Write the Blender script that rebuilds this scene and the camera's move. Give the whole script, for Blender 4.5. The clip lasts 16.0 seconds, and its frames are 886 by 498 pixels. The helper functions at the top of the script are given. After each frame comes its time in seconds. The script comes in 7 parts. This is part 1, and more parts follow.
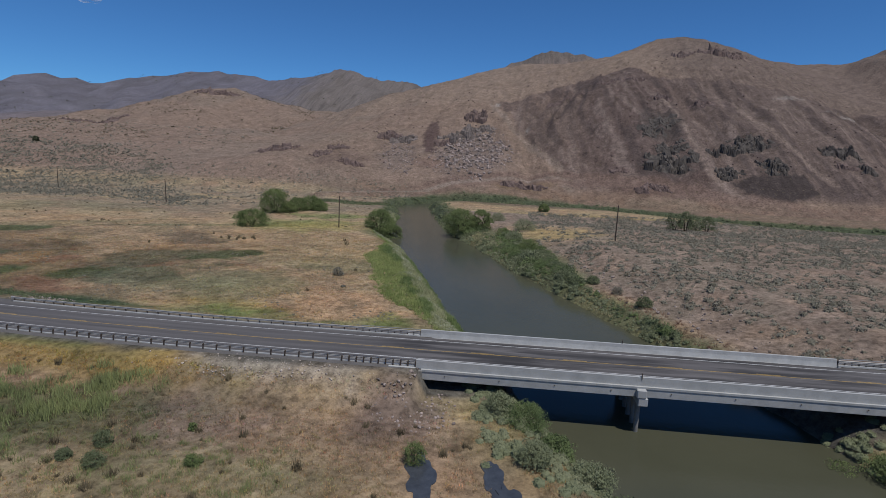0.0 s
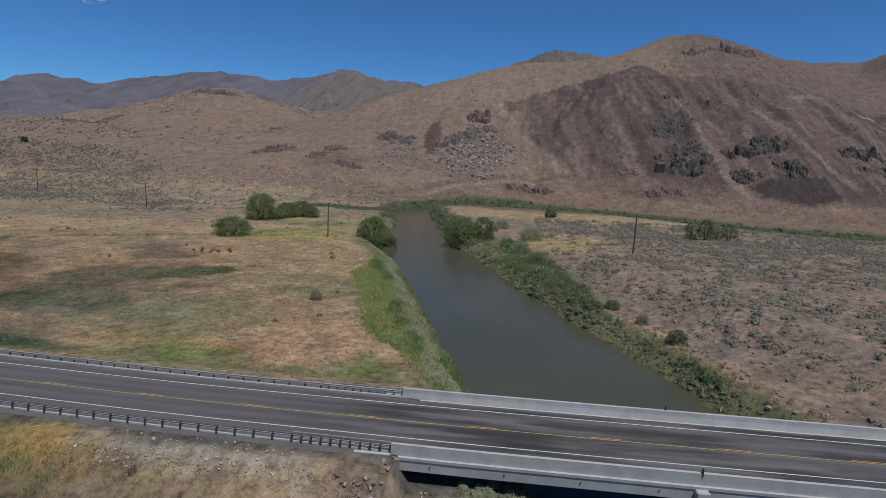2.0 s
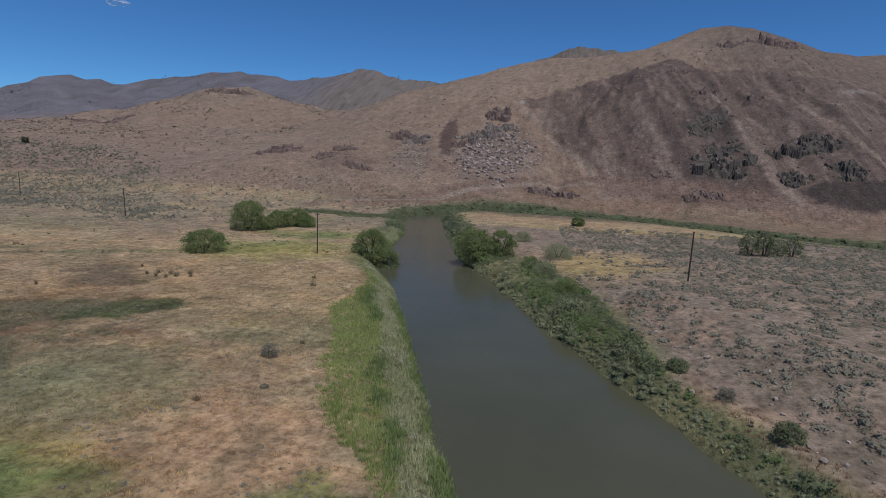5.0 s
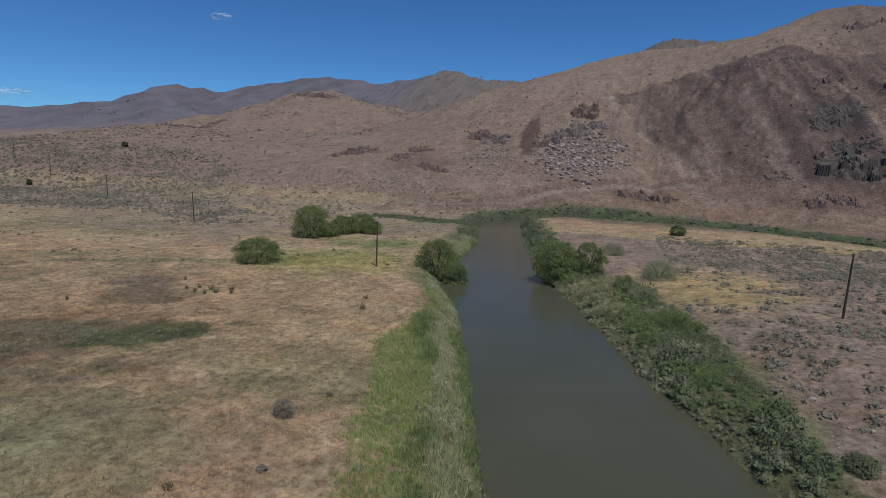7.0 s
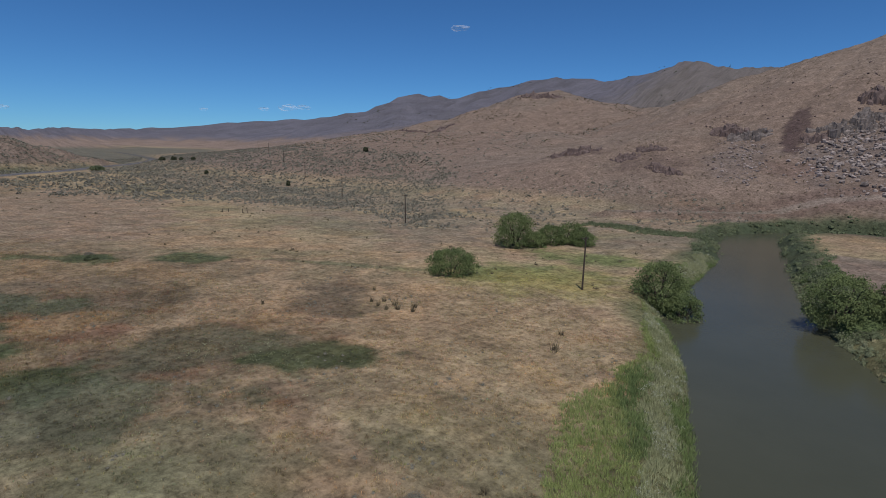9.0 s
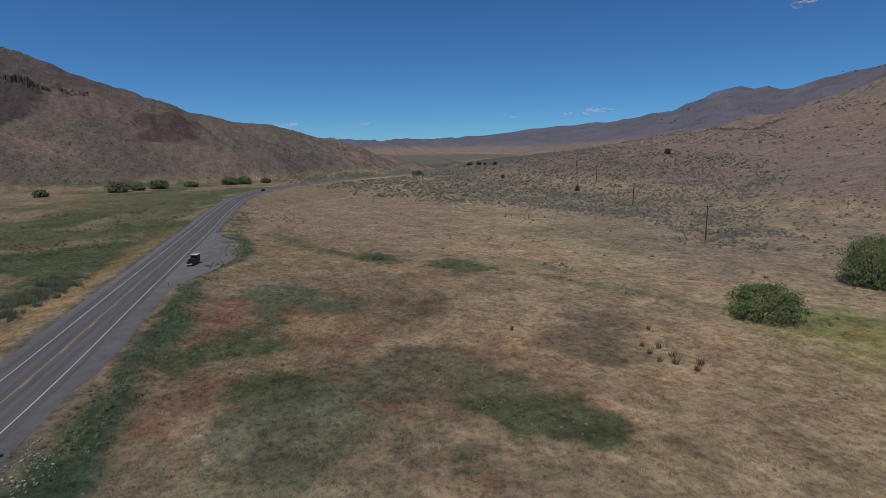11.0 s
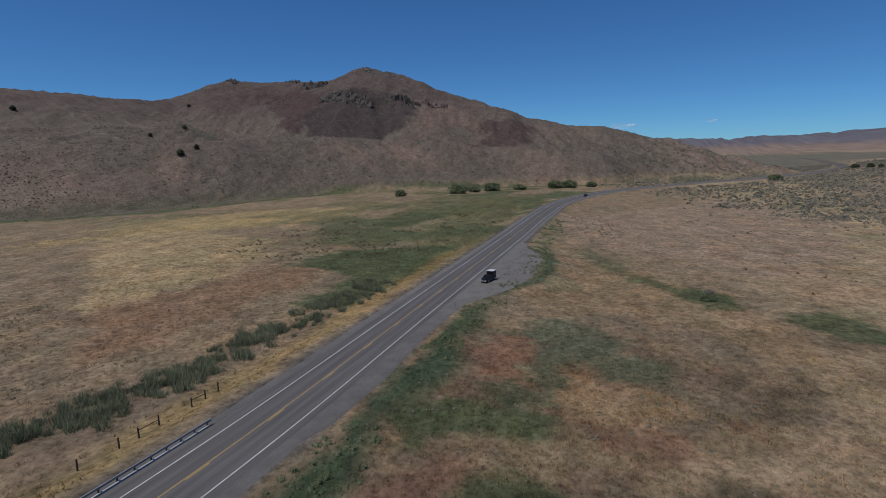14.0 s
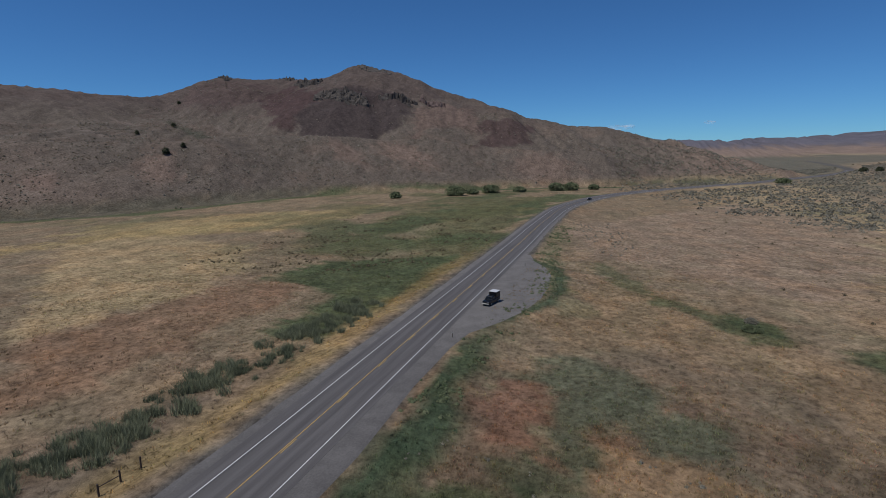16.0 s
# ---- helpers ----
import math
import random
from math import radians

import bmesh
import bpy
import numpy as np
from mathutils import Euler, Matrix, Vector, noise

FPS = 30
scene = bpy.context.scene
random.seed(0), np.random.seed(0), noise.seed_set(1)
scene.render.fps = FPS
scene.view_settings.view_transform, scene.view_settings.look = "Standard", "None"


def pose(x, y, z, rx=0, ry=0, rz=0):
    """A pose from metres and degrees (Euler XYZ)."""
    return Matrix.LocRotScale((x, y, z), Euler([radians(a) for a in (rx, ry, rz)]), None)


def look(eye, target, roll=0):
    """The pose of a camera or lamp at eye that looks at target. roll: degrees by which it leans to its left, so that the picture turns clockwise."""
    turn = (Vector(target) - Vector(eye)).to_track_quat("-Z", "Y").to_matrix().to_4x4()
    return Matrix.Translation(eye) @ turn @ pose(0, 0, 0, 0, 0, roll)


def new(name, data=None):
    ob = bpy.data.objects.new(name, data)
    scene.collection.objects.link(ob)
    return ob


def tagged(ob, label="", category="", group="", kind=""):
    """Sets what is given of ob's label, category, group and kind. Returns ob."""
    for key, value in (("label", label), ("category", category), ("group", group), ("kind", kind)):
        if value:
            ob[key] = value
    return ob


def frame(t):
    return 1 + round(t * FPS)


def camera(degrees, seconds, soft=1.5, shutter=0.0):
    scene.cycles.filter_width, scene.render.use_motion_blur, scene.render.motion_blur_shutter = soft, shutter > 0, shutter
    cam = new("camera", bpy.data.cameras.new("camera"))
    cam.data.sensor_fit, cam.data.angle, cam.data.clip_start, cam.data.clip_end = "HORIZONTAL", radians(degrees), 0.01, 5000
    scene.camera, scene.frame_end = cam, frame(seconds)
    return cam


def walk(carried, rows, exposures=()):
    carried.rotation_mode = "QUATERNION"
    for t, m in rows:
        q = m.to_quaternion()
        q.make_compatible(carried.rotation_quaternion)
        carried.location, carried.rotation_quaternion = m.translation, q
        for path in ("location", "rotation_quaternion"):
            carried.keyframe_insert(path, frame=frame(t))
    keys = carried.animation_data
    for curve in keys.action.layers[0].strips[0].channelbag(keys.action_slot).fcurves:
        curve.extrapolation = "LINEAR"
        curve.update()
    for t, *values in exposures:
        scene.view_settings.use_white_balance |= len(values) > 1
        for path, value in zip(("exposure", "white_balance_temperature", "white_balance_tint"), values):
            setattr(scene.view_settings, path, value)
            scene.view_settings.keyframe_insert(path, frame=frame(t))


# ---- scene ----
cam = camera(78.8, 16.0, soft=0.65)
PATH = [
    (0, (0.08, -0.06, 29.00), (-5.83, 48.86, 20.47), 2.7),
    (0.5, (-0.06, 4.37, 29.20), (-6.03, 53.27, 20.65), 2.7),
    (1, (-0.21, 8.87, 29.42), (-6.28, 57.76, 20.87), 2.7),
    (1.5, (-0.41, 13.47, 29.69), (-6.57, 62.35, 21.14), 2.7),
    (2, (-0.60, 18.20, 29.93), (-6.85, 67.07, 21.41), 2.7),
    (2.5, (-0.76, 22.98, 30.07), (-7.09, 71.84, 21.55), 2.7),
    (3, (-0.87, 27.89, 30.17), (-7.27, 76.74, 21.61), 2.8),
    (5.5, (-2.30, 53.59, 30.67), (-11.77, 101.91, 22.02), 2.5),
    (6, (-2.78, 58.91, 30.58), (-14.08, 106.83, 21.90), 2.4),
    (6.5, (-3.41, 64.19, 30.48), (-16.23, 111.72, 21.76), 2.3),
    (7, (-4.28, 69.50, 30.47), (-19.54, 116.29, 21.65), 2.1),
    (7.5, (-5.39, 74.72, 30.51), (-24.46, 120.07, 21.56), 1.9),
    (8, (-6.81, 79.87, 30.53), (-30.41, 123.02, 21.50), 1.7),
    (10.5, (-19.03, 100.72, 30.70), (-63.09, 122.44, 21.40), -0.1),
    (11, (-22.57, 103.69, 30.71), (-69.42, 118.59, 21.57), -0.4),
    (11.5, (-26.48, 106.16, 30.75), (-75.00, 114.14, 21.67), -0.8),
    (12, (-30.58, 107.93, 30.75), (-79.71, 110.45, 21.80), -1.0),
    (12.5, (-34.83, 109.10, 30.77), (-83.99, 106.70, 21.95), -1.1),
    (13, (-39.32, 109.64, 30.88), (-88.01, 102.34, 22.15), -1.3),
    (13.5, (-43.79, 109.63, 31.17), (-91.71, 98.26, 22.54), -1.4),
    (14, (-48.22, 109.03, 31.71), (-95.46, 95.05, 23.15), -1.4),
    (14.5, (-52.53, 108.00, 32.00), (-98.85, 91.18, 23.55), -1.4),
    (15, (-56.78, 106.87, 32.06), (-102.25, 87.85, 23.63), -1.4),
    (15.5, (-61.15, 105.76, 32.13), (-107.53, 89.11, 23.63), -1.1),
    (16, (-65.44, 104.22, 32.21), (-112.76, 90.52, 23.63), -1.0),
]
walk(cam, [(t, look(eye, target, roll)) for t, eye, target, roll in PATH], exposures=[(0.0, 0.02), (8.0, -0.02), (10.5, -0.23), (13.0, -0.21), (16.0, -0.19)])

# ---- world and sun ----
SUN_EL, SUN_AZ = 68.0, 135.0        # degrees; azimuth clockwise from +y
world = bpy.data.worlds.new("sky")
scene.world = world
world.use_nodes = True
wn = world.node_tree.nodes
wl = world.node_tree.links
sky = wn.new("ShaderNodeTexSky")
sky.sky_type = 'NISHITA'
sky.sun_disc = False
sky.sun_elevation = radians(SUN_EL)
sky.sun_rotation = radians(SUN_AZ)
sky.altitude = 3000.0
sky.air_density = 1.0
sky.dust_density = 0.0
sky.ozone_density = 3.0
clear = wn.new("ShaderNodeMix")         # the deep blue of dry high air
clear.data_type, clear.blend_type = 'RGBA', 'MULTIPLY'
clear.inputs[0].default_value = 1.0
clear.inputs[7].default_value = (0.41, 0.80, 1.16, 1)
wl.new(sky.outputs["Color"], clear.inputs[6])
wl.new(clear.outputs[2], wn["Background"].inputs["Color"])
wn["Background"].inputs["Strength"].default_value = 0.079

lamp = bpy.data.lights.new("sun", 'SUN')
lamp.energy, lamp.angle, lamp.color = 3.0, radians(0.53), (1.0, 0.97, 0.93)
sun = new("sun", lamp)
az, el = radians(SUN_AZ), radians(SUN_EL)
sdir = Vector((math.sin(az) * math.cos(el), math.cos(az) * math.cos(el), math.sin(el)))
sun.matrix_world = look(sdir * 400, (0, 0, 0))


# ---- numeric helpers ----
def hash2(ix, iy, seed):
    n = (ix.astype(np.int64) * 374761393 + iy.astype(np.int64) * 668265263 + seed * 1442695041) & 0xFFFFFFFF
    n = ((n ^ (n >> 13)) * 1274126177) & 0xFFFFFFFF
    n = (n ^ (n >> 16)) & 0xFFFFFFFF
    return n / 4294967295.0


def vnoise(x, y, seed=0):
    """Smooth value noise, 0 to 1."""
    ix, iy = np.floor(x), np.floor(y)
    fx, fy = x - ix, y - iy
    fx, fy = fx * fx * fx * (fx * (fx * 6 - 15) + 10), fy * fy * fy * (fy * (fy * 6 - 15) + 10)
    a, b = hash2(ix, iy, seed), hash2(ix + 1, iy, seed)
    c, d = hash2(ix, iy + 1, seed), hash2(ix + 1, iy + 1, seed)
    return (a * (1 - fx) + b * fx) * (1 - fy) + (c * (1 - fx) + d * fx) * fy


def fbm(x, y, octaves=4, seed=0):
    """Layered noise about -1 to 1."""
    total, amp, norm = np.zeros_like(x), 1.0, 0.0
    for k in range(octaves):
        ca, sa = math.cos(0.7 * k + 0.3), math.sin(0.7 * k + 0.3)
        total += amp * (vnoise((x * ca - y * sa) * 2 ** k, (x * sa + y * ca) * 2 ** k, seed + 17 * k) * 2 - 1)
        norm += amp
        amp *= 0.5
    return total / norm * 1.5


def smooth(a, b, x):
    t = np.clip((x - a) / (b - a), 0, 1)
    return t * t * (3 - 2 * t)


def along(points, x, y):
    """Nearest place on a polyline: distance, length along it, signed side (left positive), and the further columns interpolated."""
    best = np.full(x.shape, 1e18)
    arc = np.zeros(x.shape)
    side = np.zeros(x.shape)
    extra = [np.zeros(x.shape) for _ in points[0][2:]]
    run = 0.0
    for p, q in zip(points, points[1:]):
        dx, dy = q[0] - p[0], q[1] - p[1]
        n2 = dx * dx + dy * dy
        n = math.sqrt(n2)
        t = np.clip(((x - p[0]) * dx + (y - p[1]) * dy) / n2, 0, 1)
        ex, ey = x - p[0] - t * dx, y - p[1] - t * dy
        d = ex * ex + ey * ey
        m = d < best
        best = np.where(m, d, best)
        arc = np.where(m, run + t * n, arc)
        side = np.where(m, np.sign(dx * (y - p[1]) - dy * (x - p[0])), side)
        for k in range(len(extra)):
            extra[k] = np.where(m, p[2 + k] + t * (q[2 + k] - p[2 + k]), extra[k])
        run += n
    return (np.sqrt(best), arc, side, *extra)


def spline(points, step):
    """A smooth line through points, resampled about every step metres."""
    pts = np.array(points, float)
    pts = np.vstack([2 * pts[0] - pts[1], pts, 2 * pts[-1] - pts[-2]])
    out = []
    for i in range(1, len(pts) - 2):
        a, b, c, d = pts[i - 1:i + 3]
        n = max(1, int(np.linalg.norm((c - b)[:2]) / step))
        for k in range(n):
            t = k / n
            out.append(0.5 * (2 * b + (c - a) * t + (2 * a - 5 * b + 4 * c - d) * t * t + (3 * b - a - 3 * c + d) * t ** 3))
    out.append(pts[-2])
    return np.array(out)


# ---- plan: river, road, ridges (x, y, then widths or heights) ----
WATER = -3.0
RIVER = spline([(80, -400, 18), (60, -120, 17), (46, 5, 15.5), (28, 50, 15), (22, 66, 15.2), (9.6, 97, 15.2), (-0.6, 122.5, 14.2), (-12.4, 153, 12.7), (-23.6, 183, 12.9), (-34.5, 207, 13.2),
                (-41.5, 241, 9.8), (-47, 276, 8.4), (-56, 310, 8.6), (-57, 338, 7), (-34, 358, 5.5), (25, 361, 4.5), (80, 337, 4.5), (130, 306, 5), (190, 296, 6), (300, 300, 6), (700, 330, 6)], 6.0)
ROAD = spline([(400, 108, 3.6), (150, 78, 3.5), (60, 71.2, 3.3), (31, 69.8, 3.25), (5, 68.9, 3.15), (-10, 68.6, 3.05), (-40, 69.1, 2.5), (-75, 70.7, 1.95), (-102, 72.4, 1.8), (-144, 73.9, 1.7), (-178, 75.5, 1.8),
               (-243, 78.3, 1.9), (-314, 81.0, 2.0), (-383, 87.2, 2.2), (-450, 108, 2.6), (-505, 143, 3.0), (-560, 192, 3.2), (-640, 262, 3.5), (-900, 420, 4), (-1500, 560, 5)], 4.0)
TRACK = [(-118, 330), (-94, 347), (-42, 390), (0, 408), (40, 412), (100, 400), (147, 376), (200, 372), (260, 385), (420, 430)]
EAST_WIDE = ([82, 105, 125, 135, 150, 170, 188, 215, 262], [4.0, 4.5, 6.0, 8.5, 12.5, 15.0, 16.0, 13.0, 9.0])
WEST_WIDE = ([80, 92, 107, 145, 157, 165, 184, 215, 270], [6.0, 9.0, 14.5, 15.5, 12.0, 9.0, 5.5, 5.0, 5.0])
BRIDGE_W, BRIDGE_E, PIER_X = -9.5, 45.5, 17.0
# crest x, y, height, foot width
MAIN_HILL = [(-275, 556, 28, 140), (-221, 675, 46, 200), (-195, 714, 58, 240), (-165, 747, 74, 290), (-131, 774, 98, 340), (-106, 788, 115, 370), (-53, 788, 141, 400), (-13, 780, 151, 400), (10, 770, 153, 385), (59, 753, 153, 365), (89, 735, 155, 350), (128, 717, 158, 335),
             (154, 707, 168, 326), (172, 706, 176, 322), (189, 710, 179, 322), (211, 720, 180, 325), (232, 732, 177, 330), (254, 748, 175, 340), (277, 763, 170, 350), (321, 798, 170, 390), (365, 817, 170, 420), (439, 820, 170, 440), (497, 868, 176, 480), (640, 960, 190, 480)]
MAIN_SPUR = [(-38, 789, 146, 290), (-78, 690, 100, 255), (-112, 590, 70, 215), (-145, 500, 46, 150), (-180, 430, 28, 100), (-215, 385, 12, 60)]
EAST_HILL = [(452, 790, 172, 330), (500, 770, 215, 350), (620, 720, 260, 380), (900, 640, 260, 420)]
BACK_HILL = [(-190, 1430, 190, 500), (-27, 1400, 246, 480), (13, 1400, 270, 480), (87, 1397, 289, 480), (120, 1395, 291, 480), (200, 1386, 278, 480), (420, 1350, 240, 480)]
WEST_RANGE = [(-4014, 360, 116, 900), (-3980, 620, 108, 800), (-3940, 910, 95, 800), (-3726, 1615, 121, 800), (-3251, 1695, 146, 800), (-2961, 1813, 163, 800), (-2500, 1880, 172, 800), (-2085, 1846, 194, 780),
              (-1900, 1800, 180, 760), (-1740, 1730, 215, 740), (-1628, 1700, 238, 720), (-1571, 1690, 236, 720), (-1465, 1773, 220, 720), (-1404, 1821, 243, 720), (-1311, 1890, 265, 760), (-1184, 1972, 303, 860), (-1054, 2044, 305, 900),
              (-941, 2098, 292, 950), (-822, 2148, 320, 980), (-714, 2186, 351, 1000), (-588, 2223, 329, 1000), (-465, 2252, 319, 1000), (-384, 2267, 301, 1000)]
MID_HILL = [(-1300, 1120, 70, 420), (-1054, 1250, 98, 420), (-860, 1180, 105, 420), (-640, 1010, 85, 420), (-534, 880, 98, 470), (-497, 872, 120, 480), (-466, 886, 123, 480), (-401, 920, 103, 460), (-348, 940, 93, 440), (-230, 990, 96, 420)]
FAN = [(-1100, 800, 20, 330), (-800, 690, 34, 340), (-560, 600, 44, 320), (-400, 560, 46, 280), (-260, 520, 44, 220)]
WEST_HILL = [(-380, -800, 130, 420), (-476, -640, 122, 420), (-546, -530, 116, 400), (-624, -462, 107, 380), (-680, -462, 116, 360), (-730, -405, 141, 340), (-780, -332, 140, 330), (-776, -278, 139, 320), (-769, -225, 152, 315), (-775, -185, 148, 300),
             (-763, -131, 127, 270), (-751, -66, 101, 215), (-730, -22, 89, 180), (-767, 18, 75, 200), (-792, 72, 63, 200), (-792, 113, 61, 190), (-772, 145, 49, 160), (-747, 198, 35, 110), (-716, 259, 11, 70)]
WEST_FOOT = [(-200, -420, 40, 130), (-300, -330, 42, 110), (-390, -275, 45, 95), (-460, -240, 47, 95), (-530, -205, 53, 100), (-575, -130, 47, 85), (-610, -40, 40, 75), (-625, 40, 34, 70), (-640, 95, 32, 65)]
BUTTE = [(-2480, 560, 20, 200), (-2470, 630, 36, 220), (-2450, 690, 34, 200), (-2430, 760, 14, 160)]
SOUTH_HILLS = [(900, -300, 120, 500), (700, -700, 140, 500), (200, -900, 130, 450), (-200, -950, 130, 450)]
# crest, steepness, roughness, bearing of the fall line; the main hill keeps a smooth rounded back
RIDGES = [(MAIN_HILL, 1.0, 0.42, 268), (MAIN_SPUR, 1.12, 0.35, 300), (EAST_HILL, 1.0, 1.0, 255), (BACK_HILL, 1.1, 1.5, 270), (WEST_RANGE, 1.25, 1.8, 300), (MID_HILL, 1.2, 1.0, 300), (FAN, 1.1, 0.12, 290), (WEST_HILL, 1.05, 0.9, 20), (WEST_FOOT, 1.0, 1.5, 40),
          (BUTTE, 0.8, 0.5, 0), (SOUTH_HILLS, 1.1, 1.0, 90)]


def hills(x, y):
    """Height of the hills over the valley floor."""
    top = np.zeros(x.shape)
    for k, (crest, power, rough, fall) in enumerate(RIDGES):
        bow = 4 if k < 2 else 12
        wx, wy = x + bow * fbm(x / 90, y / 90, 3, 40 + k), y + bow * fbm(x / 90, y / 90, 3, 60 + k)
        h, crown, peak = np.zeros(x.shape), np.ones(x.shape), max(c[2] for c in crest)
        for p, q in zip(crest, crest[1:]):
            dx, dy = q[0] - p[0], q[1] - p[1]
            t = np.clip(((wx - p[0]) * dx + (wy - p[1]) * dy) / (dx * dx + dy * dy), 0, 1)
            d = np.hypot(wx - p[0] - t * dx, wy - p[1] - t * dy)
            d = np.sqrt(d * d + 196) - 14 if k < 2 else d
            z, w = p[2] + t * (q[2] - p[2]), p[3] + t * (q[3] - p[3])
            here = z * np.clip(1 - d / w, 0, 1) ** power
            crown = np.where(here > h, z, crown)
            h = np.maximum(h, here)
        level = np.clip(h / crown, 0, 1)
        h = h + 0.012 * peak * level * fbm(x / 40, y / 40, 3, 170 + k) * rough
        mid = np.clip(3.2 * level * (1 - level) * 1.25, 0, 1)
        # gullies run down the slope, across a crest that bears a quarter turn from fall
        a = radians(fall)
        along_x, down = x * math.sin(a) - y * math.cos(a), x * math.cos(a) + y * math.sin(a)
        bend = 14 * fbm(x / 120, y / 120, 2, 7)
        rill = fbm((along_x + bend) / 42, down / 210, 4, 90 + k)
        gully = np.abs(fbm((along_x + bend) / 95, down / 420, 3, 120 + k))
        fine_rill = 1 - np.abs(fbm((along_x + 0.5 * bend) / 14, down / 150, 3, 150 + k))
        if k == 0:      # the steep south face is more broken than the sandy back
            rough = rough + 0.75 * smooth(620, 560, y) * smooth(-40, 20, x)
        h = h + np.minimum(h / 6, 1) * mid * rough * np.clip(peak / 120, 0.2, 1.6) * (4.5 * rill - 9 * np.clip(0.35 - gully, 0, 1) + 2.2 * fine_rill)
        h = np.maximum(h, 0)
        top = np.maximum(top, h) + 3.0 * np.exp(-np.abs(top - h) / 6.0) * np.minimum(np.minimum(top, h) / 12, 1)
    return top


def bench(x, y, river_d, east):
    """The gravel terrace east of the river."""
    rise = smooth(9, 30, river_d) * smooth(262, 205, y + 0.10 * x) * smooth(70, 95, y + 0.1 * x)
    dip = np.exp(-(((x - 16) / 20) ** 2 + ((y - 205) / 26) ** 2))
    return np.where(east, rise * (4.2 - 2.2 * dip + 0.5 * fbm(x / 22, y / 22, 3, 5)), 0)


def lay(x, y):
    """All of the plan at once: height, and the distances that the ground cover needs."""
    rd, ra, rs, rw = along(RIVER, x, y)
    shore = rd - rw + 0.9 * fbm(x / 7, y / 7, 3, 3)
    od, oa, osd, oz = along(ROAD, x, y)
    hill = hills(x, y)
    base = 0.45 + 0.35 * fbm(x / 45, y / 45, 3, 1) + 0.10 * fbm(x / 6, y / 6, 3, 2)
    base = base + bench(x, y, shore, rs < 0)
    slope = smooth(40, 900, np.hypot(x + 60, y - 120)) * 2.0
    z = base + slope + hill
    z = z + np.clip(hill / 40, 0, 1) * (1.0 * fbm(x / 17, y / 17, 4, 11) + 0.5 * fbm(x / 5, y / 5, 2, 12))
    # the old track's bench at the foot of the hill
    td = along(TRACK, x, y)[0]
    z = np.where(td < 14, z + (2.4 - np.clip(z - 1.0, 0, 3)) * smooth(9, 3, td), z)
    # banks and river bed
    bank = smooth(-2.0, 7.5, shore)
    z = np.where(shore < 7.5, (WATER - 2.2) + (z - WATER + 2.2) * bank ** 0.75, z)
    # the road's bank
    gap = (x > BRIDGE_W - 0.3) & (x < BRIDGE_E + 0.3) & (np.abs(y - 69.5) < 30)
    wider = np.where(osd < 0, 1, 0) * (11.0 * np.exp(-((x + 187) / 27) ** 4) + 2.5 * smooth(-90, -98, x) * smooth(-240, -225, x))
    near = 1 - smooth(7.5, 15.5, od - wider)
    fill = np.where(gap, 0, near)
    # fill behind the abutments
    z = z * (1 - fill) + (oz - 0.09) * fill
    return z, shore, rs, od, osd, oz, hill


def ground(x, y):
    x, y = np.atleast_1d(np.asarray(x, float)), np.atleast_1d(np.asarray(y, float))
    return lay(x, y)[0]


# ---- ground cover: base colours by place ----
def blob(x, y, cx, cy, rx, ry, turn=0.0, soft=0.35, seed=0):
    """A patch with a ragged edge, 0 to 1."""
    a = radians(turn)
    dx, dy = x - cx, y - cy
    u, v = (dx * math.cos(a) + dy * math.sin(a)) / rx, (-dx * math.sin(a) + dy * math.cos(a)) / ry
    r = np.sqrt(u * u + v * v) + 0.36 * fbm(x / 7, y / 7, 5, 200 + seed) + 0.30 * fbm(x / 2.4, y / 2.4, 2, 300 + seed)
    return 1 - smooth(1 - soft, 1 + soft, r)


TAN, PINK, OLIVE, WET = (0.346, 0.265, 0.165), (0.326, 0.227, 0.150), (0.200, 0.180, 0.106), (0.080, 0.088, 0.045)
GREEN, LUSH, RUST, STRAW = (0.080, 0.097, 0.048), (0.150, 0.185, 0.066), (0.200, 0.112, 0.076), (0.350, 0.262, 0.128)
GREY, DIRT, HILL, ORANGE = (0.205, 0.168, 0.136), (0.232, 0.178, 0.146), (0.232, 0.168, 0.127), (0.300, 0.208, 0.095)
DARKROCK, MAUVE, PALE = (0.070, 0.058, 0.053), (0.188, 0.142, 0.122), (0.38, 0.35, 0.31)
MEADOW = (0.112, 0.112, 0.054)
SAND, WARM, HAY, CLAY, ASH = (0.340, 0.245, 0.158), (0.385, 0.255, 0.158), (0.350, 0.260, 0.150), (0.238, 0.150, 0.096), (0.165, 0.125, 0.096)
OCHRE, PLAIN = (0.265, 0.185, 0.110), (0.285, 0.207, 0.148)
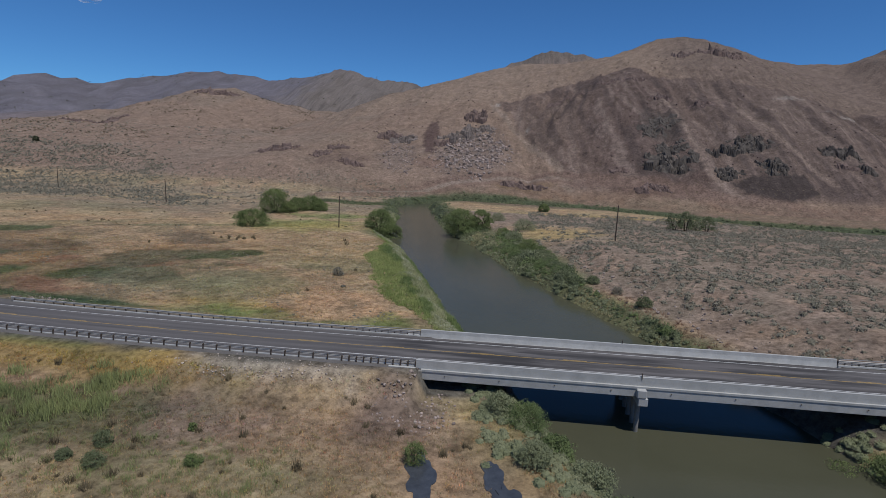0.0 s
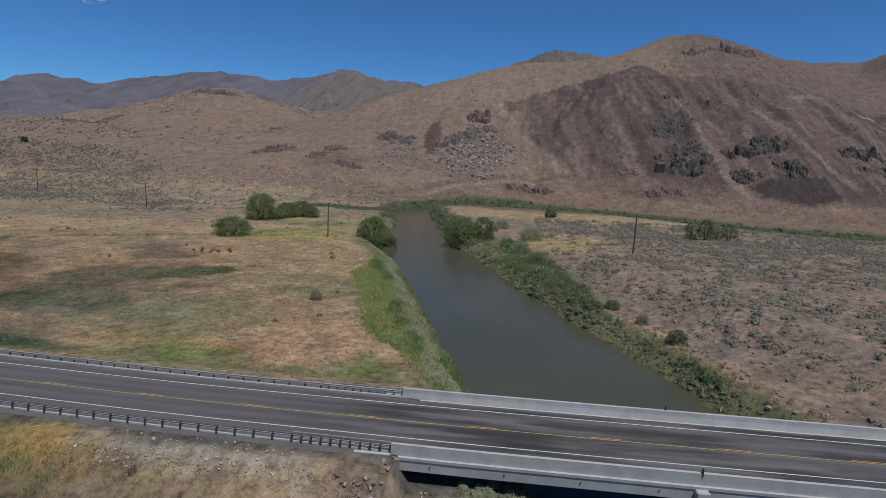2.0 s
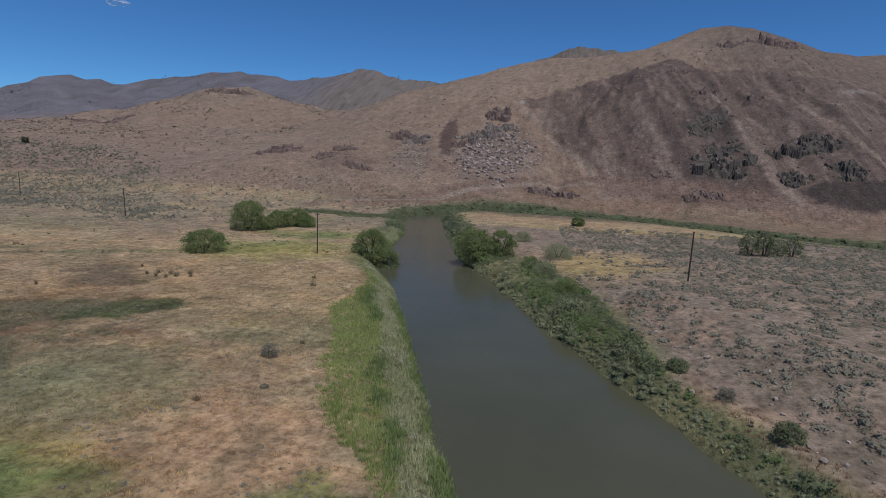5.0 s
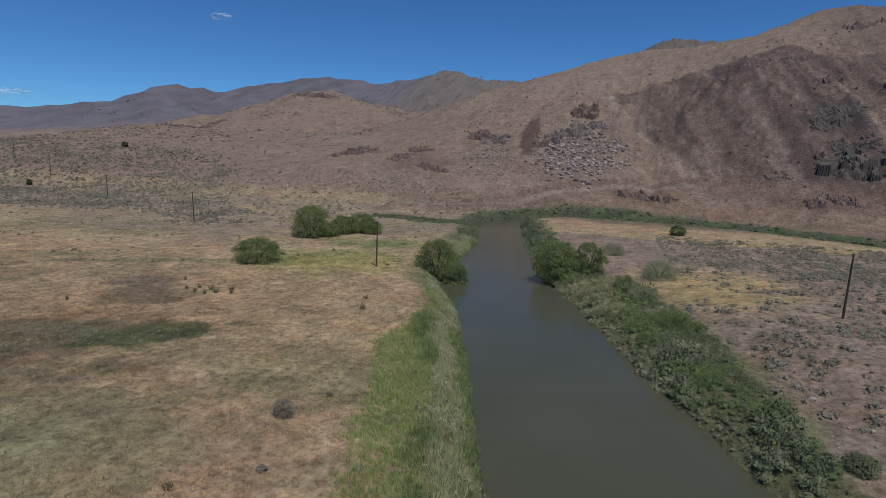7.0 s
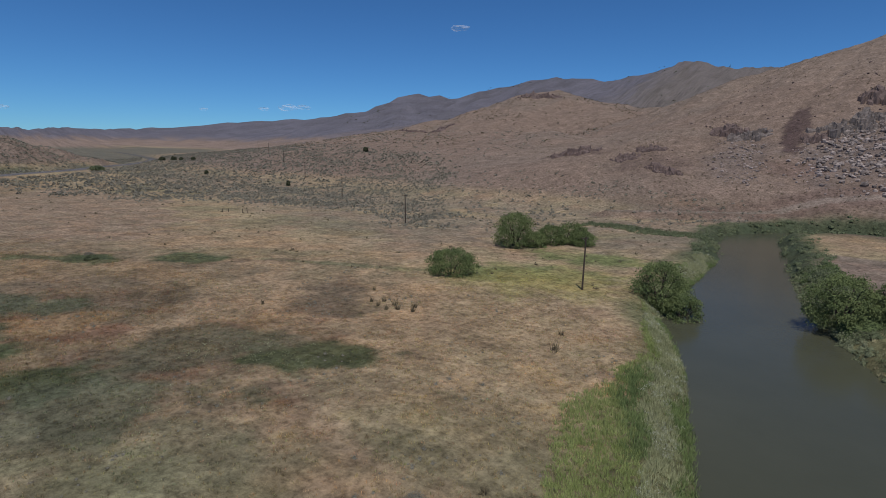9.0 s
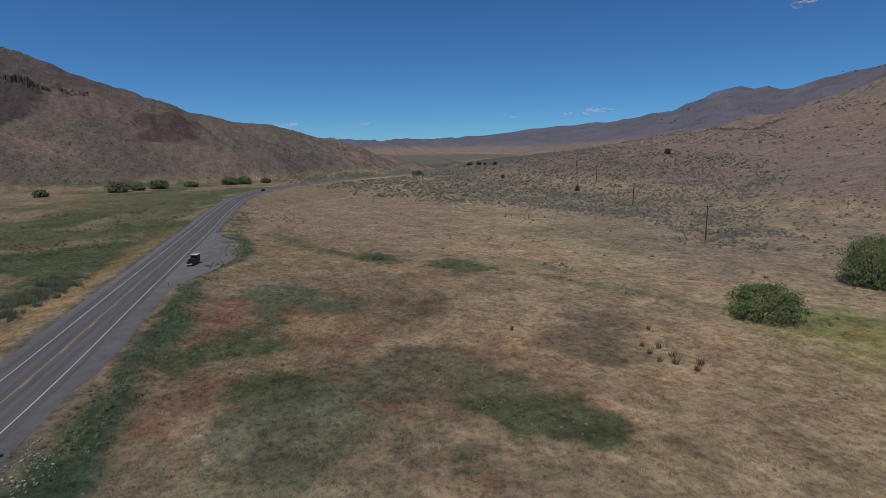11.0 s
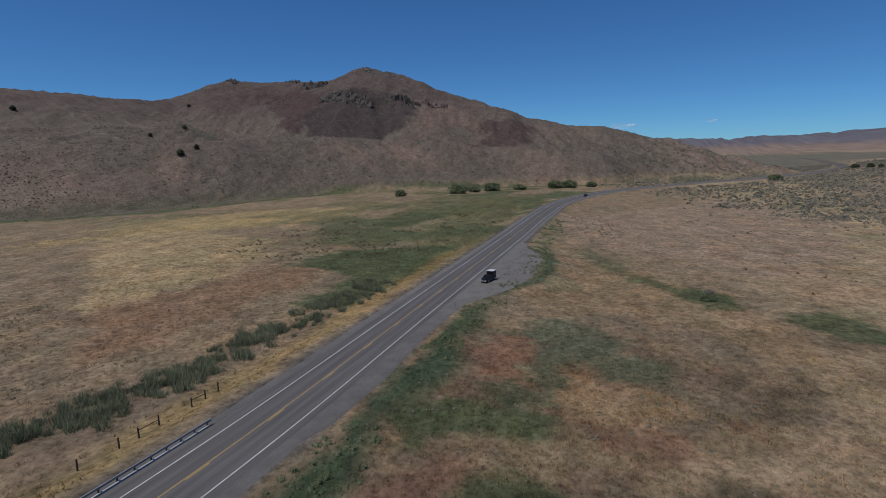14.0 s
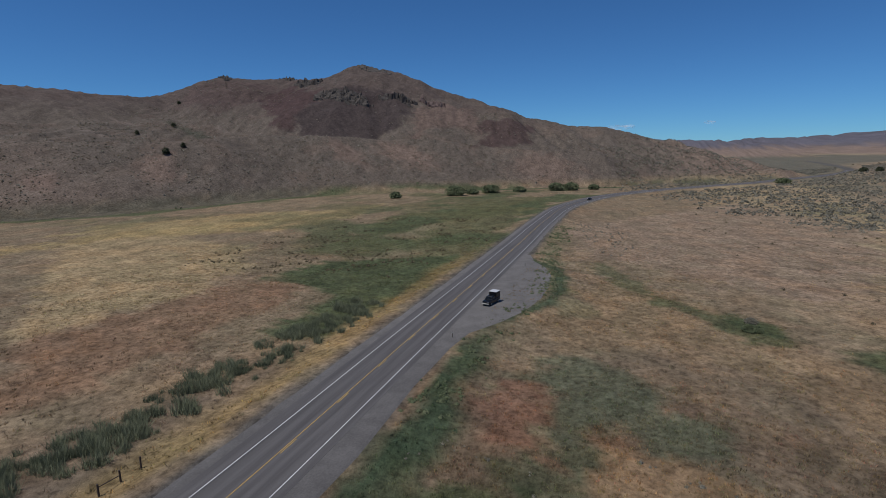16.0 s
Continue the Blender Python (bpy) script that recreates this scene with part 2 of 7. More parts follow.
# colour, centre x, y, half sizes, turn, softness, strength
BROWN, DUSK, GREYGREEN = (0.158, 0.118, 0.082), (0.135, 0.120, 0.080), (0.126, 0.130, 0.084)
GROUND_MARKS_A = [
    (GREEN, -170, 130, 5, 4, 0, 0.4, 0.8),
    (OLIVE, -122, 172, 22, 1.6, 28, 0.5, 0.9),
    (OLIVE, -150, 165, 30, 6, 40, 0.5, 0.5),
    (LUSH, -82, 198, 22, 9, 40, 0.5, 0.8),
    (LUSH, -75, 230, 20, 8, 20, 0.5, 0.8),
    ((0.300, 0.255, 0.100), -72, 196, 18, 12, 30, 0.6, 0.75),
    ((0.205, 0.195, 0.118), -52, 112, 15, 8, 20, 0.5, 0.6),
    ((0.205, 0.195, 0.115), -60, 100, 13, 6, 10, 0.5, 0.65),
    ((0.275, 0.215, 0.085), -47, 90, 11, 4, 0, 0.5, 0.7),
    (PINK, -38, 108, 10, 14, 20, 0.5, 0.7),
    (OLIVE, -44, 128, 12, 8, 10, 0.5, 0.5),
]
GROUND_MARKS_B = [
    (STRAW, -262, -75, 60, 14, -25, 0.4, 0.8),
    (OLIVE, -310, 35, 95, 28, 8, 0.6, 0.6),
    (GREEN, -72, 82, 12, 3.5, 0, 0.4, 0.8),
    (LUSH, -45, 84, 20, 4, 4, 0.5, 0.5),
    (LUSH, -20, 84, 10, 4, 0, 0.5, 0.6),
    ((0.310, 0.222, 0.078), -50, 59, 22, 3.8, -13, 0.4, 0.9),
    ((0.235, 0.215, 0.080), -59, 61.5, 12, 2.0, -10, 0.5, 0.8),
    (ORANGE, -60, 60, 14, 4, 0, 0.5, 0.7),
    (LUSH, -62, 63, 12, 2, 0, 0.5, 0.6),
    (MAUVE, -30, 48, 30, 9, 0, 0.6, 0.55),
    ((0.285, 0.190, 0.125), -14, 45, 16, 9, 0, 0.6, 0.7),
]
GROUND_MARKS_C = [
    (MAUVE, -36, 49, 12, 5, 0, 0.5, 0.6),
    (TAN, -19, 42, 10, 4, 0, 0.6, 0.6),
    (GREEN, -49, 47, 12, 7, 20, 0.4, 0.8),
    (OLIVE, -27, 41, 10, 4, 0, 0.5, 0.7),
    (PINK, -14, 50, 10, 5, 0, 0.5, 0.5),
    (PALE, -31, 60.5, 8, 1.6, -5, 0.5, 0.6),
    (PALE, -19, 59, 5, 1.6, -10, 0.5, 0.5),
    (MAUVE, -11, 55, 4, 6, 0, 0.5, 0.8),
    (ORANGE, 2, 55, 5, 6, 0, 0.6, 0.6),
    (STRAW, 17, 198, 14, 16, 0, 0.5, 0.8),
    (STRAW, 45, 290, 40, 6, 0, 0.5, 0.8),
]
GROUND_MARKS_D = [
    (GREEN, 95, 282, 40, 12, 0, 0.5, 0.7),
    (GREEN, 170, 318, 60, 14, -5, 0.5, 0.7),
    (GREEN, 20, 345, 80, 12, 0, 0.5, 0.7),
]
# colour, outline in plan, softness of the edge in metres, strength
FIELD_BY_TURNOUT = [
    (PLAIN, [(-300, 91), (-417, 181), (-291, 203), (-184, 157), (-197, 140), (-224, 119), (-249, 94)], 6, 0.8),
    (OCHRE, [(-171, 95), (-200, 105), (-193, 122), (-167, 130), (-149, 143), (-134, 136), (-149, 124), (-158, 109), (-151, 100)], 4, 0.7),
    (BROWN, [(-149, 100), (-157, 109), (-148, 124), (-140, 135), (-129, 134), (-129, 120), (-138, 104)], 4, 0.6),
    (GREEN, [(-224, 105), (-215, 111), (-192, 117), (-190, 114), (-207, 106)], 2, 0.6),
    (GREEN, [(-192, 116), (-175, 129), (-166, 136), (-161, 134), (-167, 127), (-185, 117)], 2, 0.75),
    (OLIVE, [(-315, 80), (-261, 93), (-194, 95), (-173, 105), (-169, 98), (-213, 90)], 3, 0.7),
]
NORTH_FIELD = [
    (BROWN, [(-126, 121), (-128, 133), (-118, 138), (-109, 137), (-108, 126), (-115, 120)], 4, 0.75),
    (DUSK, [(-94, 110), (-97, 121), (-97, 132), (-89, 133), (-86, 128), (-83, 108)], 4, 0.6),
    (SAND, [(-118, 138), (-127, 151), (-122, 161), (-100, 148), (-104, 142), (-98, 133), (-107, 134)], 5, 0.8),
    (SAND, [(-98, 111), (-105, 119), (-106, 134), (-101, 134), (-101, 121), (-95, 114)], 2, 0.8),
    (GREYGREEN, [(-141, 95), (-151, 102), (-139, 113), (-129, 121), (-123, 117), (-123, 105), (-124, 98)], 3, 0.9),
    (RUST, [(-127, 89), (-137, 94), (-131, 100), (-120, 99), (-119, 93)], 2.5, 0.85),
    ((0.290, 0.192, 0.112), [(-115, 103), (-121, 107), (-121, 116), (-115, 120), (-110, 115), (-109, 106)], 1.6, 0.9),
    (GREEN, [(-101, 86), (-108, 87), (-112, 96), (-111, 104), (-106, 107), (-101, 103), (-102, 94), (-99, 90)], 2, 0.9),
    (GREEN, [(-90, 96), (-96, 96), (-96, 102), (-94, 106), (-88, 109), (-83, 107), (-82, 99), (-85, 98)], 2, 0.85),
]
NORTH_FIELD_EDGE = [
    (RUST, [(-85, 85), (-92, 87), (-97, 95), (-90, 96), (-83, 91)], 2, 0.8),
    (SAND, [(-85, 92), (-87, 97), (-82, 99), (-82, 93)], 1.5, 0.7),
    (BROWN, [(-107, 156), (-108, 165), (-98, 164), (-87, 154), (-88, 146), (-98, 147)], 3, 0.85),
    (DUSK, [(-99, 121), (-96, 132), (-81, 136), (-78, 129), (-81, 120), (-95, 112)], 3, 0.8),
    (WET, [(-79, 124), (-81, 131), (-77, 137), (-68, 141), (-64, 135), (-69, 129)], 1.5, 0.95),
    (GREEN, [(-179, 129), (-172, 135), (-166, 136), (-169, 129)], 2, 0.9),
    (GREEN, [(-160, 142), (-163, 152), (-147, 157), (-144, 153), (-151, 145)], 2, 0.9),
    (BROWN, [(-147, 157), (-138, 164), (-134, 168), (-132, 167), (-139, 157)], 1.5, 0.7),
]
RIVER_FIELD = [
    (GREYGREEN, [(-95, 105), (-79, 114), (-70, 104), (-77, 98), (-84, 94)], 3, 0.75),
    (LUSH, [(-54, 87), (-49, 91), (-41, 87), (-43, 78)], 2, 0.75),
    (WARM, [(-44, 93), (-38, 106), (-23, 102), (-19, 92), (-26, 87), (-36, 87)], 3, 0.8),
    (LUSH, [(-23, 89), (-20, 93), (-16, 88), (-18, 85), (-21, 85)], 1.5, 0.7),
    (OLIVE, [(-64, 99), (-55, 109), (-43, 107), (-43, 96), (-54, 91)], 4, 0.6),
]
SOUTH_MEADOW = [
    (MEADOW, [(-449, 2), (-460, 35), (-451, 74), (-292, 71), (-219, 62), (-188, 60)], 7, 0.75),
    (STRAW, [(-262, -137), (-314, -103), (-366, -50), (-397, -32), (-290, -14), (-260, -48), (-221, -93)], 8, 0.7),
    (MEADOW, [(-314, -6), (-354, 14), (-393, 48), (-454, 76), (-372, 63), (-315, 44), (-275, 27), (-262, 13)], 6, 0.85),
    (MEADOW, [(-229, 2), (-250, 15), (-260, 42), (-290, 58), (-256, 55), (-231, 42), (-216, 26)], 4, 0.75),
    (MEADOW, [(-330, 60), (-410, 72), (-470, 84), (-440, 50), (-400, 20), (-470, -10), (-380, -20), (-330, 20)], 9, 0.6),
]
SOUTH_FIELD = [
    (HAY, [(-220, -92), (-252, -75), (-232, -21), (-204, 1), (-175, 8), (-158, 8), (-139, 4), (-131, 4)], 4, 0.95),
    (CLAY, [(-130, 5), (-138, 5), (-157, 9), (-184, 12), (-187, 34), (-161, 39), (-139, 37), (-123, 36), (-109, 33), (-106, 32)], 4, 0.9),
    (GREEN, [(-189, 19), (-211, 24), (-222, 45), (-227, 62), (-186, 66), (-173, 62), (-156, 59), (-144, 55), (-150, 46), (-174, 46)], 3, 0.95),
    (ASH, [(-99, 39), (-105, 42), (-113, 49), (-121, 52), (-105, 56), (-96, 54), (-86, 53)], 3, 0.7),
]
SCREE_RUN = [(132, 549), (137, 485), (140, 433), (141, 411), (150, 388), (163, 379)]
SCREE_RUN_E = [(192, 510), (200, 467), (214, 440), (224, 412)]
RED_RUN = [(-77, 500), (-75, 478), (-71, 452)]
PALE_RUN = [(-26, 581), (-7, 531), (17, 471), (34, 428), (42, 388)]
FOOT_MARSH = [(-200, -275), (-240, -236), (-272, -196), (-316, -155), (-410, -134), (-505, -96), (-525, -20), (-548, 60), (-565, 120)]


def mixed(c, colour, m):
    m = np.clip(m, 0, 1)[:, None]
    return c * (1 - m) + np.array(colour) * m


def painted(c, x, y, colour, outline, soft, strength, seed):
    """Mixes a colour in inside an outline whose edge is ragged."""
    px, py = [p[0] for p in outline], [p[1] for p in outline]
    m = (x > min(px) - 12) & (x < max(px) + 12) & (y > min(py) - 12) & (y < max(py) + 12)
    if not m.any():
        return c
    u, v = x[m], y[m]
    far, inside = np.full(u.shape, 1e9), np.zeros(u.shape, bool)
    for (ax, ay), (bx, by) in zip(outline, outline[1:] + outline[:1]):
        dx, dy = bx - ax, by - ay
        t = np.clip(((u - ax) * dx + (v - ay) * dy) / (dx * dx + dy * dy + 1e-9), 0, 1)
        far = np.minimum(far, np.hypot(u - ax - t * dx, v - ay - t * dy))
        if dy:
            inside ^= ((ay > v) != (by > v)) & (u < dx * (v - ay) / dy + ax)
    depth = np.where(inside, far, -far) + 1.3 * soft * fbm(u / (3 + 2 * soft), v / (3 + 2 * soft), 4, 400 + seed) + 0.5 * soft * fbm(u / 1.9, v / 1.9, 2, 450 + seed)
    c = c.copy()
    c[m] = mixed(c[m], colour, strength * smooth(-0.6 * soft, 0.6 * soft, depth))
    return c


def cover(x, y, plan=None):
    """Base colour of the ground at each place."""
    z, shore, rs, od, osd, oz, hill = plan or lay(x, y)
    n1, n2, n3 = fbm(x / 14, y / 14, 4, 21), fbm(x / 31, y / 31, 4, 22), fbm(x / 5, y / 5, 3, 23)
    c = np.zeros((len(x), 3)) + np.array(TAN)
    c = mixed(c, PINK, smooth(-0.2, 0.7, n1) * 0.85)
    c = mixed(c, OLIVE, smooth(0.0, 0.9, n2) * 0.75)
    c = mixed(c, STRAW, smooth(0.3, 0.9, n3) * 0.35)
    field = smooth(6, 0, hill)
    c = mixed(c, (0.215, 0.160, 0.108), smooth(-45, -85, x + 8 * n1) * smooth(200, 150, y) * 0.75)
    c = mixed(c, (0.375, 0.265, 0.165), 0.75 * blob(x, y, -82, 152, 44, 24, 30, 0.6, 44) + 0.6 * blob(x, y, -150, 175, 60, 20, 20, 0.6, 45))
    damp = blob(x, y, -105, 108, 40, 22, 42, 0.35, 9) * (osd < 0)
    c = mixed(c, (0.185, 0.132, 0.090), damp * 0.9)
    g1, g2 = fbm(x / 10, y / 10, 4, 27), fbm(x / 8, y / 8, 4, 28)
    c = mixed(c, (0.092, 0.105, 0.060), damp * smooth(0.0, 0.40, g1) * 0.75)
    c = mixed(c, (0.235, 0.135, 0.088), damp * smooth(0.10, 0.45, g2) * 0.75)
    c = mixed(c, (0.275, 0.200, 0.122), damp * smooth(0.25, 0.55, -g1) * 0.6)
    for k, (colour, cx, cy, rx, ry, turn, soft, strength) in enumerate(GROUND_MARKS_A + GROUND_MARKS_B + GROUND_MARKS_C + GROUND_MARKS_D, 1):
        m = (np.abs(x - cx) < 2.2 * max(rx, ry)) & (np.abs(y - cy) < 2.2 * max(rx, ry))
        if m.any():
            c[m] = mixed(c[m], colour, strength * blob(x[m], y[m], cx, cy, rx, ry, turn, soft, k))
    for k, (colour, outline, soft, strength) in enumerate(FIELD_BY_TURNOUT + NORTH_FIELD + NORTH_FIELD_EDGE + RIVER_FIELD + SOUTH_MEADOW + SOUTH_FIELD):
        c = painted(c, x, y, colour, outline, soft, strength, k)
    south = (osd > 0) & (x < -150)
    stripe = fbm(x / 34, y / 26, 4, 26)
    c = mixed(c, (0.135, 0.130, 0.070), south * smooth(-235, -290, x) * smooth(-0.15, 0.3, stripe) * 0.55 * field)
    c = mixed(c, GREEN, south * smooth(-200, -260, x) * smooth(-60, 10, y) * smooth(-0.15, 0.25, stripe) * 0.8 * field)
    verge = smooth(9.2, 10.6, od + n3) * smooth(17, 12.5, od + 2.5 * n1)
    c = mixed(c, (0.055, 0.082, 0.046), verge * (osd < 0) * smooth(-58, -70, x) * smooth(-170, -140, x) * 0.95)
    c = mixed(c, ORANGE, smooth(9, 10.5, od + n3) * smooth(17, 13, od + 2 * n1) * (osd > 0) * smooth(-50, -62, x) * smooth(-260, -180, x) * 0.75)
    rim = smooth(2.5, 0.5, np.abs(np.hypot((x + 190) / 1.9, y - 80) - 16.5 + 1.5 * n3)) * (y > 84)
    c = mixed(c, (0.05, 0.075, 0.043), rim * 0.9)
    fd = along(FOOT_MARSH, x, y)[0]
    foot_y = np.interp(x, [-519, -410, -316, -272, -240, -200, -160], [-92, -132, -153, -194, -234, -275, -330])
    c = mixed(c, (0.112, 0.100, 0.076), smooth(2, 14, foot_y - y + 5 * n1) * (x > -540) * (x < -120) * 0.9)
    c = mixed(c, GREEN, smooth(9, 4, fd + 3 * n1) * 0.85)
    c = mixed(c, (0.180, 0.130, 0.102), smooth(325, 345, y + 0.1 * x) * (x > -160) * 0.85)
    east = (rs < 0) & (hill < 8)
    c = mixed(c, DIRT, east * smooth(3, 10, shore) * (y > 75) * (y < 290) * 0.9 * (1 - blob(x, y, 16, 200, 16, 22, 0, 0.5, 3)))
    c = mixed(c, GREY, smooth(185, 235, y + 0.18 * (x + 180)) * (x < -60) * field * smooth(-0.6, 0.5, n1 + 0.6) * 0.6 * (1 - blob(x, y, -80, 208, 36, 34, 0, 0.4, 46)))
    c = mixed(c, (0.152, 0.140, 0.108), smooth(-560, -700, x) * field * 0.9)
    # hills
    hn, hm = fbm(x / 60, y / 60, 4, 31), fbm(x / 22, y / 22, 4, 32)
    hc = np.zeros((len(x), 3)) + np.array(HILL)
    hc = mixed(hc, (0.210, 0.168, 0.132), smooth(-0.1, 0.7, hn) * 0.5)
    hc = mixed(hc, (0.265, 0.198, 0.150), smooth(0.0, 0.8, hm) * 0.35)
    # the main hill: pale sandy shoulder above a dark red face scored by scree runs
    rim_y = np.interp(x, [-21, 0, 20, 42, 84, 109, 121, 132, 157, 188, 246, 281, 331], [588, 607, 606, 624, 611, 621, 613, 594, 583, 579, 566, 563, 588]) + 3 * hm
    left_x = np.interp(y, [392, 428, 468, 532, 588], [40, 34, 19, -4, -21]) + 2 * hm
    main = (x > -170) & (x < 560) & (y > 330) & (y < 1000)
    face = main * smooth(6, 14, hill) * smooth(2, -3, y - rim_y) * smooth(-4, 6, x - left_x)
    sandy = main * smooth(-4, 10, y - rim_y) * smooth(6, 20, hill)
    hc = mixed(hc, (0.114, 0.083, 0.073), face * (0.92 - 0.30 * smooth(125, 165, x)) * (0.68 + 0.32 * smooth(30, 90, x)))
    hc = mixed(hc, (0.252, 0.188, 0.142), sandy * 0.7)
    hc = mixed(hc, (0.142, 0.108, 0.092), main * smooth(6, 14, hill) * smooth(110, 190, x + 10 * hm) * 0.75)
    streak = fbm((x + 0.08 * (y - 450) + 6 * hm) / 6, y / 80, 4, 33)
    hc = mixed(hc, (0.086, 0.066, 0.060), face * smooth(0.1, 0.5, streak) * (0.45 + 0.30 * smooth(30, 90, x)))
    hc = mixed(hc, (0.205, 0.158, 0.134), face * smooth(0.2, 0.6, -streak) * 0.7)
    hc = mixed(hc, (0.185, 0.142, 0.112), sandy * smooth(0.2, 0.7, streak) * 0.5)
    for line, wide, colour in ((SCREE_RUN, 3.2, (0.245, 0.188, 0.155)), (SCREE_RUN_E, 3.5, (0.235, 0.180, 0.148)), (RED_RUN, 5.0, (0.112, 0.076, 0.068)), (PALE_RUN, 4.0, (0.250, 0.195, 0.155))):
        hc = mixed(hc, colour, smooth(wide, wide * 0.5, along(line, x, y)[0] + 0.35 * wide * n3) * 0.85)
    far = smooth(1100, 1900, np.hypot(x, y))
    # distance haze put into the base colour: blue-mauve tint on the far ranges
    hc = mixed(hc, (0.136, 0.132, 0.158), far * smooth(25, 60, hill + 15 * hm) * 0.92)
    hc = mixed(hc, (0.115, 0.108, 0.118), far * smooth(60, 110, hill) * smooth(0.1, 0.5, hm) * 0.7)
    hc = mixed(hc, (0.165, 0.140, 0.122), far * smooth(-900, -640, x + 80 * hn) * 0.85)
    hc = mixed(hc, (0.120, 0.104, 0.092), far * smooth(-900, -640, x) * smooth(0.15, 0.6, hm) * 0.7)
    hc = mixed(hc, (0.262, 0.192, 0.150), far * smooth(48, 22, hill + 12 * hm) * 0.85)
    dark = smooth(-200, -420, x) * smooth(260, 120, y)
    hc = mixed(hc, (0.128, 0.107, 0.086), dark * 0.88)
    hc = mixed(hc, (0.175, 0.130, 0.100), dark * smooth(0.1, 0.7, hm) * 0.5)
    hc = mixed(hc, (0.104, 0.077, 0.067), dark * smooth(65, 105, hill + 12 * hm) * 0.7)
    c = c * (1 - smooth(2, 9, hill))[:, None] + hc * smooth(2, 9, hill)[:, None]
    for k, (colour, cx, cy, rx, ry, turn, soft, strength) in enumerate(MAIN_HILL_MARKS + MAIN_FOOT_MARKS + WEST_HILL_MARKS):
        m = (np.abs(x - cx) < 2.4 * max(rx, ry)) & (np.abs(y - cy) < 2.4 * max(rx, ry))
        if m.any():
            c[m] = mixed(c[m], colour, strength * blob(x[m], y[m], cx, cy, rx, ry, turn, soft, 50 + k))
    for k, (colour, outline, soft, strength) in enumerate(WEST_SCREE + MAIN_SCREE):
        c = painted(c, x, y, colour, outline, soft, strength, 80 + k)
    td = along(TRACK, x, y)[0]
    c = mixed(c, (0.185, 0.128, 0.102), smooth(14, 6, td + 2 * n3) * 0.8)
    c = mixed(c, (0.29, 0.24, 0.195), smooth(3.2, 1.6, td) * 0.55 * smooth(60, 20, x))
    # river banks
    lush = smooth(13, 5, shore + 3 * n1) * (hill < 10)
    lush = np.where((rs < 0) & (y > 78) & (y < 262), smooth(1.3, 0.85, (shore + 1.5 * n1) / np.interp(y, *EAST_WIDE)), lush)
    c = mixed(c, (0.125, 0.135, 0.070), lush * np.where(y < 75, 0.5, 0.85))
    c = mixed(c, (0.068, 0.085, 0.050), lush * smooth(240, 270, y) * 0.9)
    c = mixed(c, (0.06, 0.06, 0.04), smooth(1.5, -1, shore))
    # gravel beside the road
    c = mixed(c, (0.118, 0.110, 0.103), smooth(8.4, 6.8, od + 0.5 * n3) * 0.95)
    n4, n5, n6 = fbm(x / 2.2, y / 2.2, 3, 24), fbm(x / 8, y / 8, 4, 34), fbm(x / 3.4, y / 3.4, 3, 35)
    rows = fbm(x / 26, (y + 0.06 * x) / 2.0, 3, 36) * smooth(8, 14, od) * (osd > 0) * smooth(-60, -75, x)
    flat = smooth(10, 3, hill)
    warm = np.clip(0.9 * n5 + 0.5 * n6, -0.4, 1) * flat
    c = c * (1 + (0.13 * n3 + 0.15 * n4 + 0.12 * n6 * flat + 0.13 * rows))[:, None]
    return np.clip(c * np.stack([1 + 0.08 * warm, 1 + 0.01 * warm, 1 - 0.03 * flat - 0.06 * np.abs(warm)], 1), 0.012, 1)


def scree_runs(x, y, hill):
    """Where loose stones have run down the main hill."""
    main = (x > -190) & (x < 560) & (y > 330) & (y < 1000)
    return main * smooth(5, 18, hill) * smooth(-60, 30, x) * (0.08 + 0.42 * smooth(640, 580, y))


MAIN_HILL_MARKS = [
    (DARKROCK, 121, 486, 15, 28, 8, 0.35, 0.75), (DARKROCK, 117, 426, 20, 13, 10, 0.35, 0.8), (DARKROCK, 172, 447, 24, 8, 5, 0.4, 0.5), (DARKROCK, 118, 540, 20, 7, 0, 0.5, 0.3),
    ((0.178, 0.140, 0.122), -34, 446, 30, 46, 0, 0.5, 0.6), ((0.178, 0.140, 0.122), -94, 440, 14, 34, 0, 0.5, 0.5), (PALE, -20, 583, 2.5, 4, 0, 0.5, 0.6), (PALE, 11, 516, 2, 6, 0, 0.5, 0.4), (PALE, 298, 540, 20, 4, 15, 0.5, 0.4), (PALE, 250, 552, 16, 4, 15, 0.5, 0.3),
    ((0.130, 0.112, 0.098), 100, 1392, 110, 60, 0, 0.3, 0.8), ((0.120, 0.104, 0.094), 500, 745, 60, 80, 0, 0.4, 0.7),
]
MAIN_FOOT_MARKS = [
    ((0.150, 0.102, 0.058), 8, 398, 24, 12, 0, 0.4, 0.75), ((0.120, 0.078, 0.066), 98, 392, 22, 9, 0, 0.5, 0.7), ((0.200, 0.135, 0.100), 50, 384, 60, 8, 0, 0.5, 0.6), ((0.130, 0.090, 0.075), -189, 420, 20, 9, 20, 0.35, 0.8), ((0.140, 0.100, 0.082), -132, 415, 24, 16, 20, 0.5, 0.55), ((0.190, 0.125, 0.098), -62, 425, 14, 12, 0, 0.5, 0.6),
]
MAROON, PURPLE, ROSE = (0.080, 0.049, 0.046), (0.062, 0.047, 0.045), (0.205, 0.145, 0.112)
